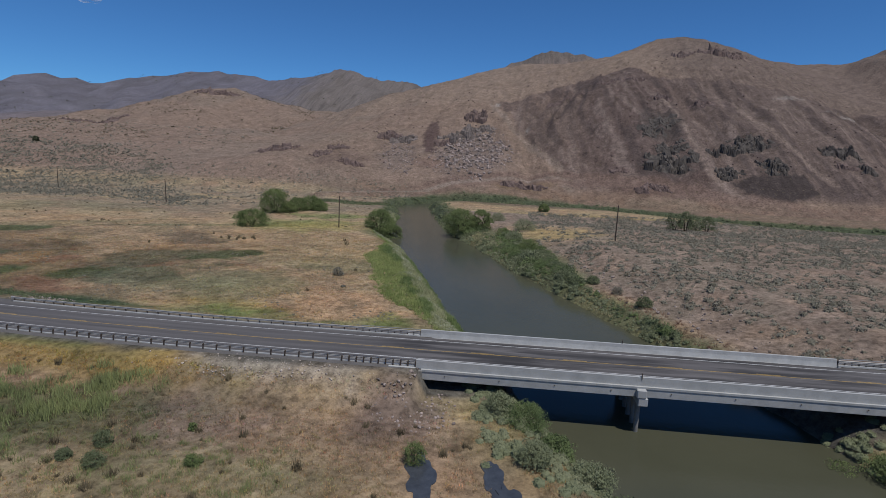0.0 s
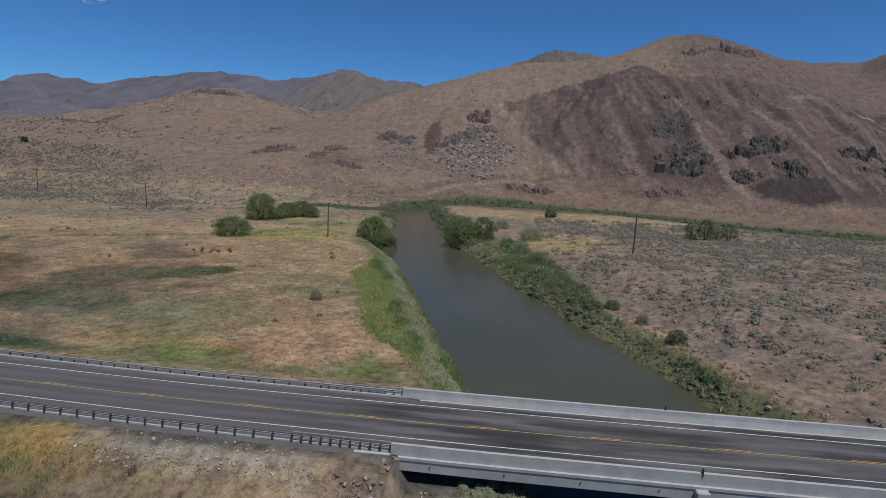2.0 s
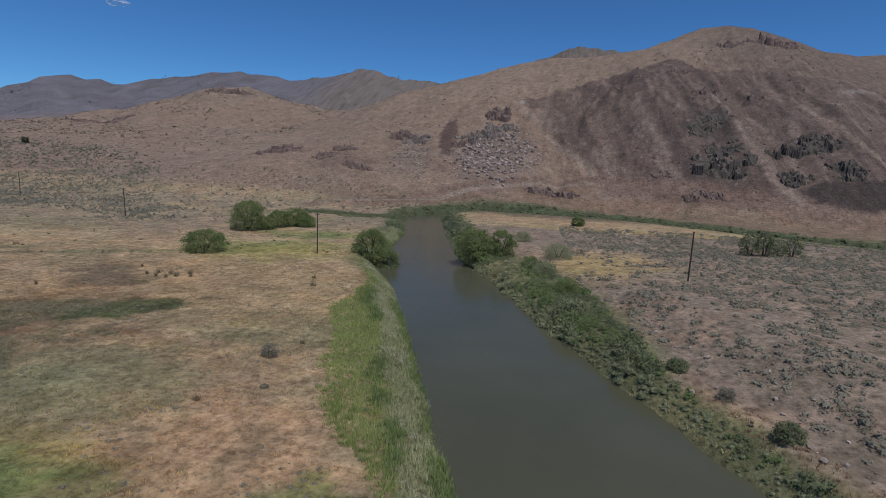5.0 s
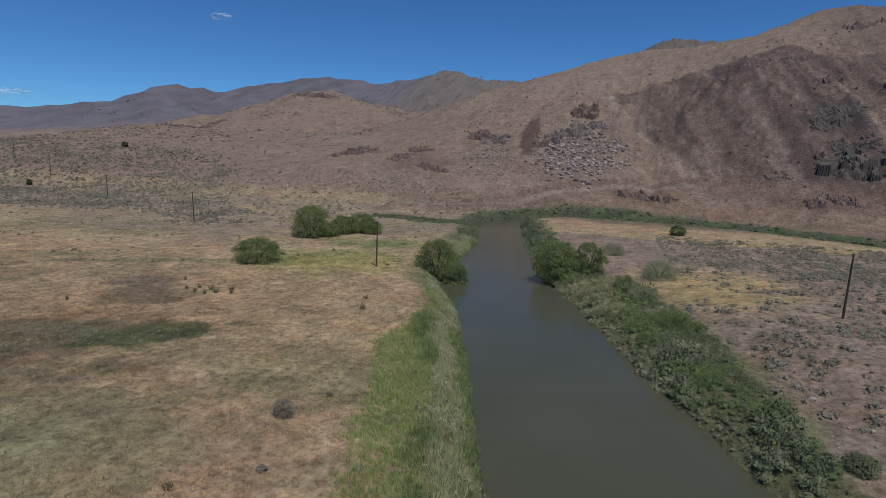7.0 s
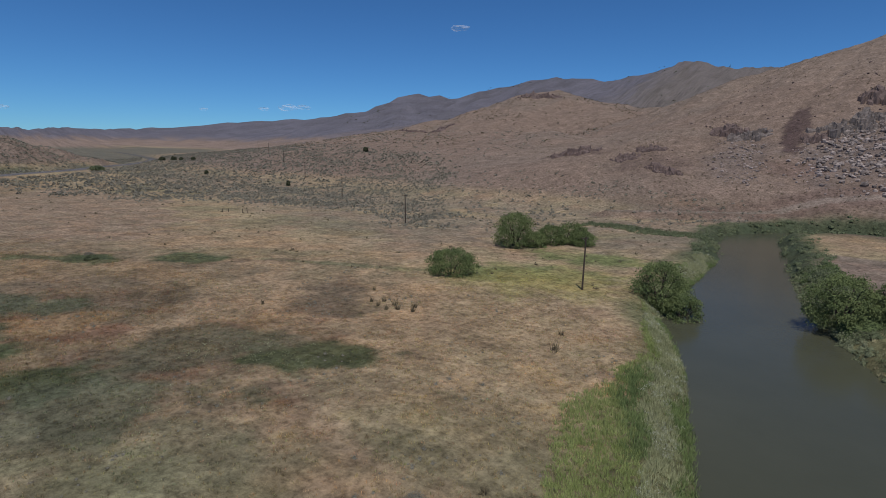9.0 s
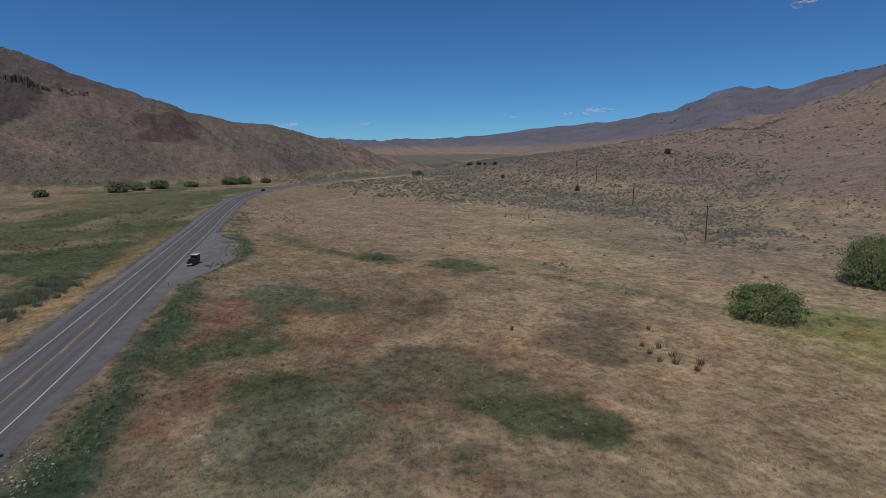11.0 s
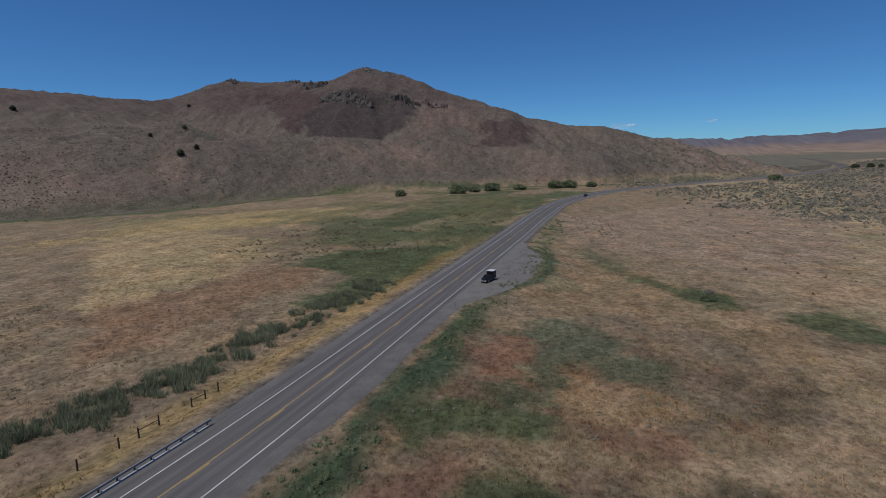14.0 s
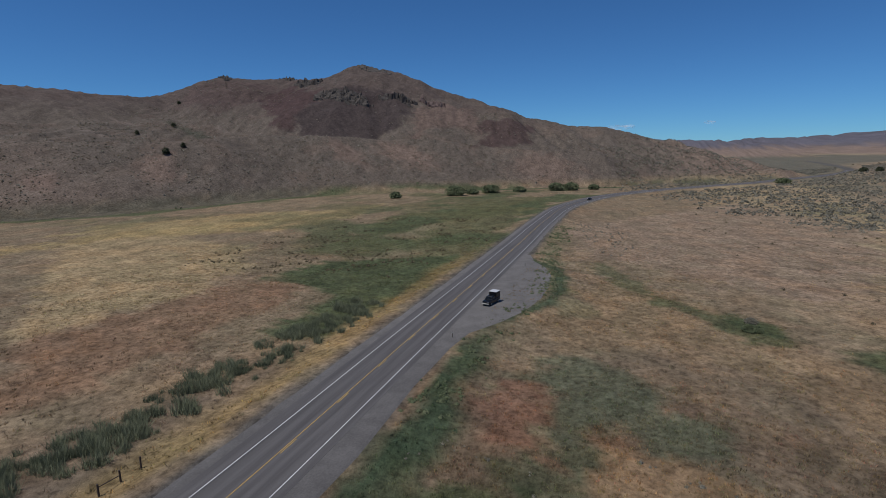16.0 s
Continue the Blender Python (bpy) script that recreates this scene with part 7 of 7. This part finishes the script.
def small_car(x, turn, offset):
    p = road_line(x, x + 1, offset)[0]
    top = tagged(new("car"), "dark car far along the road", "car")
    bm = bmesh.new()
    loft(bm, [ring(-2.2, 0.82, 0.4, 0.95), ring(-1.6, 0.88, 0.32, 1.02), ring(1.0, 0.88, 0.32, 1.0), ring(2.15, 0.8, 0.36, 0.8)])
    part("body", bm, M_DARKPAINT, top)
    bm = bmesh.new()
    loft(bm, [ring(-1.9, 0.74, 0.98, 1.1, 0.05), ring(-1.2, 0.68, 0.98, 1.5), ring(0.2, 0.68, 0.98, 1.52), ring(1.0, 0.74, 0.98, 1.04, 0.03)])
    part("cabin", bm, M_CARGLASS, top)
    wheels(top, [(sx, sy) for sx in (-1.35, 1.35) for sy in (-0.78, 0.78)], 0.32)
    top.matrix_basis = pose(p[0], p[1], p[2], 0, 0, turn)


pickup(-172.0, 83.5, -16)
small_car(-421, -14, 1.8)

# ---- muddy pools ----
for cx, cy, rx, ry, turn in ((-6.2, 44.0, 1.3, 3.8, 8), (0.3, 45.2, 0.95, 2.6, 14), (1.6, 42.2, 1.0, 1.6, 20)):
    bm = bmesh.new()
    n = 44
    rim = []
    z0 = max(height(cx + dx, cy + dy) for dx in (-0.6, 0, 0.6) for dy in (-1, 0, 1)) + 0.03
    for i in range(n):
        a = 6.283 * i / n
        r = 1 + 0.9 * (vnoise(np.array([cx + 2.8 * math.cos(a)]), np.array([cy + 2.8 * math.sin(a)]), 9)[0] - 0.5)
        u, v = rx * r * math.cos(a), ry * r * math.sin(a)
        t = radians(turn)
        rim.append(bm.verts.new((cx + u * math.cos(t) - v * math.sin(t), cy + u * math.sin(t) + v * math.cos(t), z0)))
    bm.faces.new(rim)
    r = bmesh.ops.extrude_face_region(bm, geom=list(bm.faces))
    bmesh.ops.translate(bm, verts=[e for e in r["geom"] if isinstance(e, bmesh.types.BMVert)], vec=(0, 0, -0.5))
    bmesh.ops.recalc_face_normals(bm, faces=bm.faces)
    tagged(part("water_pool", bm, M_MUD), "dark muddy pool in dry ground", "water", kind="structure")

# ---- clouds ----
for i, (x, y, z, wide, tall) in enumerate(((-2895, 3520, 950, 150, 52), (-3794, 2662, 322, 120, 36), (-3890, 2580, 318, 150, 56), (-3980, 2420, 300, 90, 30), (-4190, 2037, 282, 60, 22), (-4552, 881, 238, 70, 28), (-4630, 262, 226, 190, 50))):
    v, f = rock_mesh(700 + i, 4, 0.0)
    v = v * (1 + 0.25 * fbm(v[:, 0] * 5 + i, v[:, 2] * 5, 3, 9))[:, None]
    me = mesh_np("cloud", v, f, M_CLOUD, True)
    tagged(new("cloud", me), "small white fair-weather cloud", "cloud", "clouds", kind="structure").matrix_basis = look((x, y, z), (0, 0, 0)) @ Matrix.Diagonal((wide, tall, tall, 1))
